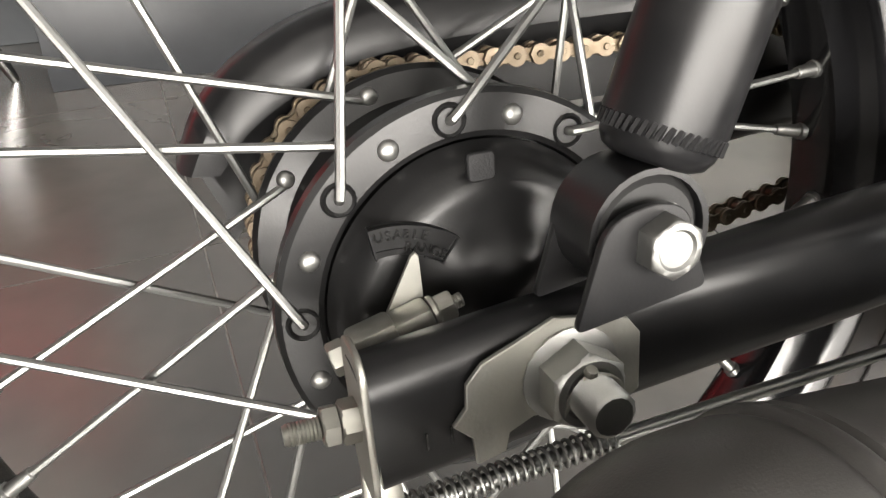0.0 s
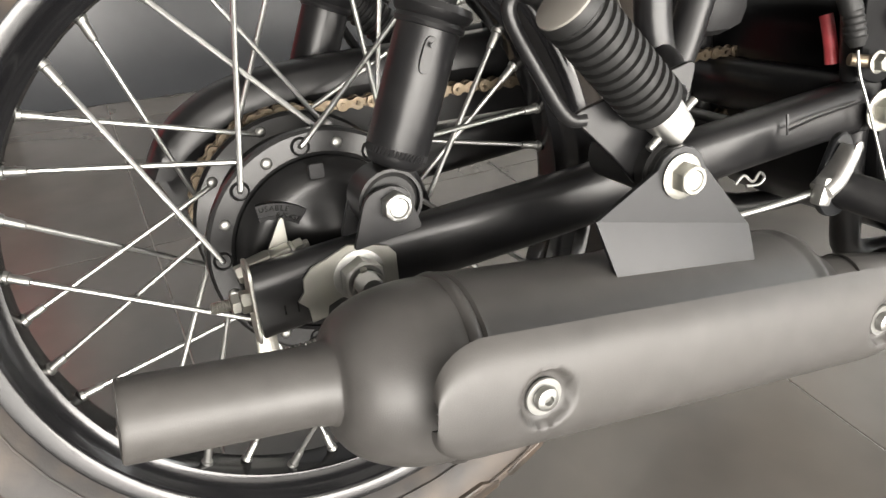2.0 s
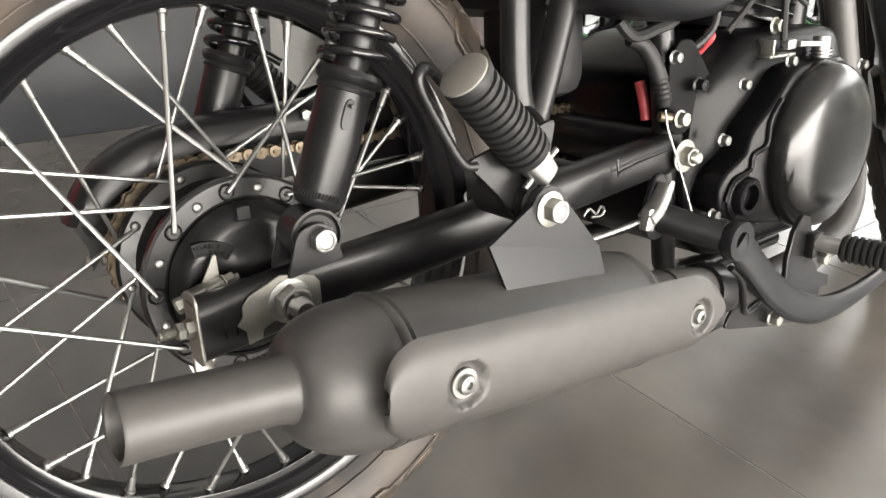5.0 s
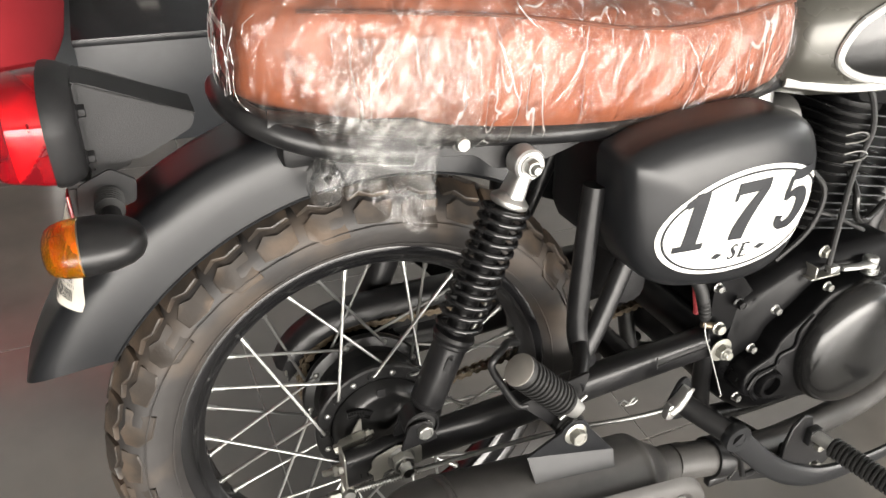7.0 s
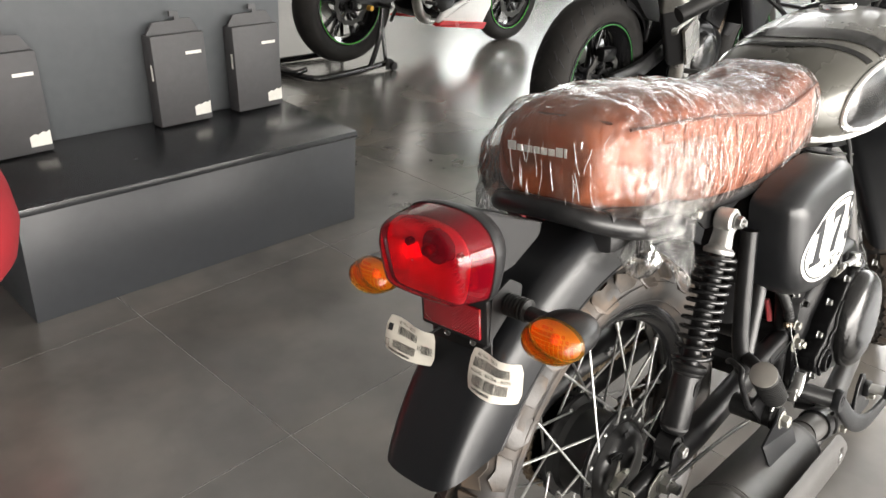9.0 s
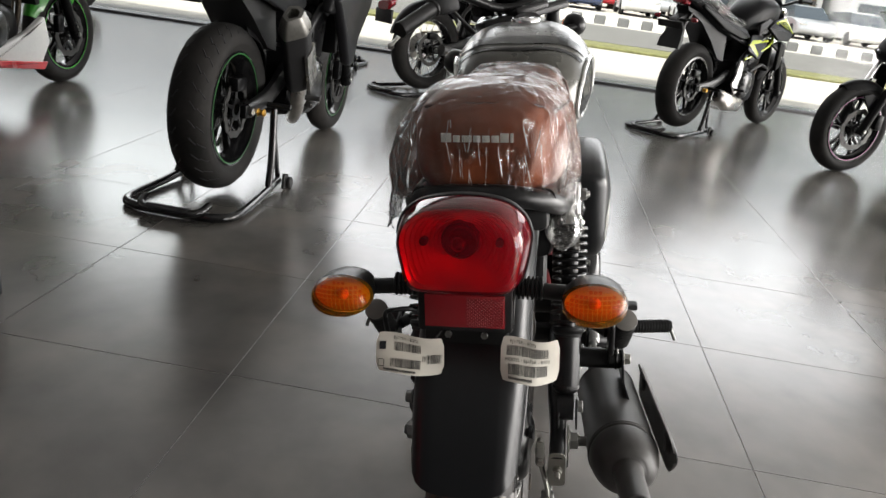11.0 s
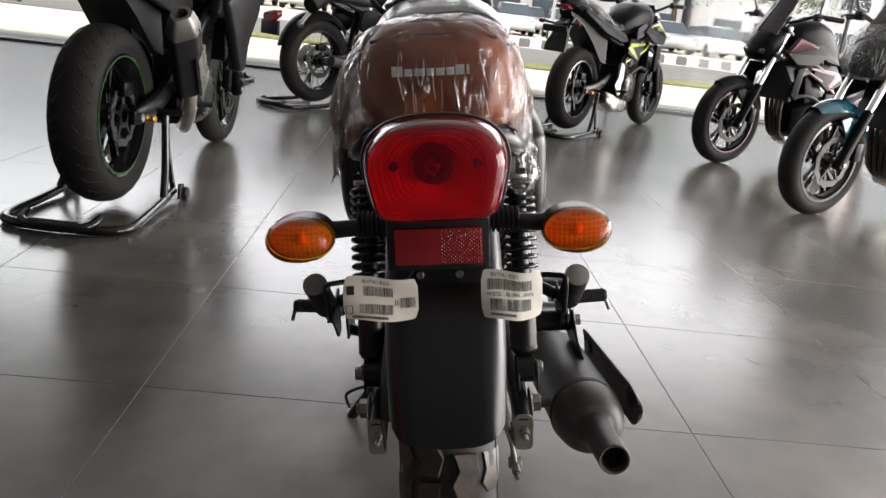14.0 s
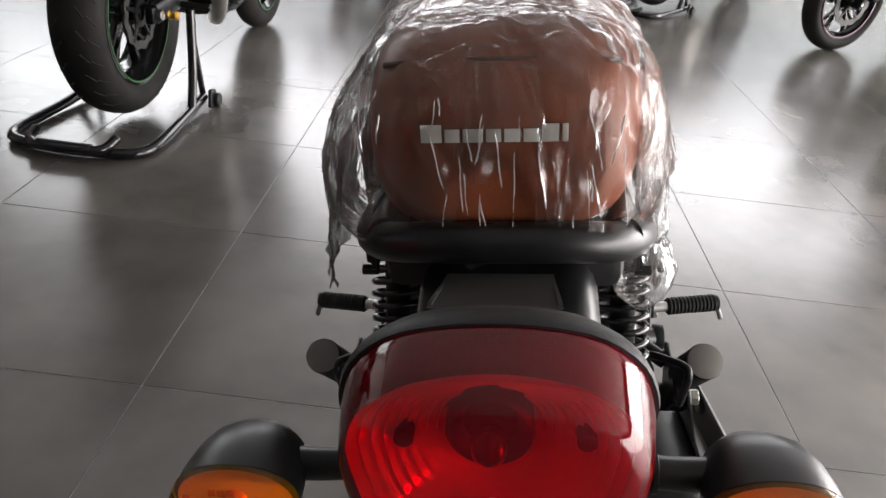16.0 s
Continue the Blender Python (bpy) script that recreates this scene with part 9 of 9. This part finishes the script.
nt.links.new(tr.outputs[0], ms.inputs[1])
nt.links.new(gl.outputs[0], ms.inputs[2])
nt.links.new(ms.outputs[0], mo.inputs[0])
bm = bmesh.new()
block(bm, (0, 0, 0.012), (0.10, 15.0, 0.024), 0.003)
part("sill_rail", bm, M_FRAMEMETAL, front)
bm = bmesh.new()
block(bm, (0, 0, 3.4), (0.12, 15.0, 0.2), 0.004)
part("head_rail", bm, M_FRAMEMETAL, front)
for k in range(-3, 4):
    bm = bmesh.new()
    block(bm, (0, k * 2.4 + 0.6, 1.7), (0.05, 0.03 if k % 2 else 0.02, 3.38), 0.003)
    part("mullion", bm, M_FRAMEMETAL, front)
    bm = bmesh.new()
    block(bm, (0, k * 2.4 + 1.8, 1.66), (0.008, 2.36, 3.26))
    part("pane", bm, M_GLASS, front).visible_shadow = False
# glazed right-hand side, with the sky's light in its opening
side_win = tagged(new("window_side"), "glazed side front behind the visitor's back", "window", kind="structure")
side_win.matrix_basis = Matrix.Translation((1.2, -7.2, 0))
bm = bmesh.new()
block(bm, (0, 0, 0.05), (13.2, 0.12, 0.10), 0.003)
part("sill_rail", bm, M_FRAMEMETAL, side_win)
bm = bmesh.new()
block(bm, (0, 0, 3.2), (13.2, 0.12, 0.6), 0.003)
part("head_rail", bm, M_FRAMEMETAL, side_win)
for k in range(-3, 4):
    bm = bmesh.new()
    block(bm, (k * 2.1, 0.02, 1.5), (0.10, 0.12, 2.85), 0.003)
    part("mullion", bm, M_FRAMEMETAL, side_win)
lamp = bpy.data.lights.new("side_daylight", "AREA")
lamp.shape, lamp.size, lamp.size_y, lamp.energy, lamp.color = "RECTANGLE", 12.8, 2.8, 650.0, (1.0, 0.985, 0.96)
lo = new("side_daylight", lamp)
lo.matrix_world = look((1.2, -7.12, 1.5), (1.2, 0, 1.5))

# daylight in the upper part of the front opening, above the view
lamp = bpy.data.lights.new("front_daylight", "AREA")
lamp.shape, lamp.size, lamp.size_y, lamp.energy, lamp.color = "RECTANGLE", 11.4, 1.7, 92.0, (0.97, 0.985, 1.0)
fo = new("front_daylight", lamp)
fo.matrix_world = look((7.24, 1.5, 2.25), (0, 1.5, 2.25))

# ---- plinth, panel, boxes and chair ----
plinth = root("display_plinth", "low slate-grey display plinth with black top", "plinth", Matrix.Translation((0.178, 1.54, 0)))
bm = bmesh.new()
block(bm, (0, 0, 0.14), (0.994, 0.41, 0.28), 0.002)
part("plinth_body", bm, M_PLINTH, plinth)
bm = bmesh.new()
block(bm, (0, -0.002, 0.29), (1.0, 0.414, 0.0195), 0.0015)
part("plinth_top", bm, M_PLINTHTOP, plinth, "black laminate top board")
panel = root("partition_panel", "tall slate-grey laminate partition behind the plinth", "partition", Matrix.Translation((-1.305, 1.79, 0)))
bm = bmesh.new()
block(bm, (0, 0, 1.15), (3.99, 0.08, 2.3), 0.003)
part("panel_board", bm, M_PANEL, panel)
bm = bmesh.new()
for k in range(12):
    block(bm, (1.93 + 0.025, -0.0415, 0.36 + k * 0.16), (0.012, 0.003, 0.05))
part("shelf_slot", bm, M_INK, panel)


def carry_box(x, y, turn, h):
    """A flat dark carton with a folded hook handle, brand bar and paper sticker."""
    b = root("carry_box", "dark grey carton with hook handle, standing on the plinth", "box",
             Matrix.Translation((x, y, 0.3)) @ Matrix.Rotation(radians(turn), 4, "Z") @ Matrix.Rotation(radians(-4), 4, "X"), "cartons on the plinth")
    bm = bmesh.new()
    block(bm, (0, 0.03, h / 2 + 0.004), (0.172, 0.05, h), 0.002)
    part("carton", bm, M_CARD, b)
    bm = bmesh.new()
    o = [(-0.086, h), (0.086, h), (0.062, h + 0.038), (0.026, h + 0.040), (0.022, h + 0.060), (-0.004, h + 0.062), (-0.004, h + 0.048), (0.010, h + 0.046), (0.010, h + 0.036), (-0.03, h + 0.036), (-0.062, h + 0.034)]
    plate(bm, o, (0, 0.034, 0.004), FORE, UP, 0.006)
    part("hook_handle", bm, M_CARD, b)
    bm = bmesh.new()
    block(bm, (0.045, 0.0045, h * 0.80), (0.052, 0.0012, 0.009))
    part("brand_bar", bm, M_STICKER, b, "white brand bar")
    bm = bmesh.new()
    plate(bm, [(0.029, h * 0.16 - 0.021), (0.083, h * 0.16 - 0.021), (0.083, h * 0.16 + 0.018), (0.074, h * 0.16 + 0.012), (0.066, h * 0.16 + 0.016), (0.052, h * 0.16 + 0.009), (0.043, h * 0.16 + 0.012), (0.029, h * 0.16 + 0.006)], (0, 0.0052, 0), FORE, UP, 0.0014)
    part("paper_sticker", bm, M_STICKER, b, "torn white paper sticker")
    bm = bmesh.new()
    block(bm, (-0.0868, 0.02, h * 0.62), (0.0012, 0.008, 0.045))
    part("side_bar", bm, M_STICKER, b)
    return b


carry_box(0.298, 1.668, 3, 0.262)
carry_box(0.566, 1.676, 3, 0.262)
carry_box(-0.185, 1.655, 3, 0.262)

chair = root("tub_chair", "red upholstered tub chair on tapered chrome legs", "armchair", Matrix.Translation((-0.722, 1.36, 0)) @ Matrix.Rotation(radians(-8), 4, "Z"))
bm = bmesh.new()
rows = []
for z, k in ((0.241, 0.55), (0.244, 0.80), (0.254, 0.90), (0.298, 0.985), (0.36, 1.02), (0.42, 1.0), (0.47, 0.95), (0.492, 0.86), (0.505, 0.6), (0.509, 0.1)):
    rows.append([Vector((0.387 * k * a, -0.018 + 0.352 * k * b, z)) for a, b in ellipse(0, 0, 1, 1, 48, 2.9)])
loft(bm, rows)
part("seat_cushion", bm, M_FABRIC, chair, "", 60)
bm = bmesh.new()
rows = []
for i in range(49):
    t = i / 48
    a = radians(-28 + 236 * t)
    top = 0.835 - 0.105 * abs(2 * t - 1) ** 3
    c, s = math.cos(a), math.sin(a)
    ring = []
    for k in range(16):
        b = 2 * math.pi * k / 16
        r = 1 + 0.16 * math.cos(b)
        z = (0.448 + top) / 2 + (top - 0.395) / 2 * math.copysign(abs(math.sin(b)) ** 0.6, math.sin(b))
        ring.append(Vector((0.321 * r * math.copysign(abs(c) ** 0.8, c), 0.009 + 0.29 * r * math.copysign(abs(s) ** 0.8, s), z)))
    rows.append(ring)
loft(bm, rows)
part("back_shell", bm, M_FABRIC, chair, "", 60)
for a in (radians(22.6), radians(112.6), radians(157.4), radians(247.4)):
    bm = bmesh.new()
    tube(bm, [(0.25 * math.cos(a), 0.25 * math.sin(a), 0.25), (0.30 * math.cos(a), 0.30 * math.sin(a), 0.11), (0.337 * math.cos(a), 0.337 * math.sin(a), 0.001)], [0.024, 0.016, 0.009], 14, 4)
    part("leg", bm, M_CHROME, chair, "tapered chrome leg")


# ---- outside the glass ----
M_ROAD = material("sunlit_asphalt", (0.12, 0.117, 0.11), 0.9, vary=0.1, grain=2)
M_GRASS = material("dry_grass_verge", (0.13, 0.13, 0.05), 0.9, vary=0.3, grain=12)
M_WHITEPAINT = material("white_kerb_paint", (0.75, 0.74, 0.7), 0.7)
# black lifted to grey, the outdoor haze being put into the paint
M_BLACKPAINT = material("black_kerb_paint", (0.13, 0.13, 0.13), 0.7)
M_LEAF = material("tree_leaves", (0.07, 0.12, 0.035), 0.7, vary=0.4, grain=3)
M_BARK = material("tree_bark", (0.12, 0.09, 0.06), 0.9, vary=0.2, grain=20)
M_FACADE = material("grey_facade_render", (0.35, 0.35, 0.36), 0.8, vary=0.08, grain=1.0)
M_FACADE2 = material("brown_facade", (0.22, 0.14, 0.10), 0.8, vary=0.08, grain=1.0)
M_PANEGREY = material("facade_glass", (0.04, 0.05, 0.06), 0.1)
GZ = -0.12
bm = bmesh.new()
block(bm, (1000, 0, GZ - 0.5), (1985, 3000, 1.0))
tagged(part("ground", bm, M_CONCRETE, None), "pale sunlit concrete forecourt and ground", "ground", kind="structure")
bm = bmesh.new()
block(bm, (19, 0, GZ + 0.01), (7.0, 160, 0.03))
tagged(part("road", bm, M_ROAD, None), "pale grey asphalt road", "road", kind="structure")
bm = bmesh.new()
block(bm, (14.4, -9, GZ + 0.02), (1.2, 26, 0.06), 0.02)
tagged(part("verge", bm, M_GRASS, None), "strip of dry grass beside the road", "grass", kind="structure")
kerb = tagged(new("kerb"), "kerb painted in black and white blocks", "kerb", kind="structure")
me_k = []
for mat in (M_WHITEPAINT, M_BLACKPAINT):
    bm = bmesh.new()
    block(bm, (0, 0, 0.11), (0.3, 0.33 if mat is M_BLACKPAINT else 0.37, 0.30), 0.03)
    bmesh.ops.recalc_face_normals(bm, faces=bm.faces)
    me = bpy.data.meshes.new("kerb_block")
    bm.to_mesh(me)
    me.materials.append(mat)
    me_k.append(me)
for i in range(-80, 6):
    o = new("kerb_block", me_k[i % 2])
    o.parent = kerb
    o.matrix_basis = Matrix.Translation((24.0, i * 0.36, GZ))


def parked_car(x, y, turn, paint, label, scale=1.0):
    """A parked saloon or hatch: body shell, glasshouse, wheels, lamps."""
    c = root("parked_car", label, "car", Matrix.Translation((x, y, GZ)) @ Matrix.Rotation(radians(turn), 4, "Z") @ Matrix.Diagonal((scale, scale, scale, 1)), "cars in the car park")
    bm = bmesh.new()
    body = [(-2.1, 0.45), (-2.05, 0.80), (-1.5, 0.92), (1.0, 0.92), (1.9, 0.80), (2.12, 0.62), (2.15, 0.38), (1.75, 0.24), (-1.8, 0.24), (-2.1, 0.32)]
    line = rounded(body, 0.12, 3)
    rows = []
    for f, y2 in ((0.93, -0.86), (1.0, -0.80), (1.0, 0.80), (0.93, 0.86)):
        rows.append([Vector((p.x * f, y2, 0.55 + (p.y - 0.55) * f)) for p in line])
    loft(bm, rows)
    part("body", bm, paint, c, "", 50)
    bm = bmesh.new()
    cab = rounded([(-1.75, 0.88), (-1.2, 1.42), (0.25, 1.45), (1.15, 0.90)], 0.12, 3)
    rows = []
    for f, y2 in ((1.0, -0.78), (0.88, -0.64), (0.88, 0.64), (1.0, 0.78)):
        rows.append([Vector((p.x * (1.0 if abs(y2) > 0.7 else 0.97), y2 if p.y < 1.0 else y2 * 0.84, p.y)) for p in cab])
    loft(bm, rows)
    part("glasshouse", bm, M_PANEGREY, c, "", 50)
    bm = bmesh.new()
    block(bm, (-0.45, 0, 1.435), (1.45, 1.1, 0.05), 0.02)
    part("roof", bm, paint, c)
    for sx in (-1.3, 1.3):
        for sy in (-0.80, 0.80):
            bm = bmesh.new()
            lathe(bm, [(0, -0.09), (0.2, -0.09), (0.30, -0.10), (0.32, -0.06), (0.32, 0.06), (0.30, 0.10), (0.2, 0.09), (0, 0.09)], (sx, sy, 0.32), (0, 1, 0), 20)
            part("wheel", bm, M_RUBBER, c)
    for sy in (-0.62, 0.62):
        bm = bmesh.new()
        block(bm, (2.07, sy, 0.70), (0.12, 0.34, 0.12), 0.04)
        part("headlamp", bm, M_CHROME, c)
    return c


P_WHITE = material("white_car_paint", (0.7, 0.7, 0.7), 0.25, coat=0.6, vary=0.02)
P_SILVER = material("silver_car_paint", (0.42, 0.43, 0.45), 0.3, 0.4, coat=0.6, vary=0.02)
P_BLUE = material("navy_car_paint", (0.03, 0.05, 0.12), 0.25, coat=0.6, vary=0.02)
P_RED = material("red_car_paint", (0.4, 0.02, 0.03), 0.25, coat=0.6, vary=0.02)
P_BLACK = material("black_car_paint", (0.015, 0.015, 0.017), 0.2, coat=0.6, vary=0.02)
paints = [(P_SILVER, "silver"), (P_WHITE, "white"), (P_BLACK, "black"), (P_WHITE, "white"), (P_BLUE, "navy blue"), (P_WHITE, "white"), (P_WHITE, "white"), (P_RED, "dark red"), (P_SILVER, "silver"), (P_WHITE, "white"), (P_BLACK, "black"), (P_SILVER, "silver")]
for i, (p, nm) in enumerate(paints):
    parked_car(38.0, 9.5 - i * 2.55, 180 + (i % 3 - 1) * 2, p, f"{nm} saloon parked nose-in behind the kerb")
for i, (p, nm) in enumerate(paints[3:] + paints[:3]):
    parked_car(45.0, 8.2 - i * 2.6, 180 + (i % 2) * 3, p, f"{nm} car parked in the second row", 1.0)

M_FENCE = material("dark_fence_paint", (0.05, 0.06, 0.06), 0.5)
fence = root("railing", "dark metal railing along the forecourt", "railing", Matrix.Translation((16.2, 9.5, GZ)))
bm = bmesh.new()
for z in (0.25, 1.15):
    rod(bm, (0, -4.5, z), (0, 6, z), 0.03)
part("rail", bm, M_FENCE, fence)
bm = bmesh.new()
for k in range(60):
    rod(bm, (0, -4.45 + k * 0.175, 0.25), (0, -4.45 + k * 0.175, 1.15), 0.014, seg=6)
tagged(part("bar", bm, M_FENCE, fence), kind="stuff")
for k in range(6):
    bm = bmesh.new()
    rod(bm, (0, -4.5 + k * 2.1, 0), (0, -4.5 + k * 2.1, 1.3), 0.05)
    part("post", bm, M_FENCE, fence)


def tree(x, y, h, spread, seed):
    t = root("tree", "leafy green roadside tree", "tree", Matrix.Translation((x, y, GZ)), "trees beyond the car park")
    rnd = random.Random(seed)
    bm = bmesh.new()
    tube(bm, [(0, 0, 0), (0.1, 0.05, h * 0.25), (0.0, 0.1, h * 0.5), (0.1, 0.0, h * 0.8)], [0.22, 0.17, 0.12, 0.04], 10, 4)
    tips = []
    for k in range(9):
        a, z = rnd.uniform(0, 6.28), h * rnd.uniform(0.3, 0.6)
        tip = Vector((math.cos(a) * spread * 0.7, math.sin(a) * spread * 0.7, z + h * rnd.uniform(0.15, 0.3)))
        tube(bm, [(0.05, 0.05, z), tip * 0.5 + Vector((0, 0, z * 0.5)), tip], [0.08, 0.05, 0.02], 6, 3)
        tips.append(tip)
    part("trunk", bm, M_BARK, t)
    verts, faces = [], []
    for k in range(5200):
        c = rnd.choice(tips) if rnd.random() < 0.7 else Vector((0, 0, h * 0.7))
        d = Vector((rnd.gauss(0, 1), rnd.gauss(0, 1), rnd.gauss(0, 0.8))) * spread * 0.27
        p = c + d
        s = rnd.uniform(0.06, 0.13)
        u = Vector((rnd.uniform(-1, 1), rnd.uniform(-1, 1), rnd.uniform(-1, 1))).normalized()
        v = u.orthogonal().normalized()
        n = len(verts)
        verts += [p - u * s, p + v * s * 0.5, p + u * s, p - v * s * 0.5]
        faces.append((n, n + 1, n + 2, n + 3))
    me = bpy.data.meshes.new("crown")
    me.from_pydata([tuple(v) for v in verts], [], faces)
    me.materials.append(M_LEAF)
    o = new("crown", me)
    o.parent = t
    return t


for i, (x, y, h, s) in enumerate(((46, -2.5, 6.5, 2.6), (47, -6.5, 7.5, 3.2), (45, 6, 6, 2.4), (48, -14, 8, 3.5), (46, -20, 7, 3), (44, 14, 7, 3))):
    tree(x, y, h, s, 20 + i)


def block_of_flats(x, y, w, h, mat, label, floors):
    b = root("building", label, "building", Matrix.Translation((x, y, GZ)), "buildings across the car park")
    bm = bmesh.new()
    block(bm, (5, 0, h / 2), (10, w, h))
    part("wall", bm, mat, b)
    bm = bmesh.new()
    block(bm, (4.9, 0, h + 0.15), (10.6, w + 0.4, 0.3))
    part("roof", bm, M_PANEL, b)
    n = int(w / 2.6)
    for f in range(floors):
        for k in range(n):
            bm = bmesh.new()
            block(bm, (-0.02, -w / 2 + (k + 0.5) * w / n, 1.5 + f * 3.1), (0.12, w / n * 0.7, 1.5), 0.02)
            part("window", bm, M_PANEGREY, b)
    return b


block_of_flats(58, 14, 22, 7.5, M_FACADE2, "brown two-storey shop building", 2)
block_of_flats(60, -9, 18, 10.5, M_FACADE, "grey three-storey office building", 3)
block_of_flats(57, -28, 18, 7, M_FACADE, "pale grey low building", 2)
block_of_flats(62, 38, 22, 9, M_FACADE, "grey flat-roofed commercial building", 2)
for x, y, h in ((30.5, -4.2, 7), (31, 3.0, 7.5), (24.5, -12, 7)):
    p = root("street_lamp", "grey steel street lamp post", "street lamp", Matrix.Translation((x, y, GZ)))
    bm = bmesh.new()
    tube(bm, [(0, 0, 0), (0, 0, h * 0.6), (0, 0, h), (-0.5, 0, h + 0.5), (-1.4, 0, h + 0.6)], [0.09, 0.07, 0.05, 0.04, 0.04], 10, 4)
    part("post", bm, P_SILVER, p)
    bm = bmesh.new()
    block(bm, (-1.7, 0, h + 0.6), (0.7, 0.22, 0.1), 0.03)
    part("lantern", bm, P_SILVER, p)
